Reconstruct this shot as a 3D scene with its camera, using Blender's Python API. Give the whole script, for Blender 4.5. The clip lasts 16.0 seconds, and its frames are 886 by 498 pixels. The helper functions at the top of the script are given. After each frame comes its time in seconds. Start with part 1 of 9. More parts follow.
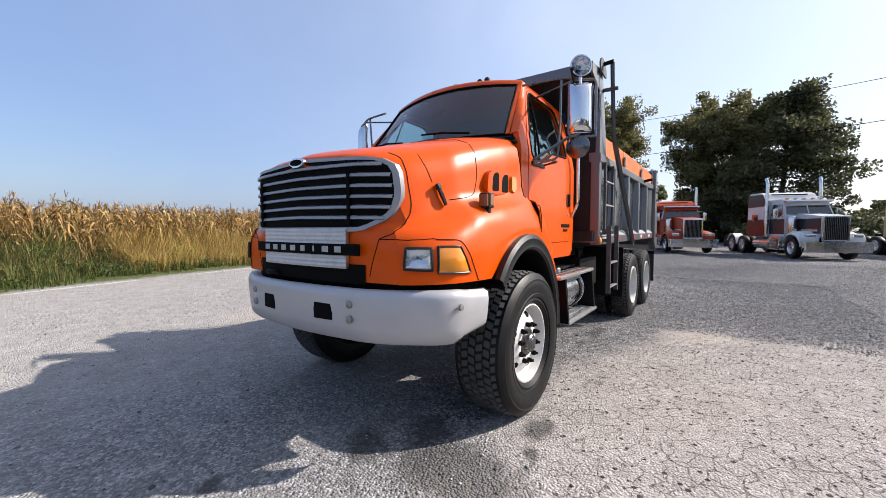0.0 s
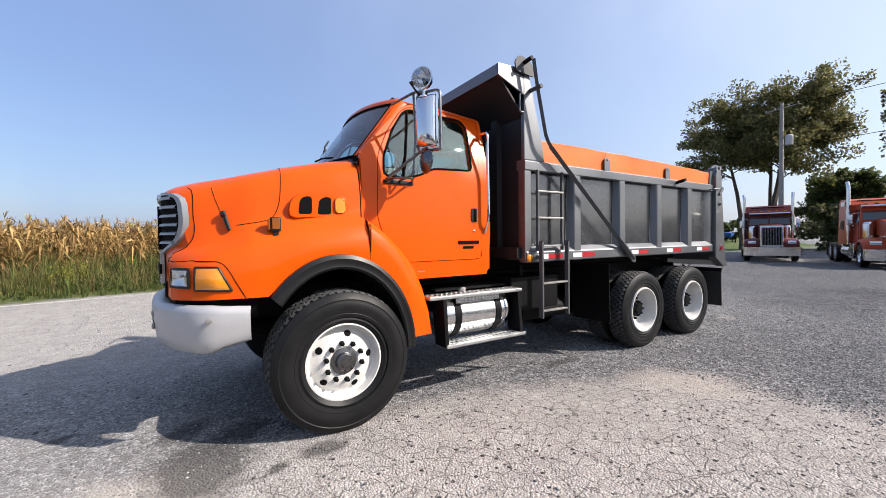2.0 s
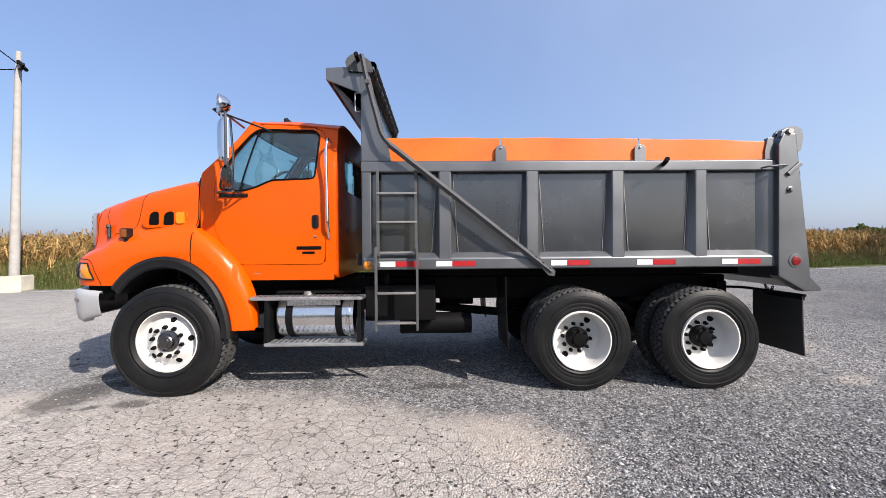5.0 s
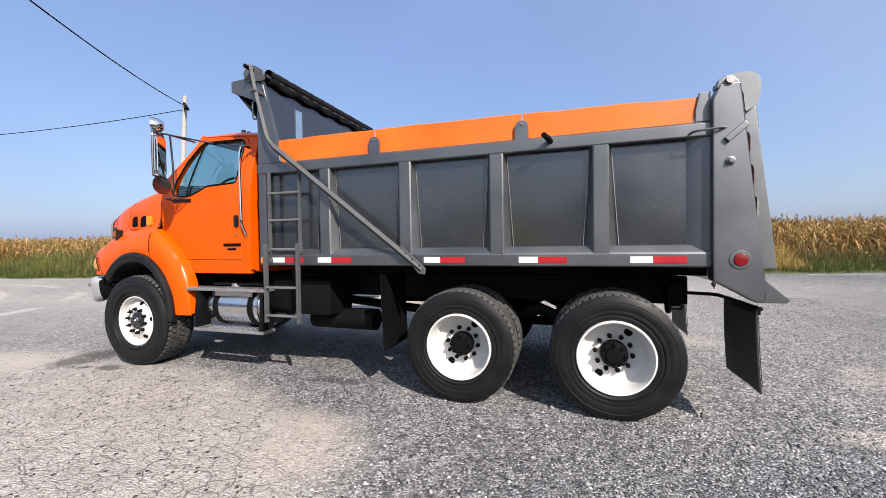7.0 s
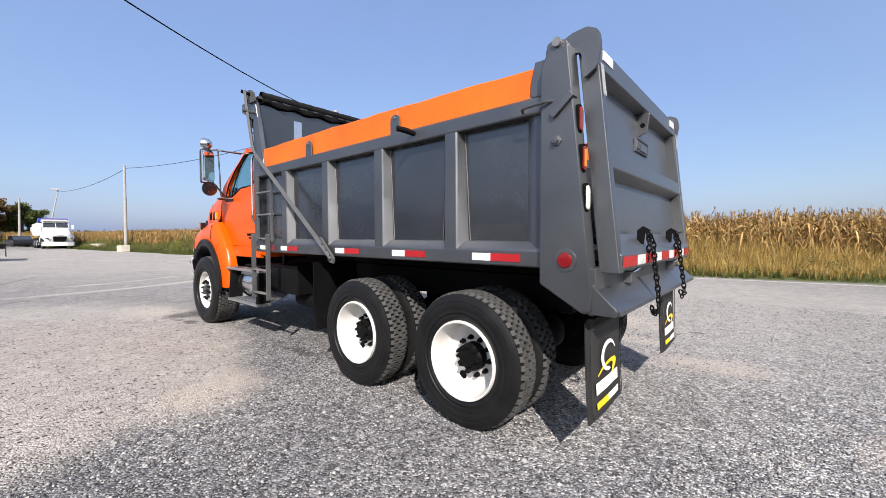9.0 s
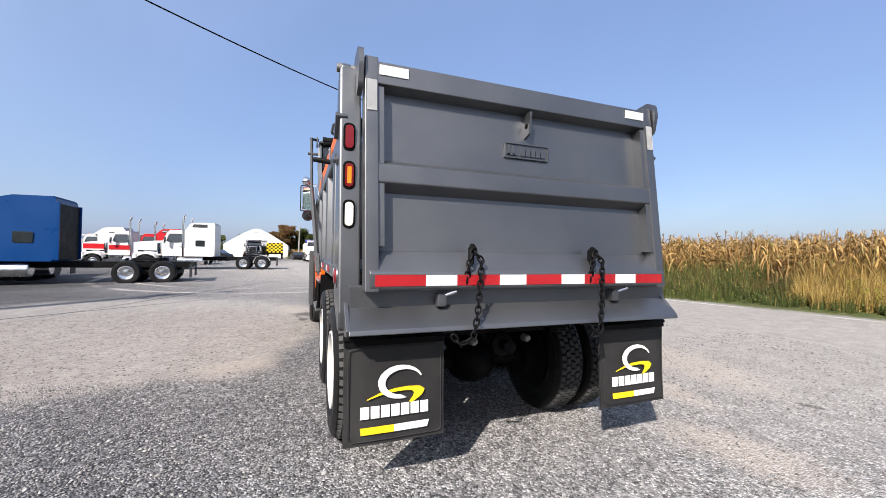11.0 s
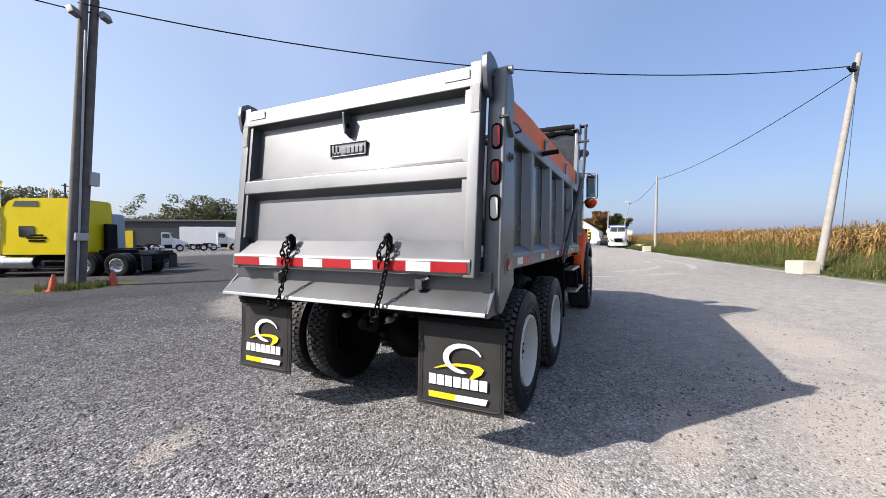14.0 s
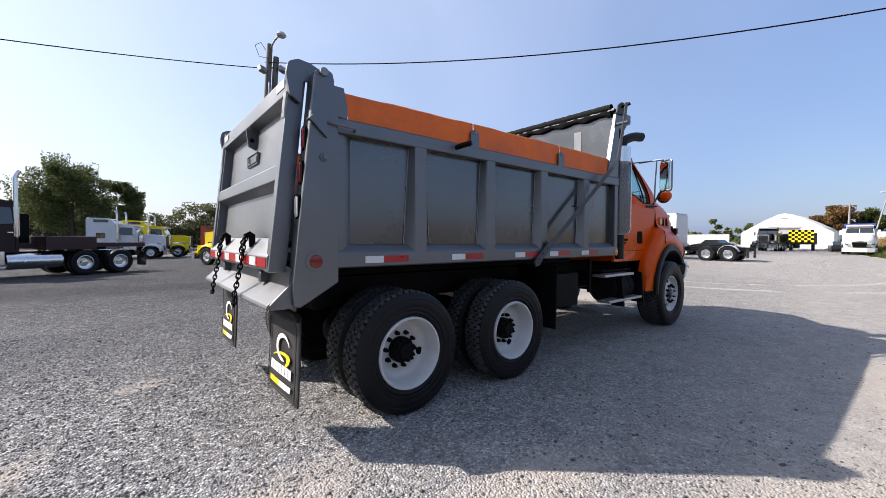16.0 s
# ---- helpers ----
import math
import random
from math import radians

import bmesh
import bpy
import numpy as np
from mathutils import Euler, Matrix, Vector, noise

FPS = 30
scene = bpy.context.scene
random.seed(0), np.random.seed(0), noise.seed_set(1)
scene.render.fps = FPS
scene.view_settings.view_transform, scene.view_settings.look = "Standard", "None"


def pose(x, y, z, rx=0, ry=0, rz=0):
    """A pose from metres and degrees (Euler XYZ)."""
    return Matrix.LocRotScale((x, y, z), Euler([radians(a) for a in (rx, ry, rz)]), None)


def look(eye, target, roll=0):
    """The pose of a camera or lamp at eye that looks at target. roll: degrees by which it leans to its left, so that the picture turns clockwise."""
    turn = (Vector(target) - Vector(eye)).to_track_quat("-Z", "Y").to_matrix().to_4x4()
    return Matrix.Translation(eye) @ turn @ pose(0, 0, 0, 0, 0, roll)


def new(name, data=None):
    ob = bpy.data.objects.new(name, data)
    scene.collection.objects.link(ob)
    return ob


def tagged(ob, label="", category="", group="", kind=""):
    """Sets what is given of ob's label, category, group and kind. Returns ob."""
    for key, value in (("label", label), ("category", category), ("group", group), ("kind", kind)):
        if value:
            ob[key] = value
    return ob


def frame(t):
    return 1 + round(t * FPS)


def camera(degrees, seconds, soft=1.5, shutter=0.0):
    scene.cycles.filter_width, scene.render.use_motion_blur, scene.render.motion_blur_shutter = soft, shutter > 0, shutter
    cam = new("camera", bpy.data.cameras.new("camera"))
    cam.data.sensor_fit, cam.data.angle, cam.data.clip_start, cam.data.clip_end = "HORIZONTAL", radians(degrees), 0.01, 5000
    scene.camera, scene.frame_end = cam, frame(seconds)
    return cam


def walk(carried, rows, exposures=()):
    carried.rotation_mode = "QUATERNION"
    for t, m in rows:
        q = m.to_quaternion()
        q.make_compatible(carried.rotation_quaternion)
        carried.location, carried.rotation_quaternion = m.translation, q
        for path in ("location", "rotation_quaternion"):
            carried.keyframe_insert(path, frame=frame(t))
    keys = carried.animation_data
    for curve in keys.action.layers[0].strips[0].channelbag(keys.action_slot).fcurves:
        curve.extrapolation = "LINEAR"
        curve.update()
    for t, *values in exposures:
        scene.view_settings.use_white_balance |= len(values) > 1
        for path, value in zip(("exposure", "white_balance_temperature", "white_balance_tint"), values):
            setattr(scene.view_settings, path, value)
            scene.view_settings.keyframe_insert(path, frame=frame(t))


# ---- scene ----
cam = camera(97.7, 16.0, soft=0.75)
PATH = [
    (0, (-2.844, -2.413, 1.451), (-1.228, -1.24, 1.347), -0.1),
    (0.5, (-2.426, -2.899, 1.475), (-0.902, -1.607, 1.376), -0.5),
    (1, (-2.038, -3.376, 1.492), (-0.636, -1.952, 1.414), -0.6),
    (1.5, (-1.505, -3.775, 1.543), (-0.258, -2.213, 1.473), -0.4),
    (2, (-0.965, -4.208, 1.515), (0.103, -2.518, 1.466), -0.8),
    (2.5, (-0.366, -4.488, 1.524), (0.513, -2.692, 1.474), -0.7),
    (3, (0.216, -4.811, 1.505), (0.912, -2.936, 1.458), -0.4),
    (3.5, (0.843, -5.024, 1.472), (1.37, -3.096, 1.43), -0.1),
    (4, (1.466, -5.152, 1.462), (1.826, -3.185, 1.434), -0.1),
    (4.2, (1.728, -5.197, 1.474), (2.021, -3.219, 1.451), -0.1),
    (6.3, (4.33, -4.815, 1.522), (3.934, -2.855, 1.498), -0.8),
    (6.5, (4.596, -4.776, 1.526), (4.133, -2.83, 1.494), -0.7),
    (7, (5.157, -4.584, 1.477), (4.537, -2.683, 1.441), -0.9),
    (7.5, (5.729, -4.386, 1.467), (4.954, -2.542, 1.42), -1.4),
    (8, (6.29, -4.157, 1.49), (5.344, -2.395, 1.433), -1.3),
    (8.5, (6.777, -3.785, 1.501), (5.643, -2.138, 1.449), -0.3),
    (8.7, (6.993, -3.674, 1.465), (5.787, -2.08, 1.402), -0.2),
    (10.8, (8.657, -1.696, 1.476), (6.824, -0.896, 1.502), 1.0),
    (11, (8.766, -1.468, 1.457), (6.891, -0.773, 1.486), 0.9),
    (11.5, (9.0, -0.874, 1.493), (7.041, -0.471, 1.516), 1.1),
    (12, (9.07, -0.275, 1.504), (7.074, -0.157, 1.498), 1.0),
    (12.5, (9.199, 0.315, 1.502), (7.205, 0.164, 1.451), 0.9),
    (13, (9.147, 0.887, 1.487), (7.189, 0.485, 1.417), 0.5),
    (13.5, (9.038, 1.461, 1.482), (7.144, 0.821, 1.411), 0.1),
    (14, (8.839, 1.989, 1.491), (7.039, 1.12, 1.435), -0.1),
    (14.5, (8.514, 2.474, 1.527), (6.83, 1.397, 1.487), -0.1),
    (15, (8.182, 2.976, 1.531), (6.627, 1.719, 1.506), 0.1),
    (15.5, (7.765, 3.384, 1.509), (6.349, 1.972, 1.48), 0.3),
    (16, (7.35, 3.861, 1.47), (6.079, 2.318, 1.421), 0.3),
]
walk(cam, [(t, look(eye, target, roll)) for t, eye, target, roll in PATH], [(0, 0.74, 6500, 13), (16, 0.74, 6500, 13)])

# ---- daylight: hazy clear sky and one sun, high behind the tail's left corner ----
SUN = Vector((0.94, -0.92, 1.0)).normalized()
world = bpy.data.worlds.new("sky")
scene.world = world
world.use_nodes = True
wt = world.node_tree
sky = wt.nodes.new("ShaderNodeTexSky")
sky.sky_type, sky.sun_disc = "NISHITA", False
sky.sun_elevation = math.asin(SUN.z)
sky.sun_rotation = math.atan2(SUN.x, SUN.y)
sky.altitude, sky.air_density, sky.dust_density, sky.ozone_density = 50, 1.2, 1.9, 3.0
# thin high haze, uneven and faint
veil = wt.nodes.new("ShaderNodeTexNoise")
veil.inputs["Scale"].default_value, veil.inputs["Detail"].default_value, veil.inputs["Distortion"].default_value = 2.2, 5.0, 0.6
spread = wt.nodes.new("ShaderNodeMapRange")
for key, value in (("From Min", 0.35), ("From Max", 0.75), ("To Min", 0.40), ("To Max", 0.62)):
    spread.inputs[key].default_value = value
haze = wt.nodes.new("ShaderNodeMix")
haze.data_type = "RGBA"
aim = wt.nodes.new("ShaderNodeTexCoord")
# the haze grows whiter and brighter towards the sun
near_sun = wt.nodes.new("ShaderNodeVectorMath")
near_sun.operation = "DOT_PRODUCT"
near_sun.inputs[1].default_value = SUN
wt.links.new(aim.outputs["Generated"], near_sun.inputs[0])
glow = wt.nodes.new("ShaderNodeMapRange")
glow.interpolation_type = "SMOOTHSTEP"
glow.inputs["From Min"].default_value, glow.inputs["From Max"].default_value = -0.45, 0.95
wt.links.new(near_sun.outputs["Value"], glow.inputs["Value"])
tone = wt.nodes.new("ShaderNodeMix")
tone.data_type = "RGBA"
tone.inputs[6].default_value, tone.inputs[7].default_value = (1.75, 2.6, 4.9, 1), (5.3, 6.0, 7.4, 1)
wt.links.new(glow.outputs[0], tone.inputs[0])
wt.links.new(tone.outputs[2], haze.inputs[7])
wt.links.new(aim.outputs["Generated"], veil.inputs["Vector"])
wt.links.new(veil.outputs[0], spread.inputs["Value"])
wt.links.new(spread.outputs[0], haze.inputs[0])
wt.links.new(sky.outputs[0], haze.inputs[6])
wt.links.new(haze.outputs[2], wt.nodes["Background"].inputs[0])
wt.nodes["Background"].inputs[1].default_value = 0.106
sun = new("sun", bpy.data.lights.new("sun", "SUN"))
sun.data.energy, sun.data.angle, sun.data.color = 5.0, radians(0.55), (1.0, 0.93, 0.83)
sun.matrix_world = look(SUN * 60, (0, 0, 0))

# ---- building tools ----
PALETTE = {}


def node(t, kind, **values):
    n = t.nodes.new(kind)
    for key, value in values.items():
        n.inputs[key.replace("_", " ")].default_value = value
    return n


def paint(name, base, rough=0.5, metal=0.0, var=0.12, scale=3.0, fine=60.0, bump=0.0, coat=0.0, dust=0.0, spec=0.5, per=0.0):
    """A worn surface: colour varied at two scales, roughness varied, fine relief, and dust."""
    if name in PALETTE:
        return PALETTE[name]
    m = bpy.data.materials.new(name)
    m.use_nodes = True
    t, p = m.node_tree, m.node_tree.nodes["Principled BSDF"]
    co = t.nodes.new("ShaderNodeTexCoord")
    big = node(t, "ShaderNodeTexNoise", Scale=scale, Detail=5.0, Roughness=0.6)
    small = node(t, "ShaderNodeTexNoise", Scale=fine, Detail=3.0, Roughness=0.6)
    for n in (big, small):
        t.links.new(co.outputs["Object"], n.inputs["Vector"])
    mix = t.nodes.new("ShaderNodeMath")
    mix.operation = "MULTIPLY_ADD"
    mix.inputs[1].default_value = 0.35
    t.links.new(small.outputs[0], mix.inputs[0])
    t.links.new(big.outputs[0], mix.inputs[2])
    ramp = t.nodes.new("ShaderNodeValToRGB")
    ramp.color_ramp.elements[0].position, ramp.color_ramp.elements[1].position = 0.45, 0.9
    ramp.color_ramp.elements[0].color = (*[c * (1 - var) for c in base], 1)
    ramp.color_ramp.elements[1].color = (*[min(1, c * (1 + var * 0.7) + dust * 0.25) for c in base], 1)
    t.links.new(mix.outputs[0], ramp.inputs[0])
    out = ramp.outputs[0]
    if per:
        info = t.nodes.new("ShaderNodeObjectInfo")
        hue = t.nodes.new("ShaderNodeHueSaturation")
        rng = node(t, "ShaderNodeMapRange", To_Min=1 - per, To_Max=1 + per)
        t.links.new(info.outputs["Random"], rng.inputs["Value"])
        t.links.new(rng.outputs[0], hue.inputs["Value"])
        t.links.new(out, hue.inputs["Color"])
        out = hue.outputs[0]
    t.links.new(out, p.inputs["Base Color"])
    rr = node(t, "ShaderNodeMapRange", From_Min=0.3, From_Max=0.75, To_Min=max(0.02, rough - 0.08), To_Max=min(1, rough + 0.1 + dust))
    t.links.new(big.outputs[0], rr.inputs["Value"])
    t.links.new(rr.outputs[0], p.inputs["Roughness"])
    p.inputs["Metallic"].default_value = metal
    p.inputs["Specular IOR Level"].default_value = spec
    p.inputs["Coat Weight"].default_value = coat
    p.inputs["Coat Roughness"].default_value = 0.06
    if bump:
        b = node(t, "ShaderNodeBump", Strength=bump, Distance=0.01)
        t.links.new(small.outputs[0], b.inputs["Height"])
        t.links.new(b.outputs[0], p.inputs["Normal"])
    PALETTE[name] = m
    return m


def glass(name, tint, gloss=0.06, skin=(1, 1, 1)):
    """Clear pane: tinted see-through with a glossy skin."""
    m = bpy.data.materials.new(name)
    m.use_nodes = True
    t = m.node_tree
    t.nodes.remove(t.nodes["Principled BSDF"])
    thru = node(t, "ShaderNodeBsdfTransparent", Color=(*tint, 1))
    shine = node(t, "ShaderNodeBsdfGlossy", Color=(*skin, 1), Roughness=0.01)
    face = node(t, "ShaderNodeLayerWeight", Blend=0.5)
    fres = t.nodes.new("ShaderNodeMath")
    fres.operation = "POWER"
    fres.inputs[1].default_value = 5.0
    t.links.new(face.outputs["Facing"], fres.inputs[0])
    mix = t.nodes.new("ShaderNodeMixShader")
    add = t.nodes.new("ShaderNodeMath")
    add.operation = "MULTIPLY_ADD"
    add.inputs[1].default_value, add.inputs[2].default_value = 0.9, 0.04 + gloss
    t.links.new(fres.outputs[0], add.inputs[0])
    t.links.new(add.outputs[0], mix.inputs[0])
    t.links.new(thru.outputs[0], mix.inputs[1])
    t.links.new(shine.outputs[0], mix.inputs[2])
    t.links.new(mix.outputs[0], t.nodes["Material Output"].inputs[0])
    PALETTE[name] = m
    return m


def mesh_of(name, bm, material, smooth=35.0):
    me = bpy.data.meshes.new(name)
    bmesh.ops.recalc_face_normals(bm, faces=bm.faces)
    bm.normal_update()
    bent = None
    if smooth and len(bm.faces) < 400:
        # large faces keep their own direction, bevels turn between them
        least, bent = math.cos(radians(smooth)), []
        area = {f: f.calc_area() for f in bm.faces}
        for f in bm.faces:
            for v in f.verts:
                n = Vector((0, 0, 0))
                for g in v.link_faces:
                    if g is f or f.normal.dot(g.normal) > least:
                        n += g.normal * area[g]
                bent.append(tuple(n.normalized()) if n.length > 1e-9 else tuple(f.normal))
    bm.to_mesh(me)
    bm.free()
    for one in (material if isinstance(material, (list, tuple)) else [material]):
        me.materials.append(one)
    if smooth:
        me.shade_smooth()
        if bent:
            me.normals_split_custom_set(bent)
        else:
            me.set_sharp_from_angle(angle=radians(smooth))
    return me


def part(name, bm, material, parent, label="", smooth=35.0):
    ob = new(name, mesh_of(name, bm, material, smooth))
    ob.parent = parent
    return tagged(ob, label)


def again(name, me, parent, m, label=""):
    """One more part on a mesh that exists already."""
    ob = new(name, me)
    ob.parent = parent
    ob.matrix_basis = m
    return tagged(ob, label)


def thing(name, label, category, at=(0, 0, 0), turn=0.0, group=""):
    ob = new(name)
    ob.empty_display_size = 0.3
    ob.matrix_basis = pose(*at, 0, 0, turn)
    return tagged(ob, label, category, group)


def bx(bm, lo, hi, bev=0.0, m=None):
    """A box between two corners, bevelled."""
    made = bmesh.ops.create_cube(bm, size=1)["verts"]
    for v in made:
        v.co = Vector([(lo[i] + hi[i]) / 2 + v.co[i] * (hi[i] - lo[i]) for i in range(3)])
    if bev:
        edges = list({e for v in made for e in v.link_edges})
        out = bmesh.ops.bevel(bm, geom=edges, offset=bev, segments=2, affect="EDGES", profile=0.5)
        made = list({v for f in out["faces"] for v in f.verts})
    if m is not None:
        bmesh.ops.transform(bm, matrix=m, verts=list(made))
    return bm


def box(lo, hi, bev=0.0):
    return bx(bmesh.new(), lo, hi, bev)


def sweep(bm, pts, r, seg=8, closed=False):
    """A round bar along points; r may be a list."""
    pts = [Vector(p) for p in pts]
    n = len(pts)
    rings, side = [], None
    for i, p in enumerate(pts):
        if closed:
            d = pts[(i + 1) % n] - pts[i - 1]
        else:
            d = pts[min(i + 1, n - 1)] - pts[max(i - 1, 0)]
        d.normalize()
        if side is None:
            side = d.cross(Vector((0, 0, 1)))
            if side.length < 0.1:
                side = d.cross(Vector((1, 0, 0)))
        side = (side - d * side.dot(d)).normalized()
        up = d.cross(side)
        rad = r[i] if isinstance(r, (list, tuple)) else r
        rings.append([bm.verts.new(p + (side * math.cos(a) + up * math.sin(a)) * rad) for a in [2 * math.pi * k / seg for k in range(seg)]])
    for i in range(n if closed else n - 1):
        a, b = rings[i], rings[(i + 1) % n]
        for k in range(seg):
            bm.faces.new((a[k], a[(k + 1) % seg], b[(k + 1) % seg], b[k]))
    if not closed:
        bm.faces.new(rings[0])
        bm.faces.new(rings[-1])
    return bm


def bend(pts, r=0.08, steps=4):
    """Rounds the corners of a polyline."""
    pts = [Vector(p) for p in pts]
    out = [pts[0]]
    for a, b, c in zip(pts, pts[1:], pts[2:]):
        u, w = (a - b), (c - b)
        k = min(r, u.length * 0.45, w.length * 0.45)
        u, w = b + u.normalized() * k, b + w.normalized() * k
        for i in range(steps + 1):
            f = i / steps
            out.append(u.lerp(b, f).lerp(b.lerp(w, f), f))
    out.append(pts[-1])
    return out


def rod(p0, p1, r, seg=10, r2=None):
    return sweep(bmesh.new(), [p0, p1], [r, r if r2 is None else r2], seg)


def lathe(bm, profile, centre, axis="y", seg=32, flip=1, cap=True):
    """Spins (radius, along) pairs round an axis."""
    rings = []
    cx, cy, cz = centre
    for r, a in profile:
        ring = []
        for k in range(seg):
            w = 2 * math.pi * k / seg
            c, s = math.cos(w) * r, math.sin(w) * r
            co = {"y": (cx + c, cy + a * flip, cz + s), "z": (cx + c, cy + s, cz + a), "x": (cx + a * flip, cy + c, cz + s)}[axis]
            ring.append(bm.verts.new(co))
        rings.append(ring)
    for a, b in zip(rings, rings[1:]):
        for k in range(seg):
            bm.faces.new((a[k], a[(k + 1) % seg], b[(k + 1) % seg], b[k]))
    for ring, (r, _) in ((rings[0], profile[0]), (rings[-1], profile[-1])):
        if r > 1e-4 and cap:
            bm.faces.new(ring)
    bmesh.ops.remove_doubles(bm, verts=bm.verts, dist=1e-5)
    return bm


def slab(bm, poly, axis, lo, hi, bev=0.0):
    """A polygon pushed along an axis. poly: pairs in the two other axes, in order x y z."""
    def put(a, b, c):
        return {"x": (c, a, b), "y": (a, c, b), "z": (a, b, c)}[axis]
    low = [bm.verts.new(put(a, b, lo)) for a, b in poly]
    high = [bm.verts.new(put(a, b, hi)) for a, b in poly]
    n = len(poly)
    faces = [bm.faces.new(low), bm.faces.new(high)]
    faces += [bm.faces.new((low[i], low[(i + 1) % n], high[(i + 1) % n], high[i])) for i in range(n)]
    if bev:
        bmesh.ops.bevel(bm, geom=list({e for f in faces for e in f.edges}), offset=bev, segments=2, affect="EDGES", profile=0.5)
    return bm


def plate(poly, axis, lo, hi, bev=0.0):
    return slab(bmesh.new(), poly, axis, lo, hi, bev)


def sheet(rows, thick=0.0):
    """A skin over rows of points."""
    bm = bmesh.new()
    v = [[bm.verts.new(p) for p in row] for row in rows]
    for a, b in zip(v, v[1:]):
        for k in range(len(a) - 1):
            try:
                bm.faces.new((a[k], a[k + 1], b[k + 1], b[k]))
            except ValueError:
                pass
    bmesh.ops.remove_doubles(bm, verts=bm.verts, dist=1e-4)
    if thick:
        bmesh.ops.recalc_face_normals(bm, faces=bm.faces)
        bmesh.ops.solidify(bm, geom=bm.faces[:], thickness=thick)
    return bm


def resample(poly, n):
    """n points evenly along a closed polygon, from its first point."""
    pts = [Vector((*p, 0)) for p in poly]
    pts.append(pts[0])
    lens = [(b - a).length for a, b in zip(pts, pts[1:])]
    total, out, i, run = sum(lens), [], 0, 0.0
    for k in range(n):
        want = total * k / n
        while run + lens[i] < want:
            run += lens[i]
            i += 1
        p = pts[i].lerp(pts[i + 1], (want - run) / lens[i])
        out.append((p.x, p.y))
    return out


def soften(poly, r, steps=4):
    """Rounds the corners of a closed 2d polygon."""
    n, out = len(poly), []
    for i in range(n):
        a, b, c = (Vector(poly[i - 1]), Vector(poly[i]), Vector(poly[(i + 1) % n]))
        u, w = a - b, c - b
        k = min(r, u.length * 0.45, w.length * 0.45)
        u, w = b + u.normalized() * k, b + w.normalized() * k
        out += [tuple(u.lerp(b, j / steps).lerp(b.lerp(w, j / steps), j / steps)) for j in range(steps + 1)]
    return out


def hoop(outer, inner, place, n=72, depth=None):
    """A skin between two closed outlines; place(a, b) gives the point in space; depth(a, b) a second skin behind, closing the edges."""
    bm = bmesh.new()
    def by_angle(poly, c):
        dense = resample(poly, 720)
        ang = [math.atan2(q[1] - c[1], q[0] - c[0]) for q in dense]
        return [dense[min(range(720), key=lambda j: abs(math.remainder(ang[j] - w, 2 * math.pi)))] for w in [2 * math.pi * k / n - math.pi for k in range(n)]]
    c = (sum(p[0] for p in inner) / len(inner), sum(p[1] for p in inner) / len(inner))
    o, i = by_angle(outer, c), by_angle(inner, c)
    mid = [((a[0] + b[0]) / 2, (a[1] + b[1]) / 2) for a, b in zip(o, i)]
    loops = [[bm.verts.new(place(*q)) for q in ring] for ring in (o, mid, i)]
    if depth:
        loops += [[bm.verts.new(depth(*q)) for q in ring] for ring in (i, o)]
        loops.append(loops[0])
    for a, b in zip(loops, loops[1:]):
        for k in range(n):
            try:
                bm.faces.new((a[k], a[(k + 1) % n], b[(k + 1) % n], b[k]))
            except ValueError:
                pass
    return bm


def lerp_table(table, x):
    """Straight-line value at x in rows of (x, value...)."""
    xs = [r[0] for r in table]
    return [float(np.interp(x, xs, [r[k] for r in table])) for k in range(1, len(table[0]))]


def bulk(name, verts, faces, material, smooth=False):
    """A large mesh from arrays: verts (n, 3), faces (m, 3 or 4)."""
    me = bpy.data.meshes.new(name)
    verts, faces = np.asarray(verts, np.float32), np.asarray(faces, np.int32)
    k = faces.shape[1]
    me.vertices.add(len(verts))
    me.vertices.foreach_set("co", verts.ravel())
    me.loops.add(faces.size)
    me.loops.foreach_set("vertex_index", faces.ravel())
    me.polygons.add(len(faces))
    me.polygons.foreach_set("loop_start", np.arange(0, faces.size, k, dtype=np.int32))
    me.materials.append(material)
    me.update(calc_edges=True)
    me.validate()
    if smooth:
        me.shade_smooth()
    return me


def strew(protos, choice, places):
    """Copies of small prototypes (verts, faces) at 4x4 poses, as one pair of arrays."""
    vs, fs, base = [], [], 0
    for i, (pv, pf) in enumerate(protos):
        m = places[choice == i]
        if not len(m):
            continue
        v = np.einsum("nij,kj->nki", m[:, :3, :3], pv) + m[:, None, :3, 3]
        f = pf[None] + (np.arange(len(m)) * len(pv))[:, None, None] + base
        vs.append(v.reshape(-1, 3))
        fs.append(f.reshape(-1, pf.shape[1]))
        base += v.shape[0] * v.shape[1]
    return np.concatenate(vs), np.concatenate(fs)


def poses(xyz, yaw, scale, lean=None):
    """Arrays of poses: place, turn about z, size, and a slight lean."""
    n = len(xyz)
    m = np.zeros((n, 4, 4))
    c, s = np.cos(yaw), np.sin(yaw)
    scale = np.broadcast_to(scale, n)
    m[:, 0, 0], m[:, 0, 1], m[:, 1, 0], m[:, 1, 1], m[:, 2, 2], m[:, 3, 3] = c * scale, -s * scale, s * scale, c * scale, scale, 1
    if lean is not None:
        m[:, 0, 2], m[:, 1, 2] = lean[:, 0] * scale, lean[:, 1] * scale
    m[:, :3, 3] = xyz
    return m

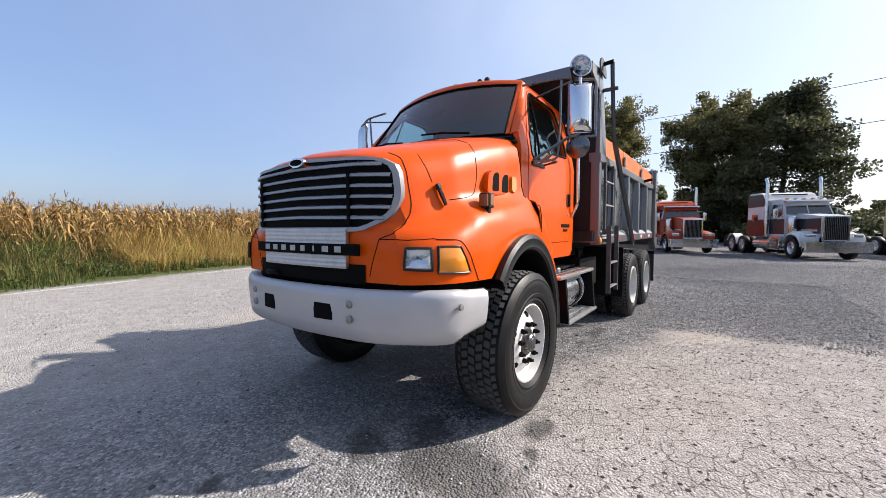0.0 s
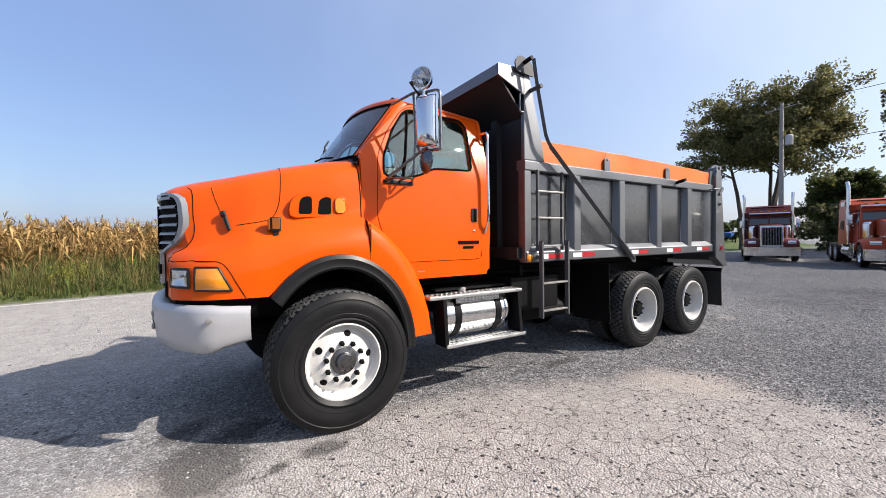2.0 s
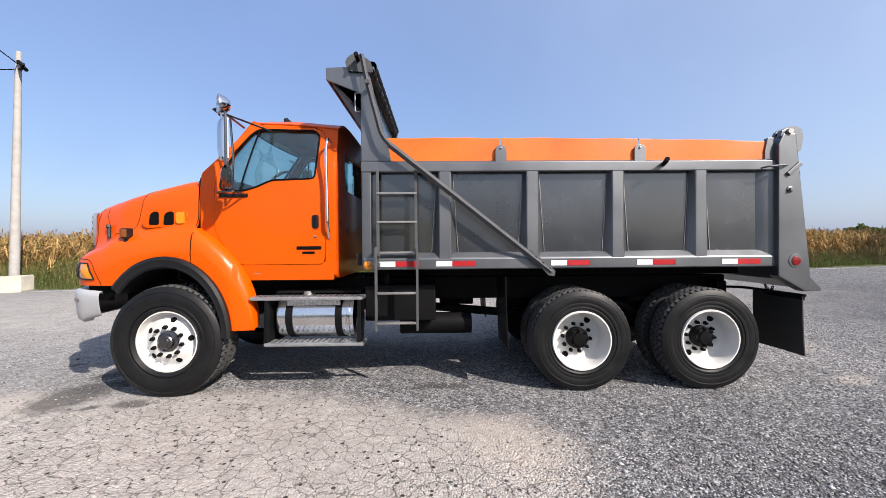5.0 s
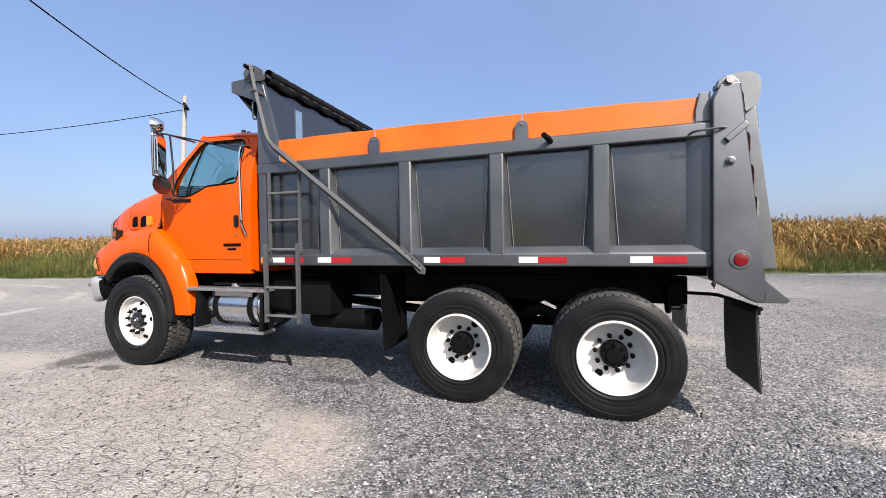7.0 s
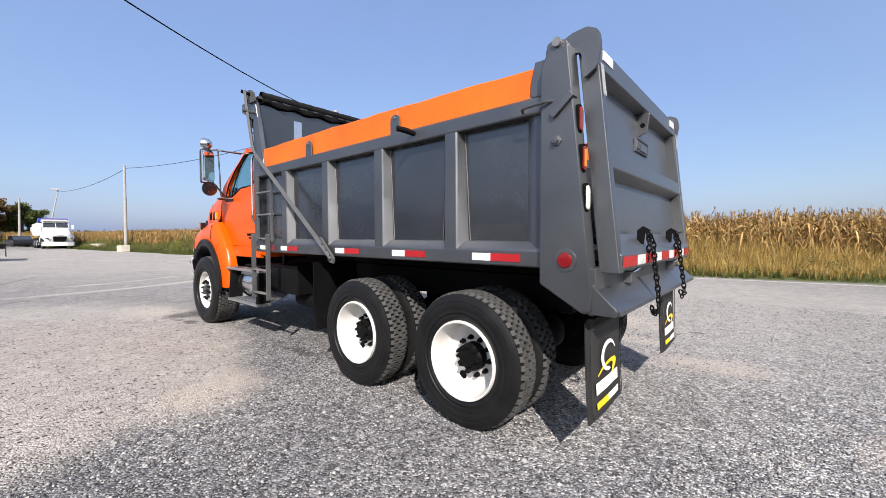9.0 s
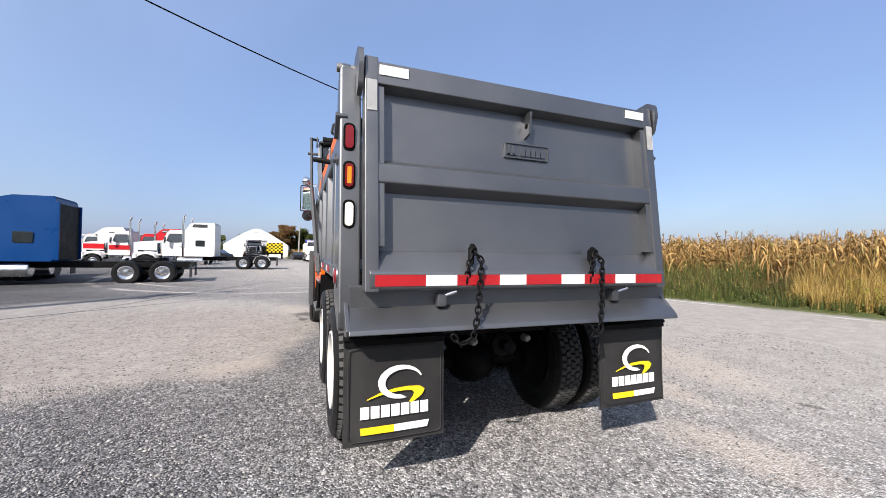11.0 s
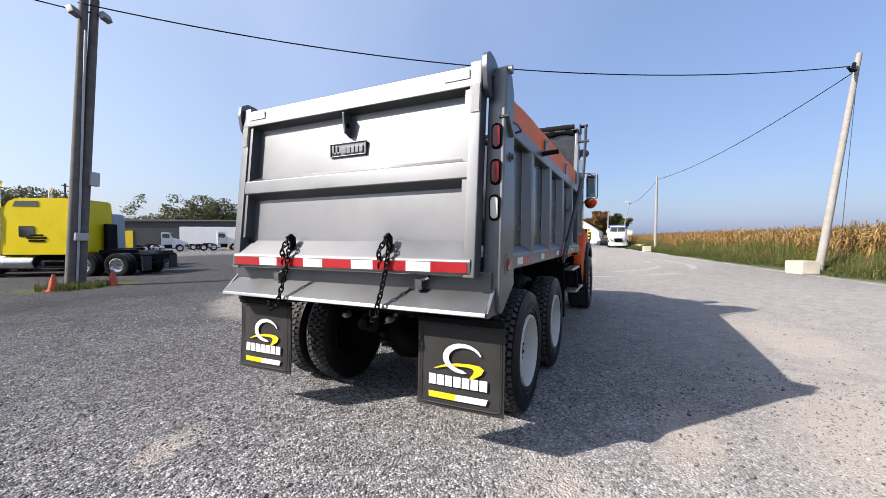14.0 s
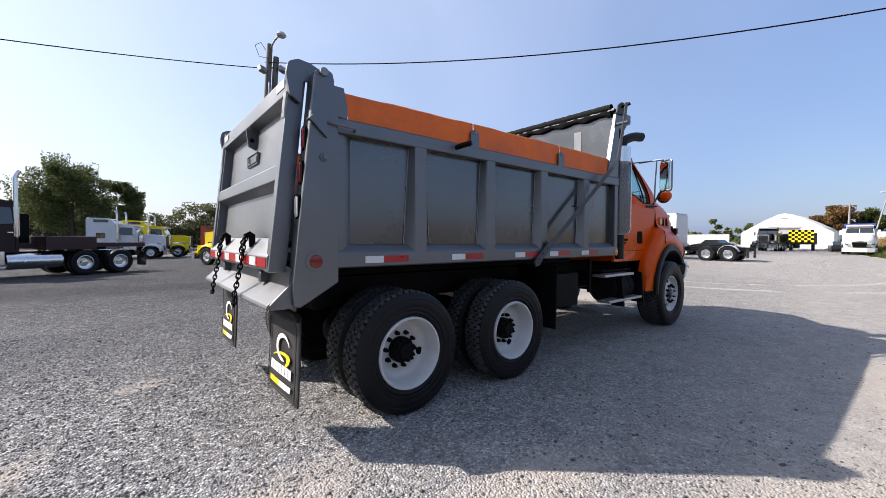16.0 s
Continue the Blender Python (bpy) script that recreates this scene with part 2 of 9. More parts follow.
# ---- materials ----
orange = paint("orange_paint", (0.63, 0.075, 0.0003), 0.34, coat=0.16, var=0.05, scale=1.5, fine=250, spec=0.15)
board_orange = paint("worn_orange_boards", (0.70, 0.124, 0.002), 0.55, var=0.22, scale=2.2, fine=30, bump=0.12)
steel_grey = paint("grey_body_paint", (0.160, 0.166, 0.175), 0.46, metal=0.90, var=0.16, scale=1.3, fine=140, bump=0.02, coat=0.16)
black_paint = paint("black_chassis", (0.0035, 0.0035, 0.004), 0.6, var=0.3, fine=40, bump=0.1, dust=0.002, spec=0.12)
rubber = paint("tyre_rubber", (0.0075, 0.0075, 0.008), 0.46, var=0.25, scale=6, fine=120, bump=0.12, dust=0.006, spec=0.2)
tread_rubber = paint("dusty_tread_rubber", (0.046, 0.046, 0.046), 0.8, var=0.4, scale=9, fine=90, bump=0.2, dust=0.02)
plastic = paint("black_plastic", (0.007, 0.007, 0.0075), 0.42, var=0.2, fine=200, bump=0.08, spec=0.3)
flap_rubber = paint("flap_rubber", (0.014, 0.0138, 0.0135), 0.6, var=0.35, scale=4, fine=60, bump=0.1, dust=0.02)
rim_white = paint("white_rim_paint", (0.56, 0.55, 0.53), 0.42, var=0.10, scale=5, fine=40, bump=0.04)
bumper_grey = paint("silver_bumper_paint", (0.42, 0.42, 0.43), 0.38, metal=0.25, var=0.06, scale=4, fine=90)
grille_silver = paint("satin_grille_silver", (0.30, 0.30, 0.305), 0.36, metal=0.45, var=0.10, scale=8, fine=90)
chrome = paint("chrome", (0.66, 0.67, 0.69), 0.10, metal=1.0, var=0.04, fine=20)
alloy = paint("polished_aluminium", (0.70, 0.71, 0.72), 0.2, metal=1.0, var=0.10, scale=6, fine=90)
tread_plate = paint("aluminium_tread", (0.52, 0.52, 0.52), 0.38, metal=0.9, var=0.18, scale=12, fine=90, bump=0.3)
bare_steel = paint("dull_steel", (0.30, 0.29, 0.28), 0.5, metal=0.8, var=0.25, fine=50, bump=0.1)
seam = paint("dark_seam", (0.004, 0.004, 0.004), 0.75, var=0.1, spec=0.06)
head_glass = paint("headlamp_glass", (0.30, 0.31, 0.31), 0.15, metal=0.85, var=0.45, scale=20, fine=120, coat=1.0, bump=0.5)
red_lens = paint("red_lens", (0.16, 0.004, 0.006), 0.2, var=0.12, fine=180, coat=0.35)
amber_lens = paint("amber_lens", (0.66, 0.225, 0.006), 0.15, var=0.15, fine=160, coat=0.8, bump=0.1)
clear_lens = paint("clear_lens", (0.70, 0.70, 0.62), 0.15, var=0.12, fine=160, coat=0.8)
red_tape = paint("red_reflector", (0.34, 0.012, 0.016), 0.32, var=0.18, fine=300, bump=0.1)
white_tape = paint("white_reflector", (0.60, 0.61, 0.61), 0.32, var=0.10, fine=300, bump=0.1)
white_paint = paint("white_paint", (0.78, 0.78, 0.77), 0.35, coat=0.6, var=0.06)
yellow_print = paint("yellow_print", (0.80, 0.56, 0.01), 0.5, var=0.1)
white_print = paint("white_print", (0.80, 0.80, 0.79), 0.5, var=0.08)
cloth = paint("grey_upholstery", (0.07, 0.07, 0.074), 0.85, var=0.2, fine=300, bump=0.1)
tarp_black = paint("black_tarp", (0.010, 0.010, 0.011), 0.85, var=0.3, scale=8, fine=40, bump=0.3, spec=0.15)
panel_grey = paint("smooth_side_panel_paint", (0.108, 0.113, 0.122), 0.25, metal=0.86, var=0.22, scale=1.1, fine=140, bump=0.012, coat=0.35)
arm_grey = paint("dull_dark_arm_paint", (0.066, 0.068, 0.072), 0.6, var=0.25, scale=5, fine=80, bump=0.05, spec=0.3)
brown_lens = paint("smoked_amber_lens", (0.20, 0.055, 0.006), 0.2, var=0.2, fine=120, coat=0.6)
cover_glass = glass("lamp_cover_glass", (0.86, 0.88, 0.90), 0.08)
pane_clear = glass("window_glass", (0.60, 0.80, 0.79), 0.10, (0.70, 0.92, 0.92))
head_dark = paint("dark_headboard_paint", (0.010, 0.010, 0.011), 0.55, var=0.2, scale=2, fine=60, bump=0.05, spec=0.3)
arm_metal = paint("dull_chrome_tube", (0.16, 0.16, 0.165), 0.3, metal=1.0, var=0.15, fine=30)
pane_dark = glass("tinted_windscreen", (0.50, 0.64, 0.64), 0.05)
mirror_face = paint("mirror", (0.85, 0.87, 0.88), 0.02, metal=1.0, var=0.01)
mirror_face.node_tree.nodes["Principled BSDF"].inputs["Roughness"].default_value = 0.02

# ---- ground: gravel yard, verge and rising field in one sheet ----
def edge_y(x):
    """The yard's far edge, where the grass verge begins."""
    return 11.3 + 0.22 * x


def ground_z(x, y):
    """Level round the truck, the field rising gently beyond the verge, the yard falling a little the other way."""
    x, y = np.asarray(x, float), np.asarray(y, float)
    past = np.maximum(0, (y - edge_y(x)) / 1.024)
    z = 0.02 * past - 0.0105 * np.clip(-y - 8, 0, 90) + 0.006 * np.clip(-x - 14, 0, 300) * (past <= 0)
    return z + 0.10 * np.clip(past / 1.5, 0, 1)


def mask(t, pos, centre, radii, soft=0.35, turn=0.0, rough=0.35, scale=1.2):
    """A patch of the ground with a ragged edge: 1 inside, 0 outside."""
    mp = t.nodes.new("ShaderNodeMapping")
    mp.vector_type = "TEXTURE"
    mp.inputs["Location"].default_value = (*centre, 0)
    mp.inputs["Rotation"].default_value = (0, 0, radians(turn))
    mp.inputs["Scale"].default_value = (*radii, 1000)
    t.links.new(pos, mp.inputs[0])
    length = t.nodes.new("ShaderNodeVectorMath")
    length.operation = "LENGTH"
    t.links.new(mp.outputs[0], length.inputs[0])
    n = node(t, "ShaderNodeTexNoise", Scale=scale, Detail=6.0, Roughness=0.62)
    t.links.new(pos, n.inputs["Vector"])
    add = t.nodes.new("ShaderNodeMath")
    add.operation = "MULTIPLY_ADD"
    add.inputs[1].default_value = rough * 2
    t.links.new(n.outputs[0], add.inputs[0])
    t.links.new(length.outputs["Value"], add.inputs[2])
    r = node(t, "ShaderNodeMapRange", From_Min=1 + rough - soft / 2, From_Max=1 + rough + soft / 2, To_Min=1.0, To_Max=0.0)
    t.links.new(add.outputs[0], r.inputs["Value"])
    return r.outputs[0]


def blend(t, fac, a, b, kind="MIX"):
    m = t.nodes.new("ShaderNodeMix")
    m.data_type, m.blend_type = "RGBA", kind
    for sock, val in ((m.inputs[0], fac), (m.inputs[6], a), (m.inputs[7], b)):
        if isinstance(val, (int, float)):
            sock.default_value = val
        elif isinstance(val, tuple):
            sock.default_value = (*val, 1)
        else:
            t.links.new(val, sock)
    return m.outputs[2]


def ramp(t, fac, stops):
    r = t.nodes.new("ShaderNodeValToRGB")
    e = r.color_ramp.elements
    while len(e) < len(stops):
        e.new(0.5)
    for el, (p, c) in zip(e, stops):
        el.position, el.color = p, (*c, 1)
    t.links.new(fac, r.inputs[0])
    return r.outputs[0]


def ground_material():
    m = bpy.data.materials.new("yard_ground")
    m.use_nodes = True
    t, p = m.node_tree, m.node_tree.nodes["Principled BSDF"]
    pos = t.nodes.new("ShaderNodeNewGeometry").outputs["Position"]
    # stones at two sizes
    stones = node(t, "ShaderNodeTexVoronoi", Scale=62.0)
    t.links.new(pos, stones.inputs["Vector"])
    chips = node(t, "ShaderNodeTexVoronoi", Scale=24.0)
    t.links.new(pos, chips.inputs["Vector"])
    sep = t.nodes.new("ShaderNodeSeparateColor")
    t.links.new(stones.outputs["Color"], sep.inputs[0])
    sep2 = t.nodes.new("ShaderNodeSeparateColor")
    t.links.new(chips.outputs["Color"], sep2.inputs[0])
    broad = node(t, "ShaderNodeTexNoise", Scale=0.35, Detail=6.0, Roughness=0.6)
    mid = node(t, "ShaderNodeTexNoise", Scale=3.2, Detail=6.0, Roughness=0.65)
    broad2 = node(t, "ShaderNodeTexNoise", Scale=1.3, Detail=4.0, Roughness=0.7)
    for n in (broad, mid, broad2):
        t.links.new(pos, n.inputs["Vector"])
    col = ramp(t, sep.outputs[0], [(0.0, (0.022, 0.022, 0.024)), (0.4, (0.125, 0.126, 0.13)), (0.78, (0.34, 0.341, 0.345)), (1.0, (0.70, 0.695, 0.69))])
    col = blend(t, 0.35, col, ramp(t, sep2.outputs[0], [(0.0, (0.055, 0.055, 0.057)), (0.6, (0.19, 0.19, 0.192)), (1.0, (0.46, 0.455, 0.45))]))
    col = blend(t, 0.7, col, ramp(t, mid.outputs[0], [(0.3, (0.72, 0.72, 0.74)), (0.7, (1.2, 1.19, 1.17))]), "MULTIPLY")
    col = blend(t, 0.8, col, ramp(t, broad.outputs[0], [(0.3, (0.82, 0.83, 0.85)), (0.7, (1.18, 1.16, 1.13))]), "MULTIPLY")
    gravel = col
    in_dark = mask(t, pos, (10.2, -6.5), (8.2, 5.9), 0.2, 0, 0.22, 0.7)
    gravel = blend(t, in_dark, gravel, blend(t, 1.0, gravel, (0.70, 0.70, 0.72), "MULTIPLY"))
    # darker gravel beside the truck; the tint also deepens the shade beneath it
    in_dark_shade = mask(t, pos, (2.6, -0.6), (3.6, 1.5), 0.4, 0, 0.3, 0.9)
    gravel = blend(t, in_dark_shade, gravel, blend(t, 1.0, gravel, (0.86, 0.86, 0.87), "MULTIPLY"))
    in_pale = mask(t, pos, (7.5, 1.1), (3.0, 3.6), 0.5, 0, 0.3, 0.7)
    gravel = blend(t, in_pale, gravel, blend(t, 1.0, gravel, (1.36, 1.35, 1.33), "MULTIPLY"))
    in_lot = mask(t, pos, (17.5, 2.0), (8.5, 6.5), 0.35, 0, 0.3, 0.5)
    gravel = blend(t, in_lot, gravel, blend(t, 1.0, gravel, (0.68, 0.68, 0.70), "MULTIPLY"))
    in_tar = mask(t, pos, (2.0, -25.0), (33.0, 18.2), 0.35, 0, 0.3, 0.3)
    gravel = blend(t, in_tar, gravel, blend(t, 1.0, gravel, (0.36, 0.36, 0.375), "MULTIPLY"))
    # pale dusty ground with a pinkish cast, driven smooth
    dust = blend(t, 0.30, ramp(t, mid.outputs[0], [(0.25, (0.40, 0.37, 0.335)), (0.75, (0.58, 0.545, 0.50))]), gravel)
    # old cracked asphalt
    jag = node(t, "ShaderNodeTexNoise", Scale=11.0, Detail=4.0, Roughness=0.7)
    t.links.new(pos, jag.inputs["Vector"])
    warp = blend(t, 0.05, blend(t, 0.06, pos, mid.outputs["Color"]), jag.outputs["Color"])
    cracks = t.nodes.new("ShaderNodeTexVoronoi")
    cracks.feature = "DISTANCE_TO_EDGE"
    cracks.inputs["Scale"].default_value = 8.5
    t.links.new(warp, cracks.inputs["Vector"])
    fine = t.nodes.new("ShaderNodeTexVoronoi")
    fine.feature = "DISTANCE_TO_EDGE"
    fine.inputs["Scale"].default_value = 17.0
    t.links.new(warp, fine.inputs["Vector"])
    gap = t.nodes.new("ShaderNodeMath")
    gap.operation = "MINIMUM"
    half = t.nodes.new("ShaderNodeMath")
    half.operation = "MULTIPLY_ADD"
    half.inputs[1].default_value, half.inputs[2].default_value = 1.6, 0.012
    t.links.new(fine.outputs[0], half.inputs[0])
    t.links.new(cracks.outputs[0], gap.inputs[0])
    t.links.new(half.outputs[0], gap.inputs[1])
    thin = node(t, "ShaderNodeMapRange", From_Min=0.3, From_Max=0.7, To_Min=0.013, To_Max=0.056)
    t.links.new(broad2.outputs[0], thin.inputs["Value"])
    crack = node(t, "ShaderNodeMapRange", From_Min=0.0, To_Min=0.0, To_Max=1.0)
    t.links.new(thin.outputs[0], crack.inputs["From Max"])
    t.links.new(gap.outputs[0], crack.inputs["Value"])
    old = blend(t, 0.36, ramp(t, mid.outputs[0], [(0.25, (0.46, 0.415, 0.37)), (0.75, (0.64, 0.585, 0.525))]), gravel)
    # small dark pits where stones have come out
    pits = node(t, "ShaderNodeMapRange", From_Min=0.86, From_Max=0.90)
    t.links.new(sep2.outputs[1], pits.inputs["Value"])
    core_ = node(t, "ShaderNodeMapRange", From_Min=0.30, From_Max=0.42, To_Min=1.0, To_Max=0.0)
    t.links.new(chips.outputs["Distance"], core_.inputs["Value"])
    pit = t.nodes.new("ShaderNodeMath")
    pit.operation = "MULTIPLY"
    t.links.new(pits.outputs[0], pit.inputs[0])
    t.links.new(core_.outputs[0], pit.inputs[1])
    old = blend(t, pit.outputs[0], old, (0.05, 0.047, 0.043))
    old = blend(t, crack.outputs[0], blend(t, 0.24, (0.055, 0.051, 0.046), old), old)
    # where each lies
    in_old = mask(t, pos, (0.8, -4.35), (3.25, 3.25), 0.12, 0, 0.13, 1.4)
    in_dust = mask(t, pos, (-1.6, -5.2), (3.6, 3.9), 0.3, -8, 0.25, 0.6)
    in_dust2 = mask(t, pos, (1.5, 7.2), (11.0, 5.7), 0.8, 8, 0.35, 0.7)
    in_dust3 = mask(t, pos, (-1.3, -2.2), (1.5, 1.0), 0.4, 20, 0.3, 1.5)
    in_track = mask(t, pos, (-22.0, 0.5), (20.0, 1.1), 0.7, 8, 0.35, 0.9)
    c1 = blend(t, in_dust, gravel, dust)
    c2 = blend(t, in_dust2, c1, dust)
    c2 = blend(t, in_dust3, c2, dust)
    c3 = blend(t, in_track, c2, dust)
    in_far = mask(t, pos, (-27.0, 1.0), (21.0, 8.5), 0.8, 3, 0.35, 0.4)
    c3 = blend(t, in_far, c3, dust)
    c4 = blend(t, in_old, c3, old)
    # bare pale soil worn through the gravel
    for centre, radii, turn in (((3.35, -2.2), (0.55, 0.34), -50), ((-1.76, -1.5), (0.8, 0.4), 10), ((6.75, 1.7), (0.55, 0.3), 20), ((5.5, 2.42), (0.6, 0.22), -10), ((1.5, 4.1), (1.3, 0.55), 10), ((4.75, 3.65), (1.2, 0.5), -15), ((7.25, -0.98), (0.3, 0.12), 20), ((8.1, 0.6), (0.5, 0.2), 60)):
        s = mask(t, pos, centre, radii, 0.8, turn, 0.6, 3.0)
        c4 = blend(t, s, c4, blend(t, 0.55, c4, (0.56, 0.49, 0.42)))
    for centre, radii, turn in (((-0.98, -1.15), (0.30, 0.42), 0), ((-0.22, -1.36), (0.16, 0.10), 0), ((-0.55, -1.45), (0.08, 0.05), 30), ((-1.1, -0.5), (0.22, 0.12), 40), ((2.75, -1.0), (0.28, 0.08), 5), ((4.75, -0.92), (0.15, 0.07), 0), ((-0.69, -0.72), (0.20, 0.16), 20), ((-1.9, -0.1), (0.10, 0.05), 30), ((6.4, 3.35), (0.11, 0.05), 20)):
        s = mask(t, pos, centre, radii, 0.6, turn, 0.75, 11.0)
        c4 = blend(t, s, c4, blend(t, 0.72, c4, (0.045, 0.042, 0.04)))
    # tar line across the yard
    for centre, radii, turn in (((0.0, -9.0), (7.5, 0.05), 133), ((-7.5, -4.5), (6.0, 0.04), 160)):
        s = mask(t, pos, centre, radii, 0.9, turn, 0.5, 0.7)
        c4 = blend(t, s, c4, (0.06, 0.06, 0.06))
    # soil and turf beyond the yard
    xyz = t.nodes.new("ShaderNodeSeparateXYZ")
    t.links.new(pos, xyz.inputs[0])
    lin = t.nodes.new("ShaderNodeMath")
    lin.operation = "MULTIPLY_ADD"
    lin.inputs[1].default_value = -0.22
    t.links.new(xyz.outputs[0], lin.inputs[0])
    t.links.new(xyz.outputs[1], lin.inputs[2])
    wob = t.nodes.new("ShaderNodeMath")
    wob.operation = "MULTIPLY_ADD"
    wob.inputs[1].default_value = 1.3
    t.links.new(mid.outputs[0], wob.inputs[0])
    t.links.new(lin.outputs[0], wob.inputs[2])
    turf = node(t, "ShaderNodeMapRange", From_Min=11.75, From_Max=12.15)
    t.links.new(wob.outputs[0], turf.inputs["Value"])
    # worn pale line along the road's edge
    line_in = node(t, "ShaderNodeMapRange", From_Min=10.80, From_Max=10.84)
    line_out = node(t, "ShaderNodeMapRange", From_Min=10.94, From_Max=10.98, To_Min=1.0, To_Max=0.0)
    worn = node(t, "ShaderNodeMapRange", From_Min=0.42, From_Max=0.55)
    for src_, dst in ((lin.outputs[0], line_in), (lin.outputs[0], line_out), (broad.outputs[0], worn)):
        t.links.new(src_, dst.inputs["Value"])
    both = t.nodes.new("ShaderNodeMath")
    both.operation = "MULTIPLY"
    t.links.new(line_in.outputs[0], both.inputs[0])
    t.links.new(line_out.outputs[0], both.inputs[1])
    line = t.nodes.new("ShaderNodeMath")
    line.operation = "MULTIPLY"
    t.links.new(both.outputs[0], line.inputs[0])
    t.links.new(worn.outputs[0], line.inputs[1])
    c4 = blend(t, line.outputs[0], c4, (0.70, 0.67, 0.60))
    # faint curved tyre marks on the far drive
    for centre, rad in (((-16.0, -3.0), 8.0), ((-16.0, -3.0), 9.9)):
        ring = mask(t, pos, centre, (rad, rad * 0.8), 0.03, 12, 0.02, 0.4)
        core = mask(t, pos, centre, (rad * 0.975, rad * 0.78), 0.03, 12, 0.02, 0.4)
        gone = t.nodes.new("ShaderNodeMath")
        gone.operation = "SUBTRACT"
        gone.use_clamp = True
        t.links.new(ring, gone.inputs[0])
        t.links.new(core, gone.inputs[1])
        fade = t.nodes.new("ShaderNodeMath")
        fade.operation = "MULTIPLY"
        t.links.new(gone.outputs[0], fade.inputs[0])
        t.links.new(worn.outputs[0], fade.inputs[1])
        c4 = blend(t, fade.outputs[0], c4, (0.58, 0.53, 0.48))
    green = ramp(t, mid.outputs[0], [(0.25, (0.055, 0.075, 0.02)), (0.5, (0.10, 0.125, 0.035)), (0.8, (0.19, 0.17, 0.07))])
    c5 = blend(t, turf.outputs[0], c4, green)
    in_lawn = mask(t, pos, (62, 30), (34, 19), 0.15, 8, 0.2, 0.3)
    c5 = blend(t, in_lawn, c5, ramp(t, mid.outputs[0], [(0.25, (0.06, 0.10, 0.02)), (0.8, (0.15, 0.19, 0.05))]))
    in_isle = mask(t, pos, (2.7, -13.9), (1.6, 1.0), 0.3, 0, 0.4, 2.0)
    c5 = blend(t, in_isle, c5, green)
    c5 = blend(t, 1.0, c5, (0.87, 0.87, 0.875), "MULTIPLY")
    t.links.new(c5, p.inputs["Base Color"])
    p.inputs["Roughness"].default_value = 0.92
    p.inputs["Specular IOR Level"].default_value = 0.25
    p.inputs["Diffuse Roughness"].default_value = 0.1
    # relief: stones stand up, cracks lie deep
    high = t.nodes.new("ShaderNodeMath")
    high.operation = "MULTIPLY_ADD"
    high.inputs[1].default_value = -0.8
    t.links.new(stones.outputs["Distance"], high.inputs[0])
    t.links.new(sep.outputs[1], high.inputs[2])
    b1 = node(t, "ShaderNodeBump", Strength=1.0, Distance=0.018)
    t.links.new(high.outputs[0], b1.inputs["Height"])
    deep = blend(t, in_old, (1, 1, 1), crack.outputs[0])
    b2 = node(t, "ShaderNodeBump", Strength=0.6, Distance=0.015)
    t.links.new(deep, b2.inputs["Height"])
    t.links.new(b1.outputs[0], b2.inputs["Normal"])
    b3 = node(t, "ShaderNodeBump", Strength=0.35, Distance=0.05)
    t.links.new(mid.outputs[0], b3.inputs["Height"])
    t.links.new(b2.outputs[0], b3.inputs["Normal"])
    t.links.new(b3.outputs[0], p.inputs["Normal"])
    return m


axis_ = np.sinh(np.linspace(-1, 1, 241) * 6.2) / math.sinh(6.2) * 1500
gxx, gyy = np.meshgrid(axis_, axis_, indexing="ij")
gv = np.stack([gxx, gyy, ground_z(gxx, gyy)], -1).reshape(-1, 3)
idx = np.arange(241 * 241).reshape(241, 241)
gf = np.stack([idx[:-1, :-1], idx[1:, :-1], idx[1:, 1:], idx[:-1, 1:]], -1).reshape(-1, 4)
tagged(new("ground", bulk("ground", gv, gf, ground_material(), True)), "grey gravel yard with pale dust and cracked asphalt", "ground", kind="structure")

# loose stones lying on the yard
rng = np.random.default_rng(4)
n = 115000
sx, sy = np.concatenate([rng.uniform(-5, 11, 35000), rng.uniform(3.5, 10.5, 80000)]), np.concatenate([rng.uniform(-7, 7, 35000), rng.uniform(-4.5, 7, 80000)])
keep = rng.random(n) < np.where((sx < 3.4) & (sy < -1.6), 0.35, np.where((sy > 1.6) & (sx < 7.5), 0.5, 1.0))
sx, sy = sx[keep], sy[keep]
size = rng.lognormal(-4.85, 0.36, len(sx))
base = np.array([(1, 0, 0.1), (-1, 0, 0), (0, 1, 0), (0, -1, 0.1), (0.1, 0.1, 0.75), (0, 0, -0.5)], float)
octa = np.array([(0, 2, 4), (2, 1, 4), (1, 3, 4), (3, 0, 4), (2, 0, 5), (1, 2, 5), (3, 1, 5), (0, 3, 5)])
protos = [(base * rng.uniform(0.65, 1.25, base.shape), octa) for _ in range(8)]
sv, sf = strew(protos, rng.integers(0, 8, len(sx)), poses(np.stack([sx, sy, ground_z(sx, sy) + size * 0.2], -1), rng.uniform(0, 6.3, len(sx)), size))
stone = bpy.data.materials.new("loose_stone")
stone.use_nodes = True
st = stone.node_tree
geo = st.nodes.new("ShaderNodeNewGeometry")
st.links.new(ramp(st, geo.outputs["Random Per Island"], [(0.0, (0.07, 0.07, 0.072)), (0.5, (0.20, 0.198, 0.196)), (0.85, (0.31, 0.305, 0.30)), (1.0, (0.44, 0.43, 0.415))]), st.nodes["Principled BSDF"].inputs["Base Color"])
st.nodes["Principled BSDF"].inputs["Roughness"].default_value = 0.9
tagged(new("loose_gravel", bulk("loose_gravel", sv, sf, stone)), "loose grey crushed stones on the yard", "gravel", kind="stuff")

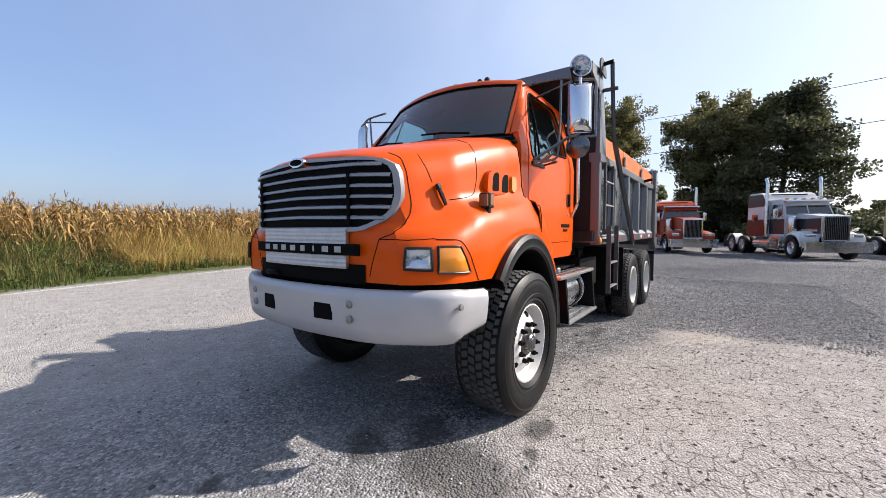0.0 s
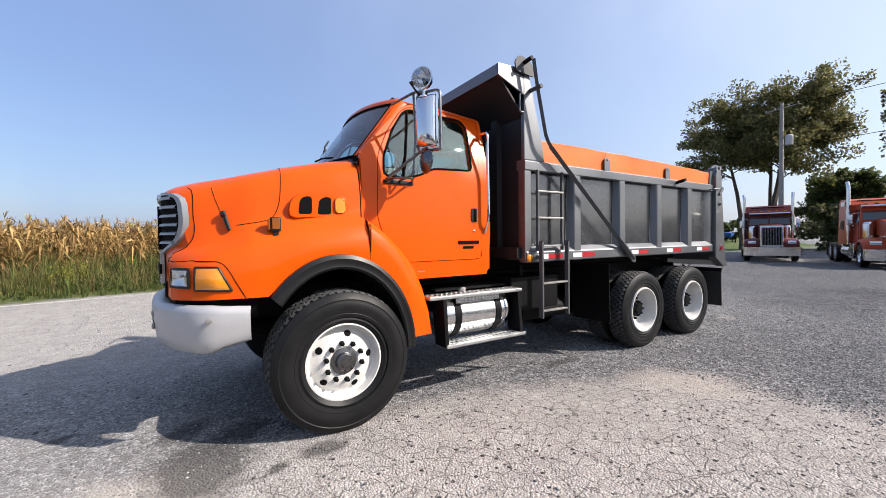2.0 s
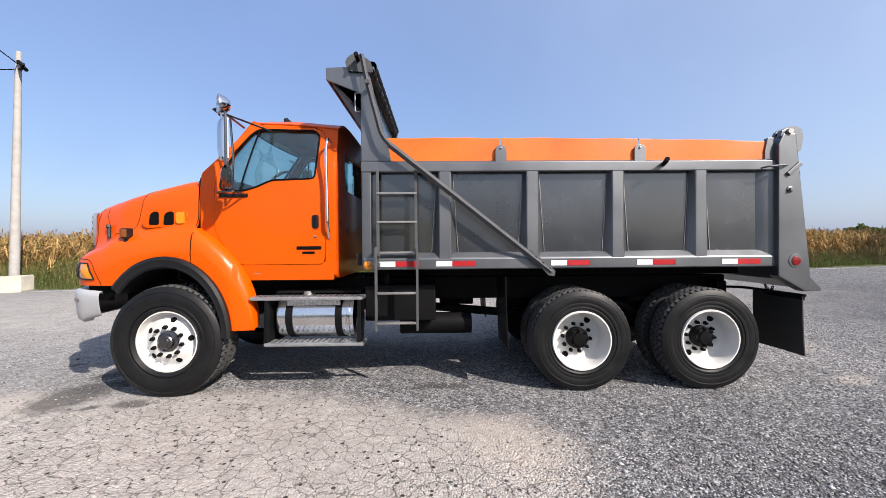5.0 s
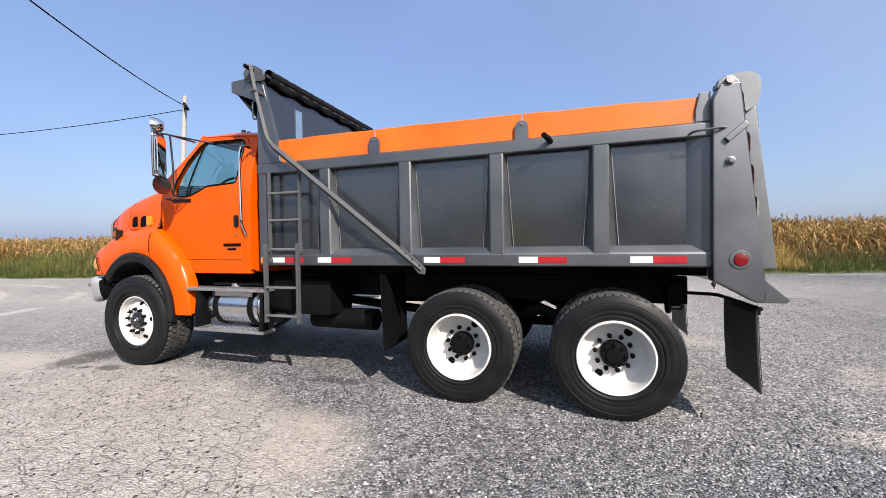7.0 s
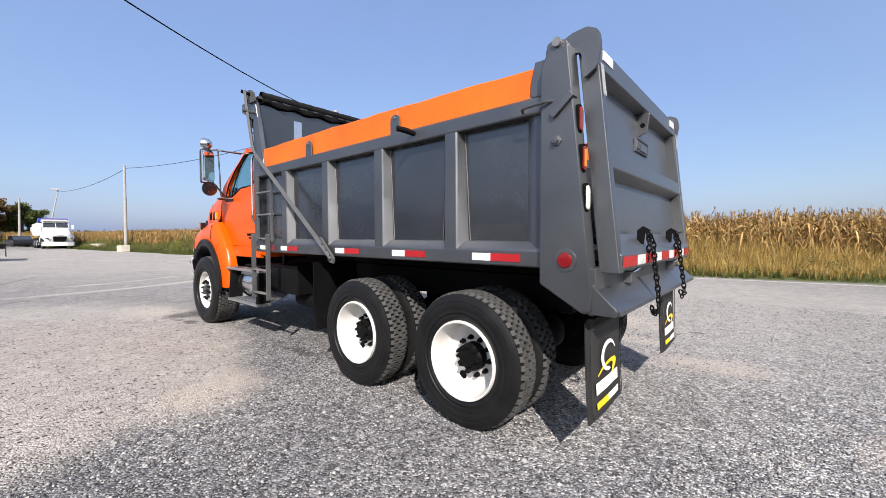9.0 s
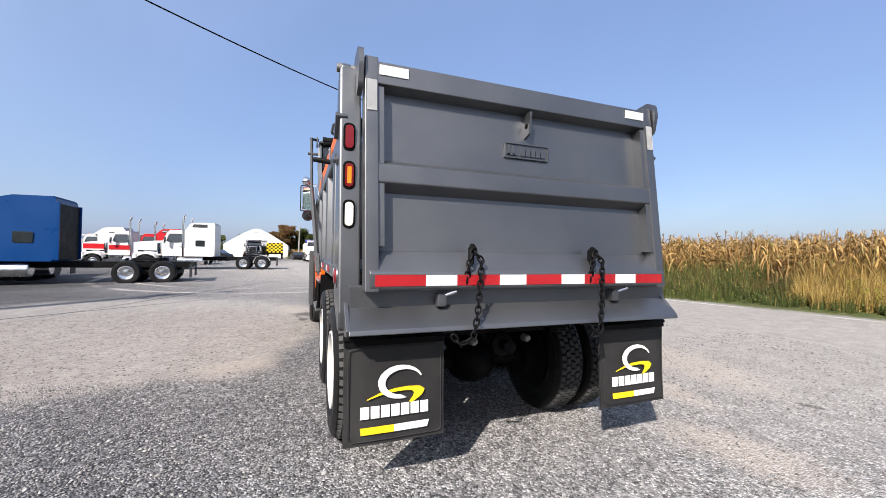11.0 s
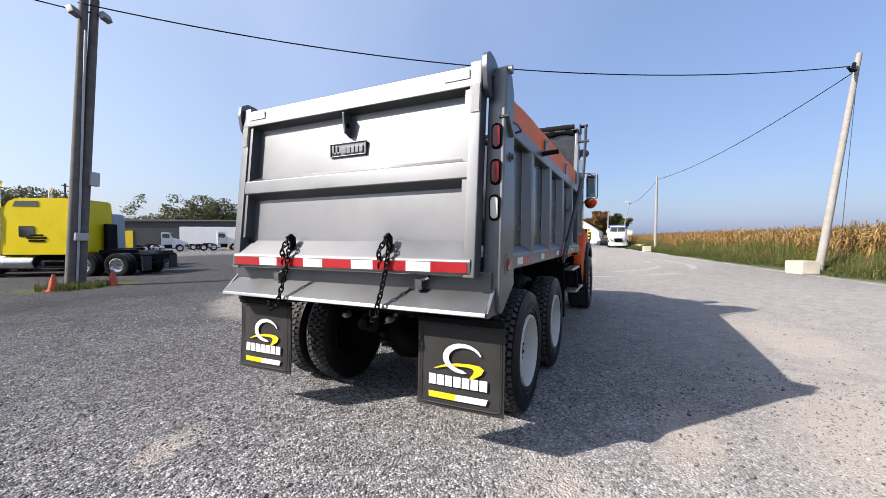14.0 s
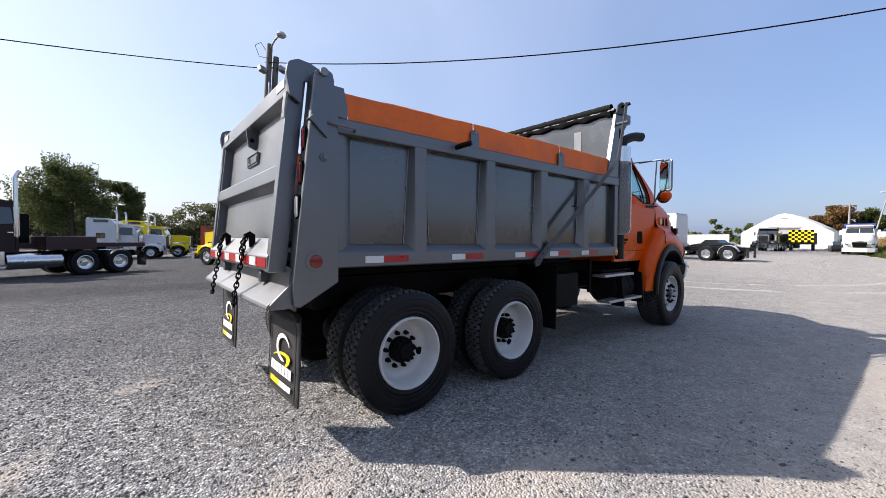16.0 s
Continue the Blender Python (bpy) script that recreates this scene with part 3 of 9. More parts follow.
# ---- the dump truck: front axle at x = 0, tail towards +x, ground at z = 0 ----
truck = thing("dump_truck", "orange three-axle dump truck with a grey steel body, parked on gravel", "dump truck")

from mathutils.bvhtree import BVHTree

# hood and front fenders, one tilting moulding: rows of (x, fender, shelf, side, edge, crown)
HOOD = [(-1.10, 0.86, 1.49, 0.76, 1.81, 1.88), (-1.07, 0.94, 1.50, 0.80, 1.865, 1.945), (-1.0, 1.03, 1.51, 0.84, 1.905, 1.985),
        (-0.88, 1.10, 1.53, 0.88, 1.95, 2.03), (-0.65, 1.15, 1.57, 0.925, 2.018, 2.10), (-0.3, 1.175, 1.62, 0.965, 2.108, 2.195),
        (0.0, 1.18, 1.65, 0.99, 2.172, 2.265), (0.25, 1.18, 1.67, 1.0, 2.215, 2.315)]


def arch(x, grow=1.0):
    u = (x + 0.02) / (0.65 * grow)
    return 0.6 + 0.8 * grow * math.sqrt(max(0.0, 1 - u * u))


def swept(y, z):
    """How far the upper nose bends back towards its corners."""
    a, k = max(0.0, (abs(y) - 0.50) / 0.34), min(1.0, max(0.0, (z - 1.42) / 0.08))
    return 0.15 * min(a, 1.1) ** 2 * k * k * (3 - 2 * k)


def hood_row(x):
    """Half a cross-section, outer lower edge first, crown last."""
    yf, zs, ys, ze, zc = lerp_table(HOOD, x)
    zb = max(1.115, arch(x))
    pts = [(yf - 0.01, zb), (yf, zb * 0.5 + (zs - 0.12) * 0.5), (yf - 0.02, zs - 0.12), (yf - 0.06, zs - 0.045),
           (yf * 0.55 + ys * 0.45, zs + 0.0), (ys + 0.035, zs + 0.06), (ys + 0.01, zs + 0.14), (ys, zs * 0.45 + ze * 0.55),
           (ys - 0.025, ze - 0.08), (ys - 0.085, ze - 0.005), (ys - 0.2, ze + 0.035), (ys * 0.5, zc - 0.02), (0.0, zc)]
    w = min(1.0, max(0.0, (-0.55 - x) / 0.5))
    w = w * w * (3 - 2 * w)
    return [(x - 0.13 * (1 - min(1.0, (y / 1.02) ** 2)) * w + swept(y, z) * w, y, z) for y, z in pts]


def on_hood(x, s, side=-1, out=0.0):
    row = hood_row(x)
    i = min(int(s), len(row) - 2)
    p = Vector(row[i]).lerp(Vector(row[i + 1]), s - i)
    return Vector((p.x, side * (p.y + out), p.z + out * (1 if s > 8 else 0.3)))


def nose_x(y, z=1.0):
    return -1.10 - 0.105 * (1 - min(1.0, (y / 1.02) ** 2)) + swept(y, z)


stations = [-1.10, -1.085, -1.07, -1.035, -1.0, -0.94, -0.88, -0.8] + [round(-0.72 + 0.06 * k, 3) for k in range(16)] + [0.235]
rows = []
for x in stations:
    half = hood_row(x)
    rows.append([(p[0], -p[1], p[2]) for p in half] + [p for p in reversed(half[:-1])])
bm = sheet(rows)
nose = hood_row(-1.10)
front = []
for (px, py, pz) in nose:
    front.append([(nose_x(py * u, pz), py * u, pz) for u in [k / 7 - 1 for k in range(15)]])
v = [[bm.verts.new(p) for p in r] for r in front]
for a, b in zip(v, v[1:]):
    for k in range(14):
        try:
            bm.faces.new((a[k], a[k + 1], b[k + 1], b[k]))
        except ValueError:
            pass
bmesh.ops.remove_doubles(bm, verts=bm.verts, dist=0.002)
hood_skin = BVHTree.FromBMesh(bm)
hood = part("hood", bm, orange, truck, "glossy orange tilting hood with swelling front fenders", 50)

# lines where the panels meet, laid on the hood's surface
def on_skin(p, out=0.0):
    q, n, _, _ = hood_skin.find_nearest(Vector(p))
    away = Vector((q.x + 0.3, 0, 1.35)) - q
    return q - n * out if n.dot(away) > 0 else q + n * out


def glide(pts, step=0.02):
    """A smooth curve through the points."""
    p = [Vector(q) for q in pts]
    p = [p[0] * 2 - p[1]] + p + [p[-1] * 2 - p[-2]]
    done = []
    for a, b, c, d in zip(p, p[1:], p[2:], p[3:]):
        n = max(2, int((c - b).length / step))
        for k in range(n):
            u = k / n
            done.append(0.5 * (2 * b + (c - a) * u + (2 * a - 5 * b + 4 * c - d) * u * u + (3 * b - a - 3 * c + d) * u ** 3))
    return done + [p[-2]]


def seam_line(pts, s, r=0.0030):
    part("panel_seam", sweep(bmesh.new(), [on_skin((x, s * y, z), 0.0004) for x, y, z in glide(pts)], r, 6), seam, hood)


for s in (-1, 1):
    seam_line([(-0.38, 0.30, 2.17), (-0.378, 0.60, 2.15), (-0.384, 0.794, 2.108), (-0.404, 0.93, 1.989), (-0.422, 0.954, 1.824), (-0.468, 0.963, 1.712), (-0.538, 0.963, 1.676), (-0.63, 0.945, 1.656), (-0.715, 0.921, 1.644)], s)
    seam_line([(-1.029, 0.666, 1.943), (-1.001, 0.729, 1.915), (-0.994, 0.78, 1.836), (-0.993, 0.806, 1.717), (-0.987, 0.821, 1.61), (-1.015, 0.82, 1.523), (-1.123, 0.808, 1.439), (-1.166, 0.706, 1.391)], s)
    seam_line([(-0.874, 0.777, 1.943), (-0.856, 0.829, 1.858), (-0.821, 0.858, 1.754)], s, 0.0024)
    seam_line([(-1.167, 0.704, 1.386), (-1.172, 0.677, 1.31), (-1.176, 0.652, 1.238), (-1.181, 0.630, 1.15)], s)
    seam_line([(-1.167, 0.704, 1.388), (-1.105, 0.90, 1.388), (-0.938, 1.049, 1.386), (-0.842, 1.094, 1.376), (-0.79, 1.113, 1.32), (-0.735, 1.128, 1.212), (-0.687, 1.133, 1.12)], s)
    seam_line([(0.192, 0.90, 2.22), (0.213, 0.953, 2.154), (0.222, 0.992, 2.014), (0.226, 1.008, 1.832), (0.215, 1.04, 1.70)], s, 0.0050)
    # twin breather slots with an amber lamp
    frame_ = [(-0.37, 1.70), (-0.34, 1.86), (-0.25, 1.905), (0.11, 1.885), (0.12, 1.745), (0.05, 1.725)]
    y0 = s * 0.972
    vent = part("breather_frame", plate(soften(frame_, 0.06), "y", y0 - s * 0.02, y0 + s * 0.040, 0.014), orange, hood, "orange frame round twin breather slots")
    for a, b in ((-0.300, -0.185), (-0.150, -0.030)):
        part("breather_slot", plate(soften([(a + 0.008, 1.732), (a + 0.022, 1.845), (a + 0.06, 1.875), (b, 1.875), (b, 1.735)], 0.025), "y", y0, y0 + s * 0.0415), seam, vent, "black mesh breather slot")
    part("side_lamp", plate(soften([(0.0, 1.745), (0.0, 1.87), (0.08, 1.865), (0.085, 1.75)], 0.02), "y", y0, y0 + s * 0.060, 0.012), amber_lens, hood, "amber side marker lamp")
    # amber lamp on a short stalk, rubber latch
    bm = box((-0.51, min(s * 1.03, s * 1.11), 1.595), (-0.435, max(s * 1.03, s * 1.11), 1.70), 0.008)
    lamp = part("indicator_lamp", bm, plastic, hood, "black indicator lamp on a rubber foot")
    part("lens", box((-0.525, s * 1.07 - 0.034, 1.605), (-0.508, s * 1.07 + 0.034, 1.69), 0.005), brown_lens, lamp, "smoked amber lens")
    part("lens", box((-0.50, min(s * 1.108, s * 1.116), 1.61), (-0.445, max(s * 1.108, s * 1.116), 1.69), 0.004), brown_lens, lamp, "smoked amber lens")
    part("foot", box((-0.49, s * 1.07 - 0.025, 1.555), (-0.45, s * 1.07 + 0.025, 1.605), 0.006), plastic, lamp)
    latch = part("hood_latch", sweep(bmesh.new(), [on_skin((-0.79, s * 0.874, 1.725), 0.016), on_skin((-0.775, s * 0.895, 1.665), 0.024), on_skin((-0.759, s * 0.915, 1.602), 0.018)], [0.014, 0.017, 0.013], 6), plastic, hood, "black rubber hood latch", 20)
    part("latch_head", sweep(bmesh.new(), [on_skin((-0.800, s * 0.868, 1.742), 0.022), on_skin((-0.790, s * 0.878, 1.712), 0.026)], 0.021, 6), plastic, latch, "", 20)
    part("cowl_latch", sweep(bmesh.new(), [(0.235, s * 1.055, 1.665), (0.27, s * 1.10, 1.625), (0.315, s * 1.125, 1.56)], [0.010, 0.017, 0.013], 8), plastic, truck, "black rubber hood strap")
    # headlamp and turn lamp set into the fender's front corner
    def lamp_patch(corners, out, bulge=0.0, round_=0.0, steps=10):
        """A patch on the hood between four corners: low inner, low outer, top outer, top inner."""
        a, b, c, d = [Vector((x, s * y, z)) for x, y, z in corners]
        rows = []
        for j in range(steps + 1):
            q, row = j / steps, []
            for k in range(steps + 1):
                u = k / steps
                bend_ = q ** 1.7 if round_ else q
                p = (a.lerp(d, q)).lerp(b.lerp(c, bend_), u)
                row.append(on_skin(p, out + bulge * (1 - (2 * u - 1) ** 2) * (1 - (2 * q - 1) ** 2)))
            rows.append(row)
        return rows
    def rim_of(rows):
        return rows[0] + [r[-1] for r in rows[1:-1]] + rows[-1][::-1] + [r[0] for r in rows[-2:0:-1]]
    flat = lambda rows: [[tuple(p) for p in r] for r in rows]
    HEAD = ((-1.123, 0.883, 1.213), (-1.017, 1.007, 1.206), (-1.020, 0.999, 1.332), (-1.115, 0.889, 1.334))
    bowl = lamp_patch(HEAD, 0.018, -0.015, 0, 12)
    headlamp = part("headlamp", sheet(flat(bowl)), chrome, hood, "clear rectangular headlamp with a bright bowl", 60)
    part("lamp_rim", sweep(bmesh.new(), rim_of(lamp_patch(HEAD, 0.012)), 0.011, 6, True), plastic, headlamp, "black lamp rim")
    part("lamp_cover", sheet(flat(lamp_patch(HEAD, 0.020, 0.004))), cover_glass, headlamp, "clear glass", 60).visible_shadow = False
    mid_ = lamp_patch(HEAD, 0.006)[6][6]
    part("bulb", lathe(bmesh.new(), [(0.012, -0.004), (0.012, 0.006), (0.006, 0.012), (0.0, 0.013)], tuple(mid_), "x", 10, -1), bare_steel, headlamp)
    TURN = ((-0.991, 1.031, 1.186), (-0.769, 1.118, 1.178), (-0.850, 1.097, 1.341), (-0.987, 1.030, 1.345))
    turn_rows = lamp_patch(TURN, 0.006, 0.014, 1)
    turn_lamp = part("turn_lamp", sheet(flat(turn_rows), 0.004), amber_lens, hood, "amber wraparound turn lamp", 60)
    part("lamp_rim", sweep(bmesh.new(), rim_of(turn_rows), 0.0075, 6, True), plastic, turn_lamp, "thin black lamp rim")
    # rear part of the fender, behind the wheel
    top = [(0.235, 1.70), (0.4, 1.585), (0.55, 1.44), (0.68, 1.275), (0.78, 1.07), (0.83, 0.86), (0.845, 0.66)]
    rows = []
    for x in [0.24 + 0.0275 * k for k in range(23)]:
        zt = lerp_table(top, x)[0]
        zb = arch(x) if x < 0.615 else 0.645
        yf = 1.18 - 0.05 * max(0, (x - 0.3) / 0.55) ** 2
        zt = max(zt, zb + 0.02)
        q = zt - zb
        rows.append([(x, s * yy, zz) for yy, zz in ((yf - 0.01, zb), (yf, zb + q * 0.45), (yf - 0.012, zb + q * 0.75), (yf - 0.05, zt - 0.02 * min(1, q * 3)), (yf - 0.10, zt), (0.985, zt + 0.002))])
    part("fender_extension", sheet(rows, 0.006), orange, truck, "orange rear fender half with a black flare", 50)
    # black rubber flare and dark liner
    rows = []
    for k in range(41):
        a = radians(141 - k * 142.5 / 40)
        rows.append([(-0.02 + 0.65 * g * math.cos(a), s * y, 0.6 + 0.8 * g * math.sin(a)) for g, y in ((1.012, 1.165), (1.01, 1.205), (0.97, 1.222), (0.93, 1.212), (0.89, 1.218), (0.865, 1.20), (0.86, 1.08), (0.87, 0.62))])
    part("fender_flare", sheet(rows), plastic, truck, "black rubber wheel-arch flare", 40)

# grille: chrome surround, dark mesh and slats
GR = soften([(-0.60, 1.435), (0.60, 1.435), (0.765, 1.53), (0.802, 1.66), (0.78, 1.85), (0.69, 1.895), (0.0, 1.93), (-0.69, 1.895), (-0.78, 1.85), (-0.802, 1.66), (-0.765, 1.53)], 0.06)
GI = soften([(-0.59, 1.462), (0.59, 1.462), (0.735, 1.545), (0.770, 1.66), (0.750, 1.835), (0.67, 1.876), (0.0, 1.908), (-0.67, 1.876), (-0.750, 1.835), (-0.770, 1.66), (-0.735, 1.545)], 0.05)


def shell(off):
    return lambda y, z: (nose_x(y, z) - off + 0.05 * max(0, z - 1.75), y, z)


grille = part("grille", hoop(GR, GI, shell(0.028), 96, shell(-0.01)), grille_silver, hood, "satin silver grille surround with slats")
bm = bmesh.new()
rings = [[bm.verts.new(shell(0.024)(a * g, 1.67 + (b - 1.67) * g)) for a, b in resample(GI, 96)] for g in (1.0, 0.85, 0.7, 0.55, 0.4, 0.25, 0.1, 0.01)]
for p, q in zip(rings, rings[1:]):
    for k in range(96):
        bm.faces.new((p[k], p[(k + 1) % 96], q[(k + 1) % 96], q[k]))
part("grille_mesh", bm, seam, grille, "black mesh behind the slats")


def half_at(z):
    pts = [p for p in resample(GI, 400) if abs(p[1] - z) < 0.012]
    return max(abs(p[0]) for p in pts) if pts else 0.6


for k in range(6):
    z = 1.535 + 0.066 * k
    w = half_at(z) - 0.004
    rows = []
    for u in [j / 12 - 1 for j in range(25)]:
        y = u * w
        x = nose_x(y, z) - 0.022
        drop = 0.012 * abs(u)
        rows.append([(x + 0.006, y, z - 0.010 - drop), (x - 0.012, y, z - 0.015 - drop), (x - 0.019, y, z - 0.012 - drop), (x - 0.014, y, z + 0.004 - drop), (x + 0.006, y, z + 0.013 - drop)])
    part("grille_slat", sheet(rows), grille_silver, grille, "silver grille slat")
for y in (-0.5, 0.5):
    part("grille_divider", sheet([[(nose_x(y) - 0.045, y + d, 1.47), (nose_x(y) - 0.045, y + d, 1.80)] for d in (-0.012, 0.012)], 0.02), seam, grille)
part("badge", plate([(0.085 * math.cos(k * math.pi / 12), 1.908 + 0.034 * math.sin(k * math.pi / 12)) for k in range(24)], "x", nose_x(0) - 0.048, nose_x(0) - 0.01, 0.008), chrome, grille, "oval chrome badge")
part("badge_field", plate([(0.068 * math.cos(k * math.pi / 12), 1.908 + 0.021 * math.sin(k * math.pi / 12)) for k in range(24)], "x", nose_x(0) - 0.052, nose_x(0) - 0.03, 0.003), seam, grille)
def nose_band(y1, z0, z1, off, thick, wavy=0):
    """A strip that follows the curve of the nose."""
    ys = [y1 * (k / 10 - 1) for k in range(21)]
    zs = [z0 + (z1 - z0) * k / max(1, wavy * 2) for k in range(max(1, wavy * 2) + 1)]
    return sheet([[(nose_x(y) - off - (0.004 if wavy and j % 2 else 0.0), y, z) for j, z in enumerate(zs)] for y in ys], thick)


part("lower_opening", nose_band(0.60, 1.10, 1.225, 0.010, 0.006), seam, hood, "black opening below the grille panel")
bar = part("name_panel", nose_band(0.47, 1.197, 1.455, 0.034, 0.026, 9), tread_plate, hood, "ribbed aluminium panel below the grille", 20)
part("name_bar", nose_band(0.585, 1.283, 1.356, 0.046, 0.014), seam, bar, "black bar with a raised light marking")
for k, w in enumerate((0.030, 0.028, 0.028, 0.030, 0.024, 0.008, 0.032, 0.032)):
    y = 0.41 - k * 0.117
    part("mark", box((nose_x(y) - 0.0500, y - w, 1.301), (nose_x(y) - 0.0460, y + w, 1.340), 0.002), bumper_grey, bar)
for s in (-1, 1):
    part("cowl_gap", sweep(bmesh.new(), [(0.252, s * 1.10, 1.668), (0.252, s * 1.165, 1.64), (0.247, s * 1.180, 1.56), (0.240, s * 1.184, 1.42)], 0.004, 6), seam, truck, "dark gap between hood and cab")
edge_ = [on_hood(x, 0, -1) + Vector((0.05, 0.055, 0)) for x in (-0.66, -0.8, -0.9, -1.0, -1.05)] + [Vector((nose_x(y) + 0.06, y, 1.115)) for y in (-0.8, -0.5, -0.2)]
edge_ += [Vector((p.x, -p.y, p.z)) for p in reversed(edge_)]
part("valance", sheet([[(p.x, p.y, 0.96), (p.x, p.y, 1.14)] for p in edge_], 0.01), seam, truck, "black gap panel above the bumper")
part("tow_loop", sweep(bmesh.new(), bend([(-1.12, 0.30, 1.05), (-1.24, 0.30, 1.13), (-1.24, 0.42, 1.13), (-1.12, 0.42, 1.05)], 0.04), 0.02, 8), black_paint, truck)

# bumper, wrapped round in plan
plan = bend([(-0.665, -1.185, 0), (-0.98, -1.12, 0), (-1.24, -0.72, 0), (-1.315, 0, 0), (-1.24, 0.72, 0), (-0.98, 1.12, 0), (-0.665, 1.185, 0)], 0.34, 7)
rows = []
for i, p in enumerate(plan):
    d = (plan[min(i + 1, len(plan) - 1)] - plan[max(i - 1, 0)]).normalized()
    n = Vector((-d.y, d.x, 0))
    if n.dot(Vector((p.x + 0.3, p.y, 0))) < 0:
        n = -n
    e = min(1.0, min(i, len(plan) - 1 - i) / 3) ** 0.5
    rows.append([tuple(p + n * max(o, -0.03 - 0.09 * e) + Vector((0, 0, z - (1 - e) * 0.02 if z > 0.93 else 0.93 + (z - 0.93) * (0.58 + 0.42 * e)))) for o, z in ((-0.10, 1.06), (-0.03, 1.083), (0.0, 1.07), (0.012, 1.03), (0.006, 0.93), (-0.002, 0.84), (-0.012, 0.775), (-0.045, 0.742), (-0.12, 0.75))])
bumper = part("bumper", sheet(rows, 0.004), bumper_grey, truck, "wide silver painted steel bumper", 50)
def bumper_x(y):
    """The bumper's face at y."""
    return float(np.interp(y, [p.y for p in plan], [p.x for p in plan]))


for y in (-0.315, 0.315):
    rows = [[(bumper_x(y + d) - 0.0095 - (0.0 if 0 < j < 4 and abs(d) < 0.08 else -0.004), y + d * (1 - 0.12 * (0.99 - z) / 0.12), z) for j, z in enumerate((0.868, 0.89, 0.93, 0.97, 0.99))] for d in (-0.092, -0.07, 0.0, 0.07, 0.092)]
    part("bumper_slot", sheet(rows, 0.003), seam, bumper, "dark opening in the bumper")
for y, z in ((-0.55, 0.985), (-0.55, 0.89), (0.55, 0.985), (0.55, 0.89), (-1.145, 0.98), (1.145, 0.98)):
    x = bumper_x(y) - 0.010 if abs(y) < 1 else -0.92
    part("bumper_bolt", lathe(bmesh.new(), [(0.026, 0.0), (0.026, -0.012), (0.014, -0.018), (0.0, -0.018)], (x + 0.006, y, z), "x", 12) if abs(y) < 1 else lathe(bmesh.new(), [(0.02, 0.0), (0.02, 0.014), (0.0, 0.018)], (x, y * 1.0, z), "y", 12, 1 if y > 0 else -1), bare_steel, bumper)

# cab
def cab_y(x, z):
    return 1.0 - 0.19 * max(0.0, (z - 2.1) / 0.7) ** 1.35 - 0.015 * max(0.0, (1.3 - z) / 0.15)


CAB = [(0.24, 2.28), (0.24, 1.68), (0.40, 1.565), (0.55, 1.42), (0.66, 1.28), (0.745, 1.145), (1.20, 1.145), (1.63, 1.145), (1.655, 1.6), (1.655, 2.3), (1.64, 2.72), (1.60, 2.80), (1.2, 2.835), (0.84, 2.85), (0.72, 2.80), (0.50, 2.57)]
DOOR = soften([(0.385, 2.10), (0.375, 1.74), (0.42, 1.58), (0.63, 1.305), (1.545, 1.305), (1.535, 2.30), (1.51, 2.74), (1.40, 2.81), (0.80, 2.82), (0.70, 2.755), (0.53, 2.535), (0.40, 2.28)], 0.06)
WIN = soften([(0.445, 2.10), (0.458, 2.27), (0.575, 2.53), (0.715, 2.73), (0.79, 2.783), (1.39, 2.765), (1.455, 2.70), (1.43, 2.215), (0.98, 2.20), (0.82, 2.125), (0.68, 2.085)], 0.04)
shrunk = [(1.0 + (a - 1.0) * 0.991, 2.0 + (b - 2.0) * 0.991) for a, b in DOOR]
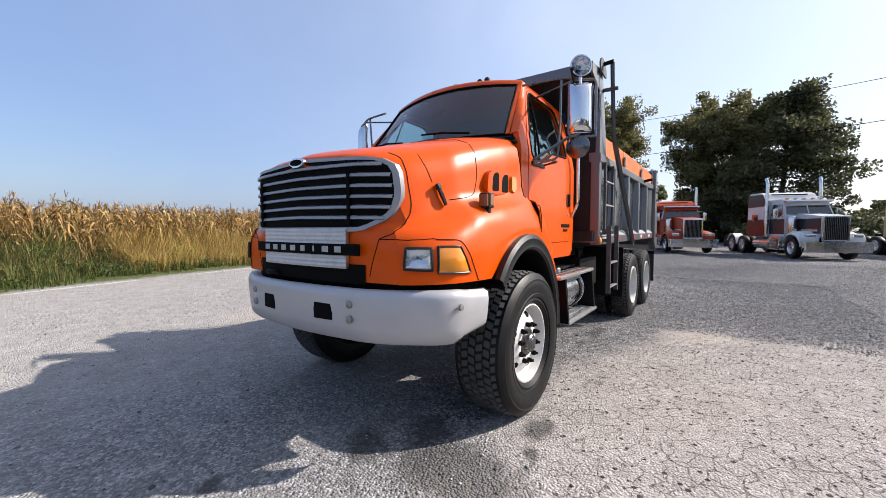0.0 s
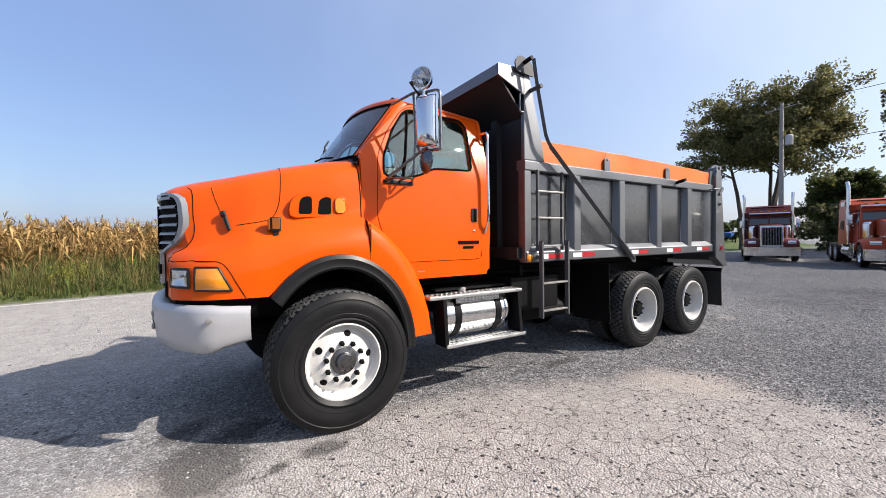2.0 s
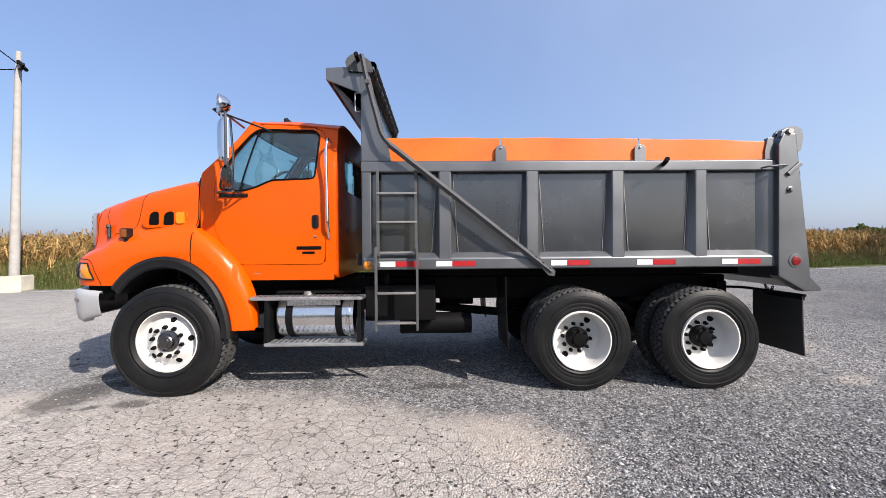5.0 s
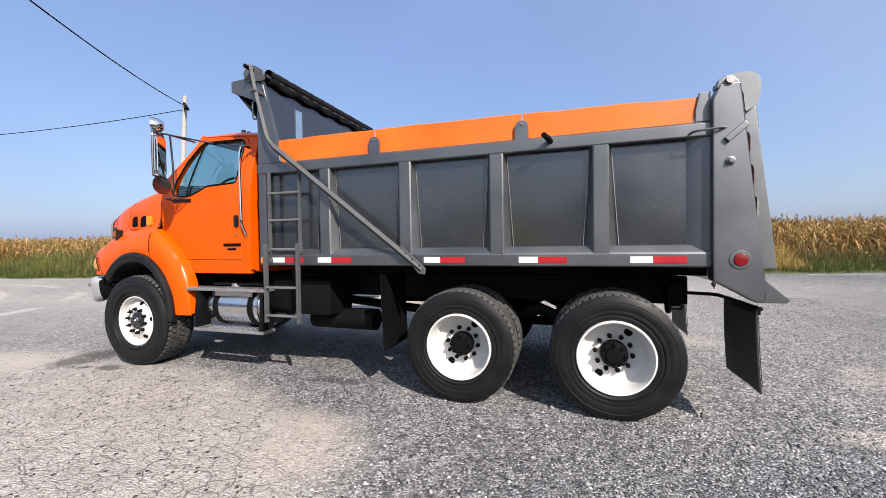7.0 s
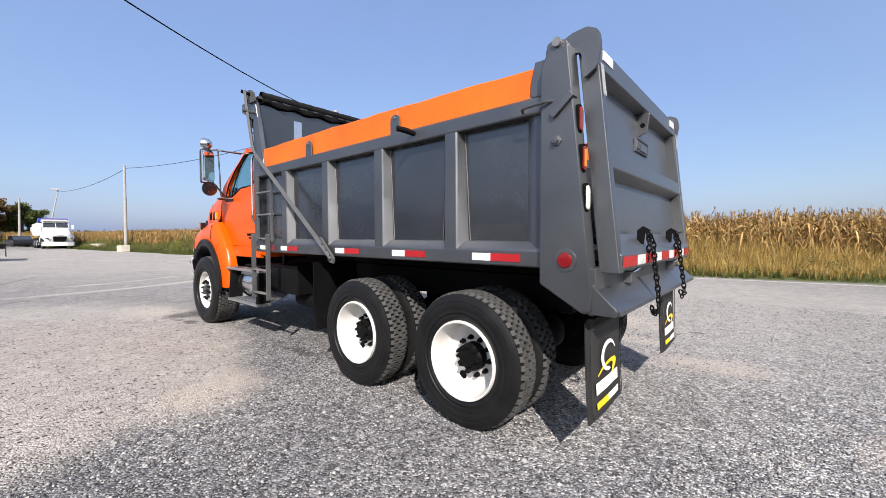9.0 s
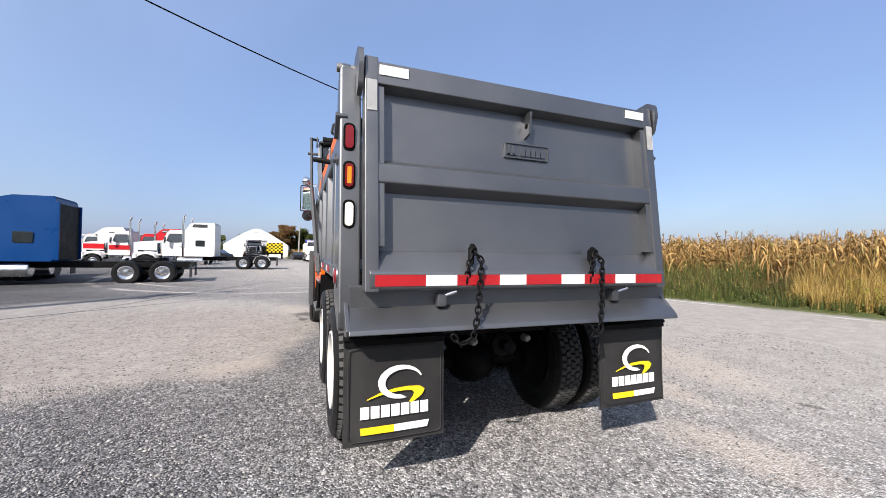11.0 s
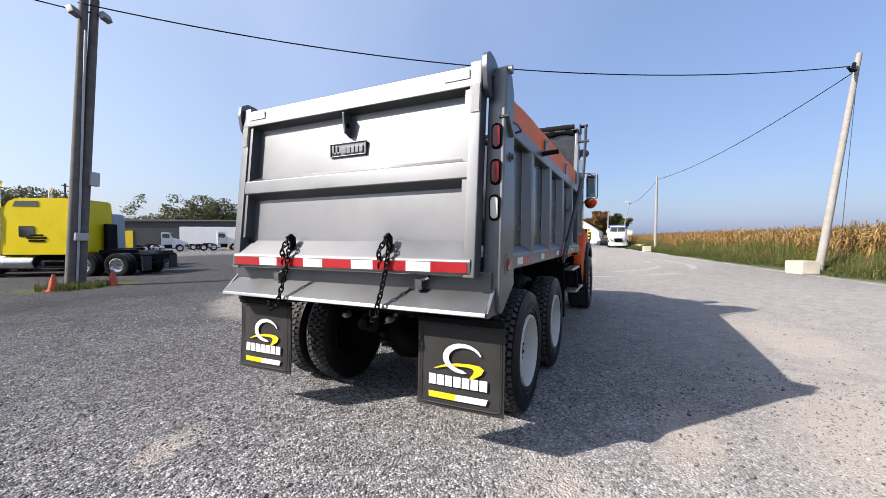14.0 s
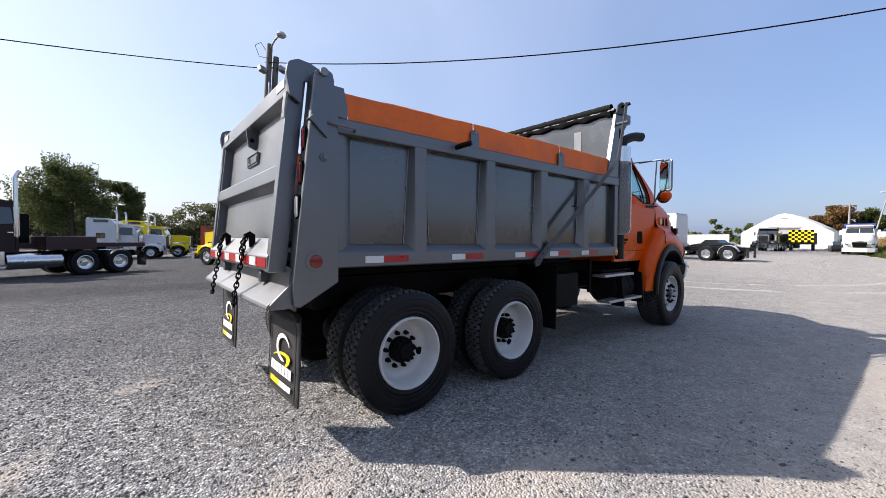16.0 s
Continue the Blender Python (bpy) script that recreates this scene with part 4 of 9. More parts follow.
for s in (-1, 1):
    out = lambda x, z, s=s: (x, s * cab_y(x, z), z)
    inn = lambda x, z, s=s: (x, s * (cab_y(x, z) - 0.05), z)
    part("cab_side", hoop(CAB, DOOR, out, 120, inn), orange, truck, "glossy orange cab side", 40)
    door = part("door", hoop(shrunk, WIN, lambda x, z, s=s: (x, s * (cab_y(x, z) + 0.004), z), 120, inn), orange, truck, "closed glossy orange cab door", 40)
    bm = bmesh.new()
    c = bm.verts.new((1.0, s * (cab_y(1.0, 2.4) - 0.02), 2.42))
    ring = [bm.verts.new((a, s * (cab_y(a, b) - 0.02), b)) for a, b in resample(WIN, 80)]
    for a, b in zip(ring, ring[1:] + ring[:1]):
        bm.faces.new((c, a, b))
    part("door_window", bm, pane_clear, door, "raised clear side window").visible_shadow = False
    part("window_seal", sweep(bmesh.new(), [(a, s * (cab_y(a, b) + 0.002), b) for a, b in resample(WIN, 80)], 0.011, 6, True), seam, door)
    part("window_divider", sweep(bmesh.new(), [(0.65 + 0.135 * q, s * (cab_y(0.7, 2.09 + 0.68 * q) - 0.006), 2.09 + 0.68 * q) for q in (0, 0.2, 0.4, 0.6, 0.8, 1.0)], 0.010, 6), seam, door)
    part("door_handle", plate(soften([(1.405, 1.69), (1.405, 1.83), (1.475, 1.83), (1.475, 1.69)], 0.02), "y", min(s * 0.99, s * 1.012), max(s * 0.99, s * 1.012), 0.006), plastic, door, "black pull handle in a recess")
    part("handle_grip", box((1.445, min(s * 1.0, s * 1.03), 1.69), (1.47, max(s * 1.0, s * 1.03), 1.83), 0.008), plastic, door)
    part("lock", lathe(bmesh.new(), [(0.014, 0), (0.014, 0.012), (0, 0.014)], (1.44, s * 1.0, 1.60), "y", 12, s), chrome, door)
    part("name_bar", box((1.24, min(s * 1.003, s * 1.011), 1.465), (1.50, max(s * 1.003, s * 1.011), 1.50), 0.003), seam, door, "small black marking")
    part("name_bar", box((1.30, min(s * 1.003, s * 1.011), 1.42), (1.43, max(s * 1.003, s * 1.011), 1.445), 0.003), seam, door, "small black marking")
    g = 0.0 if s < 0 else -0.10
    part("grab_rail", sweep(bmesh.new(), bend([(1.59 + g, s * 0.92, 2.62), (1.59 + g, s * 1.055, 2.62), (1.575 + g, s * 1.07, 2.5), (1.585 + g, s * 1.07, 1.72), (1.585 + g, s * 1.0, 1.58)], 0.05), 0.016, 10), chrome, truck, "chrome grab rail behind the door")
    part("cab_step_plate", box((0.78, min(s * 0.985, s * 0.992), 1.21), (0.86, max(s * 0.985, s * 0.992), 1.265), 0.003), bare_steel, truck)

# windscreen, pillars, roof, back
def screen(u, v, off=0.0):
    y = u * (0.885 - 0.10 * v)
    return (0.245 + 0.47 * v - 0.16 * (1 - u * u) - off, y, 2.27 + 0.615 * v + 0.055 * (1 - u * u) * v + off * 0.6)


part("windscreen", sheet([[screen(k / 10 - 1, j / 8) for k in range(21)] for j in range(9)]), pane_dark, truck, "dark tinted curved windscreen", 60).visible_shadow = False
SX, SV = 0.955, 0.90
edge = [screen(SX * (k / 10 - 1), 0, 0.004) for k in range(21)] + [screen(SX, SV * j / 6, 0.004) for j in range(1, 7)] + [screen(SX * (1 - k / 10), SV, 0.004) for k in range(1, 21)] + [screen(-SX, SV * (1 - j / 6), 0.004) for j in range(1, 6)]
part("roof_brow", sheet([[screen(k / 10 - 1, v_, o_) for k in range(21)] for v_, o_ in ((SV, 0.008), (0.95, 0.016), (1.0, 0.006))], 0.006), orange, truck, "orange brow above the windscreen", 60)
for s in (-1, 1):
    part("pillar_trim", sheet([[screen(s * u_, j / 8, 0.008) for j in range(9)] for u_ in (SX, 1.0)], 0.006), orange, truck)
part("windscreen_seal", sweep(bmesh.new(), edge, 0.011, 6, True), seam, truck, "black rubber windscreen seal")
for s in (-1, 1):
    front_edge = [(0.24, 2.28), (0.36, 2.415), (0.50, 2.57), (0.62, 2.69), (0.72, 2.80), (0.80, 2.84)]
    rows = [[(x, s * cab_y(x, z), z) for x, z in front_edge], [((x + screen(s, k / 5)[0]) / 2 - 0.012, s * (cab_y(x, z) + abs(screen(s, k / 5)[1])) / 2 + s * 0.010, (z + screen(s, k / 5)[2]) / 2 + 0.005) for k, (x, z) in enumerate(front_edge)], [screen(s, k / 5, 0.0) for k in range(6)]]
    part("windscreen_pillar", sheet(rows, 0.01), orange, truck, "", 70)
rows = []
for j in range(11):
    v = j / 10
    row = []
    for k in range(21):
        u = k / 10 - 1
        x0, _, z0 = screen(u, 1.0)
        x = x0 + (1.655 - x0) * v
        y = u * (0.795 + 0.035 * v)
        z = z0 + (2.80 + 0.115 * (1 - u ** 4) - z0) * (v ** 0.6) + 0.05 * math.sin(math.pi * min(1, v * 1.3)) * (1 - u ** 2) + (0.02 * math.sin(math.pi * v))
        if abs(u) == 1:
            z -= 0.012
        row.append((x, y, z))
    rows.append(row)
part("roof", sheet(rows, 0.012), orange, truck, "orange cab roof", 60)
for x, y in ((0.80, -0.50), (0.74, 0.0), (0.80, 0.50)):
    part("roof_lamp", lathe(bmesh.new(), [(0.06, 0), (0.058, 0.02), (0.04, 0.04), (0, 0.048)], (x, y, 2.975 - 0.12 * abs(y)), "z", 16), amber_lens, truck, "amber roof marker lamp")
for y in (-0.30, -0.21):
    part("roof_horn", lathe(bmesh.new(), [(0.026, 0), (0.03, 0.04), (0.03, 0.06), (0.018, 0.075), (0, 0.08)], (0.88, y, 3.0), "z", 12), plastic, truck, "black domed roof fitting")
back = [(-0.99, 1.15), (0.99, 1.15), (1.0, 2.1), (0.9, 2.55), (0.83, 2.80), (0.4, 2.9), (-0.4, 2.9), (-0.83, 2.80), (-0.9, 2.55), (-1.0, 2.1)]
part("cab_back", hoop(back, soften([(-0.55, 2.15), (0.55, 2.15), (0.55, 2.6), (-0.55, 2.6)], 0.06), lambda y, z: (1.65, y, z), 72, lambda y, z: (1.61, y, z)), orange, truck, "orange cab back wall with a window")
part("cab_lining", hoop([(y_ * 0.97, z_ * 0.99 + 0.02) for y_, z_ in back], soften([(-0.53, 2.17), (0.53, 2.17), (0.53, 2.58), (-0.53, 2.58)], 0.06), lambda y, z: (1.595, y, z), 72, lambda y, z: (1.605, y, z)), cloth, truck, "grey cab lining")
part("rear_window", box((1.62, -0.56, 2.14), (1.626, 0.56, 2.61)), pane_clear, truck).visible_shadow = False
part("cab_floor", box((0.25, -0.96, 1.13), (1.61, 0.96, 1.19), 0.01), seam, truck)
part("firewall", box((0.20, -0.94, 1.19), (0.27, 0.94, 2.24), 0.01), seam, truck)
part("cowl", sheet([[(0.20 - 0.10 * (1 - (k / 8 - 1) ** 2), (k / 8 - 1) * 0.98, 2.185 + 0.11 * (1 - (k / 8 - 1) ** 2)) for k in range(17)], [(0.27 - 0.16 * (1 - (k / 8 - 1) ** 2), (k / 8 - 1) * 0.9, 2.275 + 0.03 * (1 - (k / 8 - 1) ** 2)) for k in range(17)]], 0.02), plastic, truck, "black cowl below the windscreen")
for y0, y1 in ((-0.55, -0.02), (0.2, 0.72)):
    p0, p1 = screen(y0 / 0.88, 0.02, 0.03), screen(y1 / 0.88, 0.10, 0.03)
    part("wiper", sweep(bmesh.new(), [p0, tuple((Vector(p0) + Vector(p1)) / 2 + Vector((-0.015, 0, 0.01))), p1], 0.009, 6), seam, truck, "black wiper at rest")
part("dashboard", box((0.30, -0.93, 1.75), (0.66, 0.93, 2.20), 0.06), plastic, truck, "dark dashboard")
wheel = part("steering_wheel", sweep(bmesh.new(), [tuple(Vector((0.82, -0.48, 2.20)) + Matrix.Rotation(radians(-50), 3, "Y") @ Vector((0.23 * math.cos(a), 0.23 * math.sin(a), 0))) for a in [2 * math.pi * k / 24 for k in range(24)]], 0.016, 8, True), plastic, truck, "black steering wheel")
part("spoke", rod((0.82, -0.70, 2.2), (0.82, -0.26, 2.2), 0.015), plastic, wheel)
part("column", rod((0.82, -0.48, 2.2), (0.6, -0.48, 2.0), 0.03), plastic, wheel)
for y in (-0.48, 0.5):
    seat = part("seat", box((0.98, y - 0.25, 1.55), (1.46, y + 0.25, 1.75), 0.05), cloth, truck, "dark cloth cab seat")
    part("seat_back", bx(bmesh.new(), (-0.08, -0.25, 0), (0.08, 0.25, 0.66), 0.06, pose(1.42, y, 1.72, 0, 10, 0)), cloth, seat)
    part("seat_base", box((1.05, y - 0.18, 1.19), (1.4, y + 0.18, 1.56), 0.02), plastic, seat)

part("peep_window", plate(soften([(0.72, 1.42), (0.90, 1.42), (0.90, 1.62), (0.74, 1.62)], 0.03), "y", 1.0, 1.012, 0.004), seam, truck, "small dark window low in the door")

# mirrors on tube arms, spot lamp
for s in (-1, 1):
    y, k = (-1.35 if s < 0 else 1.29), (0.0 if s < 0 else -0.13)
    arm = part("mirror_arm", sweep(bmesh.new(), bend([(0.62 + k, s * 0.83, 2.80), (0.66 + k, y * 0.90, 2.80), (0.70 + k, y, 2.77), (0.70 + k, y, 2.62)], 0.05), 0.012, 8), arm_metal, truck, "bent tube mirror arm")
    part("brace", sweep(bmesh.new(), [(0.92 + k, s * 0.82, 2.76), (0.70 + k, y * 0.97, 2.78)], 0.010, 8), arm_metal, arm)
    part("upright", sweep(bmesh.new(), bend([(0.66 + k, y * 0.88, 2.80), (0.68 + k, y * 0.87, 2.40), (0.66 + k, y * 0.86, 2.09), (0.60 + k, s * 1.02, 2.055)], 0.04), 0.011, 8), arm_metal, arm)
    part("brace", sweep(bmesh.new(), bend([(0.69 + k, y, 2.29), (0.67 + k, y * 0.93, 2.27), (0.48 + k, s * 1.01, 2.07)], 0.03), 0.014, 8), arm_metal, arm)
    part("foot_tube", sweep(bmesh.new(), bend([(0.46 + k, s * 1.02, 2.05), (0.50 + k, y * 0.86, 2.055), (0.66 + k, y * 0.86, 2.06), (0.72 + k, s * 1.01, 2.05)], 0.03), 0.010, 8), arm_metal, arm)
    part("foot_plate", box((0.44 + k, min(s * 1.0, s * 1.02), 2.02), (0.74 + k, max(s * 1.0, s * 1.02), 2.06), 0.008), plastic, arm)
    toe = Matrix.Translation((0.69 + k, y, 0)) @ Matrix.Rotation(radians(-27 * s), 4, "Z") @ Matrix.Translation((-0.69 - k, -y, 0))
    def toed(bm, toe=toe):
        bm.transform(toe)
        return bm
    body = part("mirror", toed(plate(soften([(y - 0.10, 2.30), (y + 0.10, 2.30), (y + 0.10, 2.735), (y - 0.10, 2.735)], 0.035), "x", 0.69 + k, 0.72 + k, 0.008)), chrome, truck, "tall chrome-backed door mirror", 60)
    part("mirror_back", toed(sheet([[(0.70 + k - 0.075 * math.sqrt(max(0.0, 1 - u * u)) * math.sqrt(max(0.0, 1 - w ** 6)), y + 0.098 * u, 2.5175 + 0.215 * w) for u in [math.sin(math.pi * q / 16) for q in range(-8, 9)]] for w in (-1, -0.97, -0.9, -0.75, -0.4, 0, 0.4, 0.75, 0.9, 0.97, 1)])), chrome, body, "", 70)
    part("mirror_glass", toed(plate(soften([(y - 0.085, 2.315), (y + 0.085, 2.315), (y + 0.085, 2.72), (y - 0.085, 2.72)], 0.03), "x", 0.718 + k, 0.724 + k)), mirror_face, body)
    hoopb = [(0.70 + k, y + s * 0.02 - 0.115, 2.27), (0.70 + k, y + s * 0.02 + 0.115, 2.27), (0.70 + k, y + s * 0.02 + 0.115, 2.765), (0.70 + k, y + s * 0.02 - 0.115, 2.765)]
    part("mirror_hoop", toed(sweep(bmesh.new(), bend([*hoopb, hoopb[0]], 0.05), 0.012, 8)), arm_metal, arm)
    part("convex_mirror", lathe(bmesh.new(), [(0.0, -0.04), (0.05, -0.036), (0.09, -0.018), (0.108, 0.0), (0.0, 0.012)], (0.70 + k, y * 0.985, 2.185), "x", 24), arm_metal, truck, "round convex mirror below the door mirror")
def aimed(bm):
    bm.transform(Matrix.Translation((0.66, -1.355, 2.865)) @ Matrix.Rotation(radians(37), 4, "Z") @ Matrix.Translation((-0.66, 1.355, -2.865)))
    return bm


lamp = part("spot_lamp", aimed(lathe(bmesh.new(), [(0.0, -0.085), (0.045, -0.078), (0.075, -0.045), (0.088, 0.0), (0.094, 0.012), (0.094, 0.026), (0.084, 0.028), (0.078, 0.010), (0.060, -0.022), (0.030, -0.040), (0.0, -0.044)], (0.66, -1.355, 2.865), "x", 28, -1, False)), chrome, truck, "round chrome spot lamp on the mirror arm", 50)
part("lamp_glass", aimed(lathe(bmesh.new(), [(0.084, 0.022), (0.06, 0.030), (0.03, 0.034), (0.0, 0.035)], (0.66, -1.355, 2.865), "x", 28, -1, False)), cover_glass, lamp, "clear glass", 60).visible_shadow = False
part("bulb", aimed(lathe(bmesh.new(), [(0.016, -0.042), (0.016, -0.015), (0.008, -0.006), (0.0, -0.005)], (0.66, -1.355, 2.865), "x", 12, -1, False)), plastic, lamp)
part("lamp_post", rod((0.67, -1.35, 2.70), (0.67, -1.355, 2.80), 0.015), chrome, lamp)
part("mirror_lamp", lathe(bmesh.new(), [(0.0, -0.075), (0.045, -0.068), (0.075, -0.035), (0.084, 0.0), (0.084, 0.02), (0.0, 0.03)], (0.60, 1.31, 2.19), "x", 20, -1), orange, truck, "round orange lamp under the mirror")
part("aerial", sweep(bmesh.new(), [(0.66, -1.30, 2.74), (0.60, -1.30, 2.80), (0.57, -1.31, 2.84)], [0.01, 0.008, 0.018], 8), plastic, truck, "short black aerial")

# wheels
def tread(bm, radius, width, rows, n, high, skew):
    """Rubber blocks round the tyre."""
    pitch = width / rows
    for j in range(rows):
        y0, y1 = -width / 2 + pitch * j + pitch * 0.09, -width / 2 + pitch * (j + 1) - pitch * 0.09
        shoulder = j in (0, rows - 1)
        for k in range(n):
            a = 2 * math.pi * (k + 0.5 * (j % 2)) / n
            da = 2 * math.pi / n * (0.40 if not shoulder else 0.36)
            q = skew * (1 if j % 2 else -1)
            low, high_ = radius - 0.012, radius + high
            vs = []
            for rr, g in ((low, 1.0), (high_, 0.86)):
                for y, e in ((y0, -q), (y1, q)):
                    for sgn in (-1, 1):
                        w = a + sgn * da * g + e * da
                        hh = rr - (0.022 if shoulder and ((j == 0) == (y == y0)) else 0.0)
                        vs.append(bm.verts.new((hh * math.cos(w), y, hh * math.sin(w))))
            for f in ((4, 5, 7, 6), (0, 1, 5, 4), (1, 3, 7, 5), (3, 2, 6, 7), (2, 0, 4, 6)):
                bm.faces.new([vs[i] for i in f])


def tyre_mesh(radius, width, rim, rows, n, high, skew):
    w, r = width / 2, radius - high
    bm = lathe(bmesh.new(), [(rim, -w * 0.80), (rim + 0.035, -w * 0.93), (rim + 0.055, -w * 0.90), (rim + 0.06, -w * 0.96), (rim + 0.085, -w * 0.985), (rim + 0.088, -w * 0.975), (rim * 0.5 + r * 0.5, -w), (rim * 0.3 + r * 0.7, -w * 0.998), (rim * 0.28 + r * 0.72, -w * 0.985), (r - 0.055, -w * 0.98), (r - 0.05, -w * 0.995), (r - 0.022, -w * 0.93), (r, -w * 0.84), (r, w * 0.84), (r - 0.022, w * 0.93), (r - 0.05, w * 0.995), (r - 0.055, w * 0.98), (rim * 0.28 + r * 0.72, w * 0.985), (rim * 0.3 + r * 0.7, w * 0.998), (rim * 0.5 + r * 0.5, w), (rim + 0.088, w * 0.975), (rim + 0.085, w * 0.985), (rim + 0.06, w * 0.96), (rim + 0.055, w * 0.90), (rim + 0.035, w * 0.93), (rim, w * 0.80)], (0, 0, 0), "y", 64, 1, False)
    blocks = bmesh.new()
    tread(blocks, r, width * 0.86, rows, n, high, skew)
    return mesh_of("tyre", bm, rubber, 32), mesh_of("tread", blocks, tread_rubber, 32)


front_tyre = tyre_mesh(0.566, 0.41, 0.305, 6, 54, 0.013, 0.25)
rear_tyre = tyre_mesh(0.522, 0.270, 0.300, 5, 52, 0.017, 0.12)
front_rim = mesh_of("rim", lathe(bmesh.new(), [(0.306, -0.15), (0.312, 0.152), (0.308, 0.166), (0.296, 0.168), (0.290, 0.15), (0.283, 0.10), (0.262, 0.082), (0.244, 0.09), (0.215, 0.118), (0.175, 0.138), (0.155, 0.142), (0.118, 0.142), (0.112, 0.132), (0.0, 0.132)], (0, 0, 0), "y", 56), rim_white, 40)
rear_rim = mesh_of("rim", lathe(bmesh.new(), [(0.300, -0.11), (0.305, 0.118), (0.300, 0.131), (0.288, 0.131), (0.280, 0.115), (0.272, 0.05), (0.258, -0.02), (0.245, -0.045), (0.225, -0.055), (0.19, -0.058), (0.115, -0.06), (0.0, -0.06)], (0, 0, 0), "y", 56), rim_white, 40)
inner_rim = mesh_of("rim", lathe(bmesh.new(), [(0.300, -0.125), (0.285, -0.12), (0.27, -0.05), (0.25, 0.03), (0.12, 0.06), (0.0, 0.06)], (0, 0, 0), "y", 40), black_paint, 40)
front_hub = mesh_of("hub", lathe(bmesh.new(), [(0.108, 0.12), (0.104, 0.145), (0.074, 0.152), (0.070, 0.180), (0.060, 0.190), (0.042, 0.191), (0.038, 0.197), (0.0, 0.198)], (0, 0, 0), "y", 28), arm_metal, 35)
rear_hub = mesh_of("hub", lathe(bmesh.new(), [(0.112, -0.07), (0.110, 0.0), (0.096, 0.012), (0.09, 0.03), (0.068, 0.036), (0.064, 0.055), (0.0, 0.06)], (0, 0, 0), "y", 24), black_paint, 35)
nut = bmesh.new()
lathe(nut, [(0.021, 0.0), (0.021, 0.028), (0.017, 0.034), (0.012, 0.036), (0.012, 0.052), (0.0, 0.054)], (0, 0, 0), "y", 6)
nut_mesh = mesh_of("lug_nut", nut, black_paint, 30)
hole = mesh_of("hand_hole", lathe(bmesh.new(), [(0.0, 0.004), (0.026, 0.004), (0.03, -0.004)], (0, 0, 0), "y", 18), seam, 30)
hole_big = mesh_of("hand_hole", lathe(bmesh.new(), [(0.0, 0.004), (0.032, 0.004), (0.036, -0.004)], (0, 0, 0), "y", 18), seam, 30)


def road_wheel(x, y, z, side, front, turn=0.0, dressed=True):
    """A wheel with its tyre; side -1 faces -y."""
    m = pose(x, y, z, 0, 0, 180 if side < 0 else 0) @ pose(0, 0, 0, 0, turn, 0)
    rim = again("wheel" if dressed else "inner_wheel", front_rim if front else (rear_rim if dressed else inner_rim), truck, m, "white steel disc wheel" if dressed else "dark inner twin wheel")
    tyre_, tread_ = front_tyre if front else rear_tyre
    again("tyre", tyre_, rim, pose(0, 0, 0), "black truck tyre with block tread")
    tagged(again("tread", tread_, rim, pose(0, 0, 0), "dusty rubber tread blocks"), kind="stuff")
    if not dressed:
        return
    again("hub", front_hub if front else rear_hub, rim, pose(0, 0, 0))
    if not front:
        for k in range(8):
            a = 2 * math.pi * (k + 0.3) / 8
            again("hub_bolt", nut_mesh, rim, pose(0.088 * math.cos(a), 0.005, 0.088 * math.sin(a)))
    for k in range(10):
        a = 2 * math.pi * k / 10
        again("lug_nut", nut_mesh, rim, pose(0.147 * math.cos(a), 0.138 if front else -0.062, 0.147 * math.sin(a)))
    for k in range(5 if front else 2):
        a = 2 * math.pi * (k + 0.25) / (5 if front else 2)
        again("hand_hole", hole if front else hole_big, rim, pose(0.218 * math.cos(a), 0.116 if front else -0.053, 0.218 * math.sin(a), 0, 0, 0) @ (pose(0, 0, 0, 0, -math.degrees(a), 0) @ pose(0, 0, 0, 0, 0, -32) if front else pose(0, 0, 0)))


for s in (-1, 1):
    road_wheel(0.0, s * 1.03, 0.552, s, True, 11 * s)
    for x in (4.185, 5.505):
        road_wheel(x, s * 1.088, 0.517, s, False, -78 if s < 0 else 40 + x * 31)
        road_wheel(x, s * 0.765, 0.517, s, False, 20, False)

# chassis
for s in (-1, 1):
    part("frame_rail", box((-0.95, s * 0.43 - 0.04, 0.86), (6.20, s * 0.43 + 0.04, 1.12), 0.01), black_paint, truck, "black chassis rail")
    part("rail_sill", box((2.0, s * 0.43 - 0.06, 1.13), (6.35, s * 0.43 + 0.06, 1.27), 0.01), black_paint, truck)
    for x in (4.185, 5.505):
        part("drum", lathe(bmesh.new(), [(0.20, -0.1), (0.205, 0.1), (0.1, 0.12)], (x, s * 0.60, 0.517), "y", 24, s), black_paint, truck)
    part("leaf_spring", sweep(bmesh.new(), [(-0.65, s * 0.45, 0.80), (-0.3, s * 0.45, 0.68), (0, s * 0.45, 0.64), (0.3, s * 0.45, 0.68), (0.65, s * 0.45, 0.80)], 0.05, 6), black_paint, truck)
    part("walking_beam", sweep(bmesh.new(), [(4.1, s * 0.5, 0.52), (4.5, s * 0.5, 0.62), (4.85, s * 0.5, 0.78), (5.2, s * 0.5, 0.62), (5.6, s * 0.5, 0.52)], 0.07, 8), black_paint, truck)
    part("inner_fender", box((2.15, s * 0.90 - 0.02, 0.72), (2.2, s * 0.90 + 0.02, 1.2)), black_paint, truck)
for x, r in ((0.0, 0.06), (4.185, 0.085), (5.505, 0.085)):
    part("axle", sweep(bmesh.new(), [(x, -0.95, 0.52), (x, -0.5, 0.52), (x, 0.5, 0.52), (x, 0.95, 0.52)], r, 12), black_paint, truck)
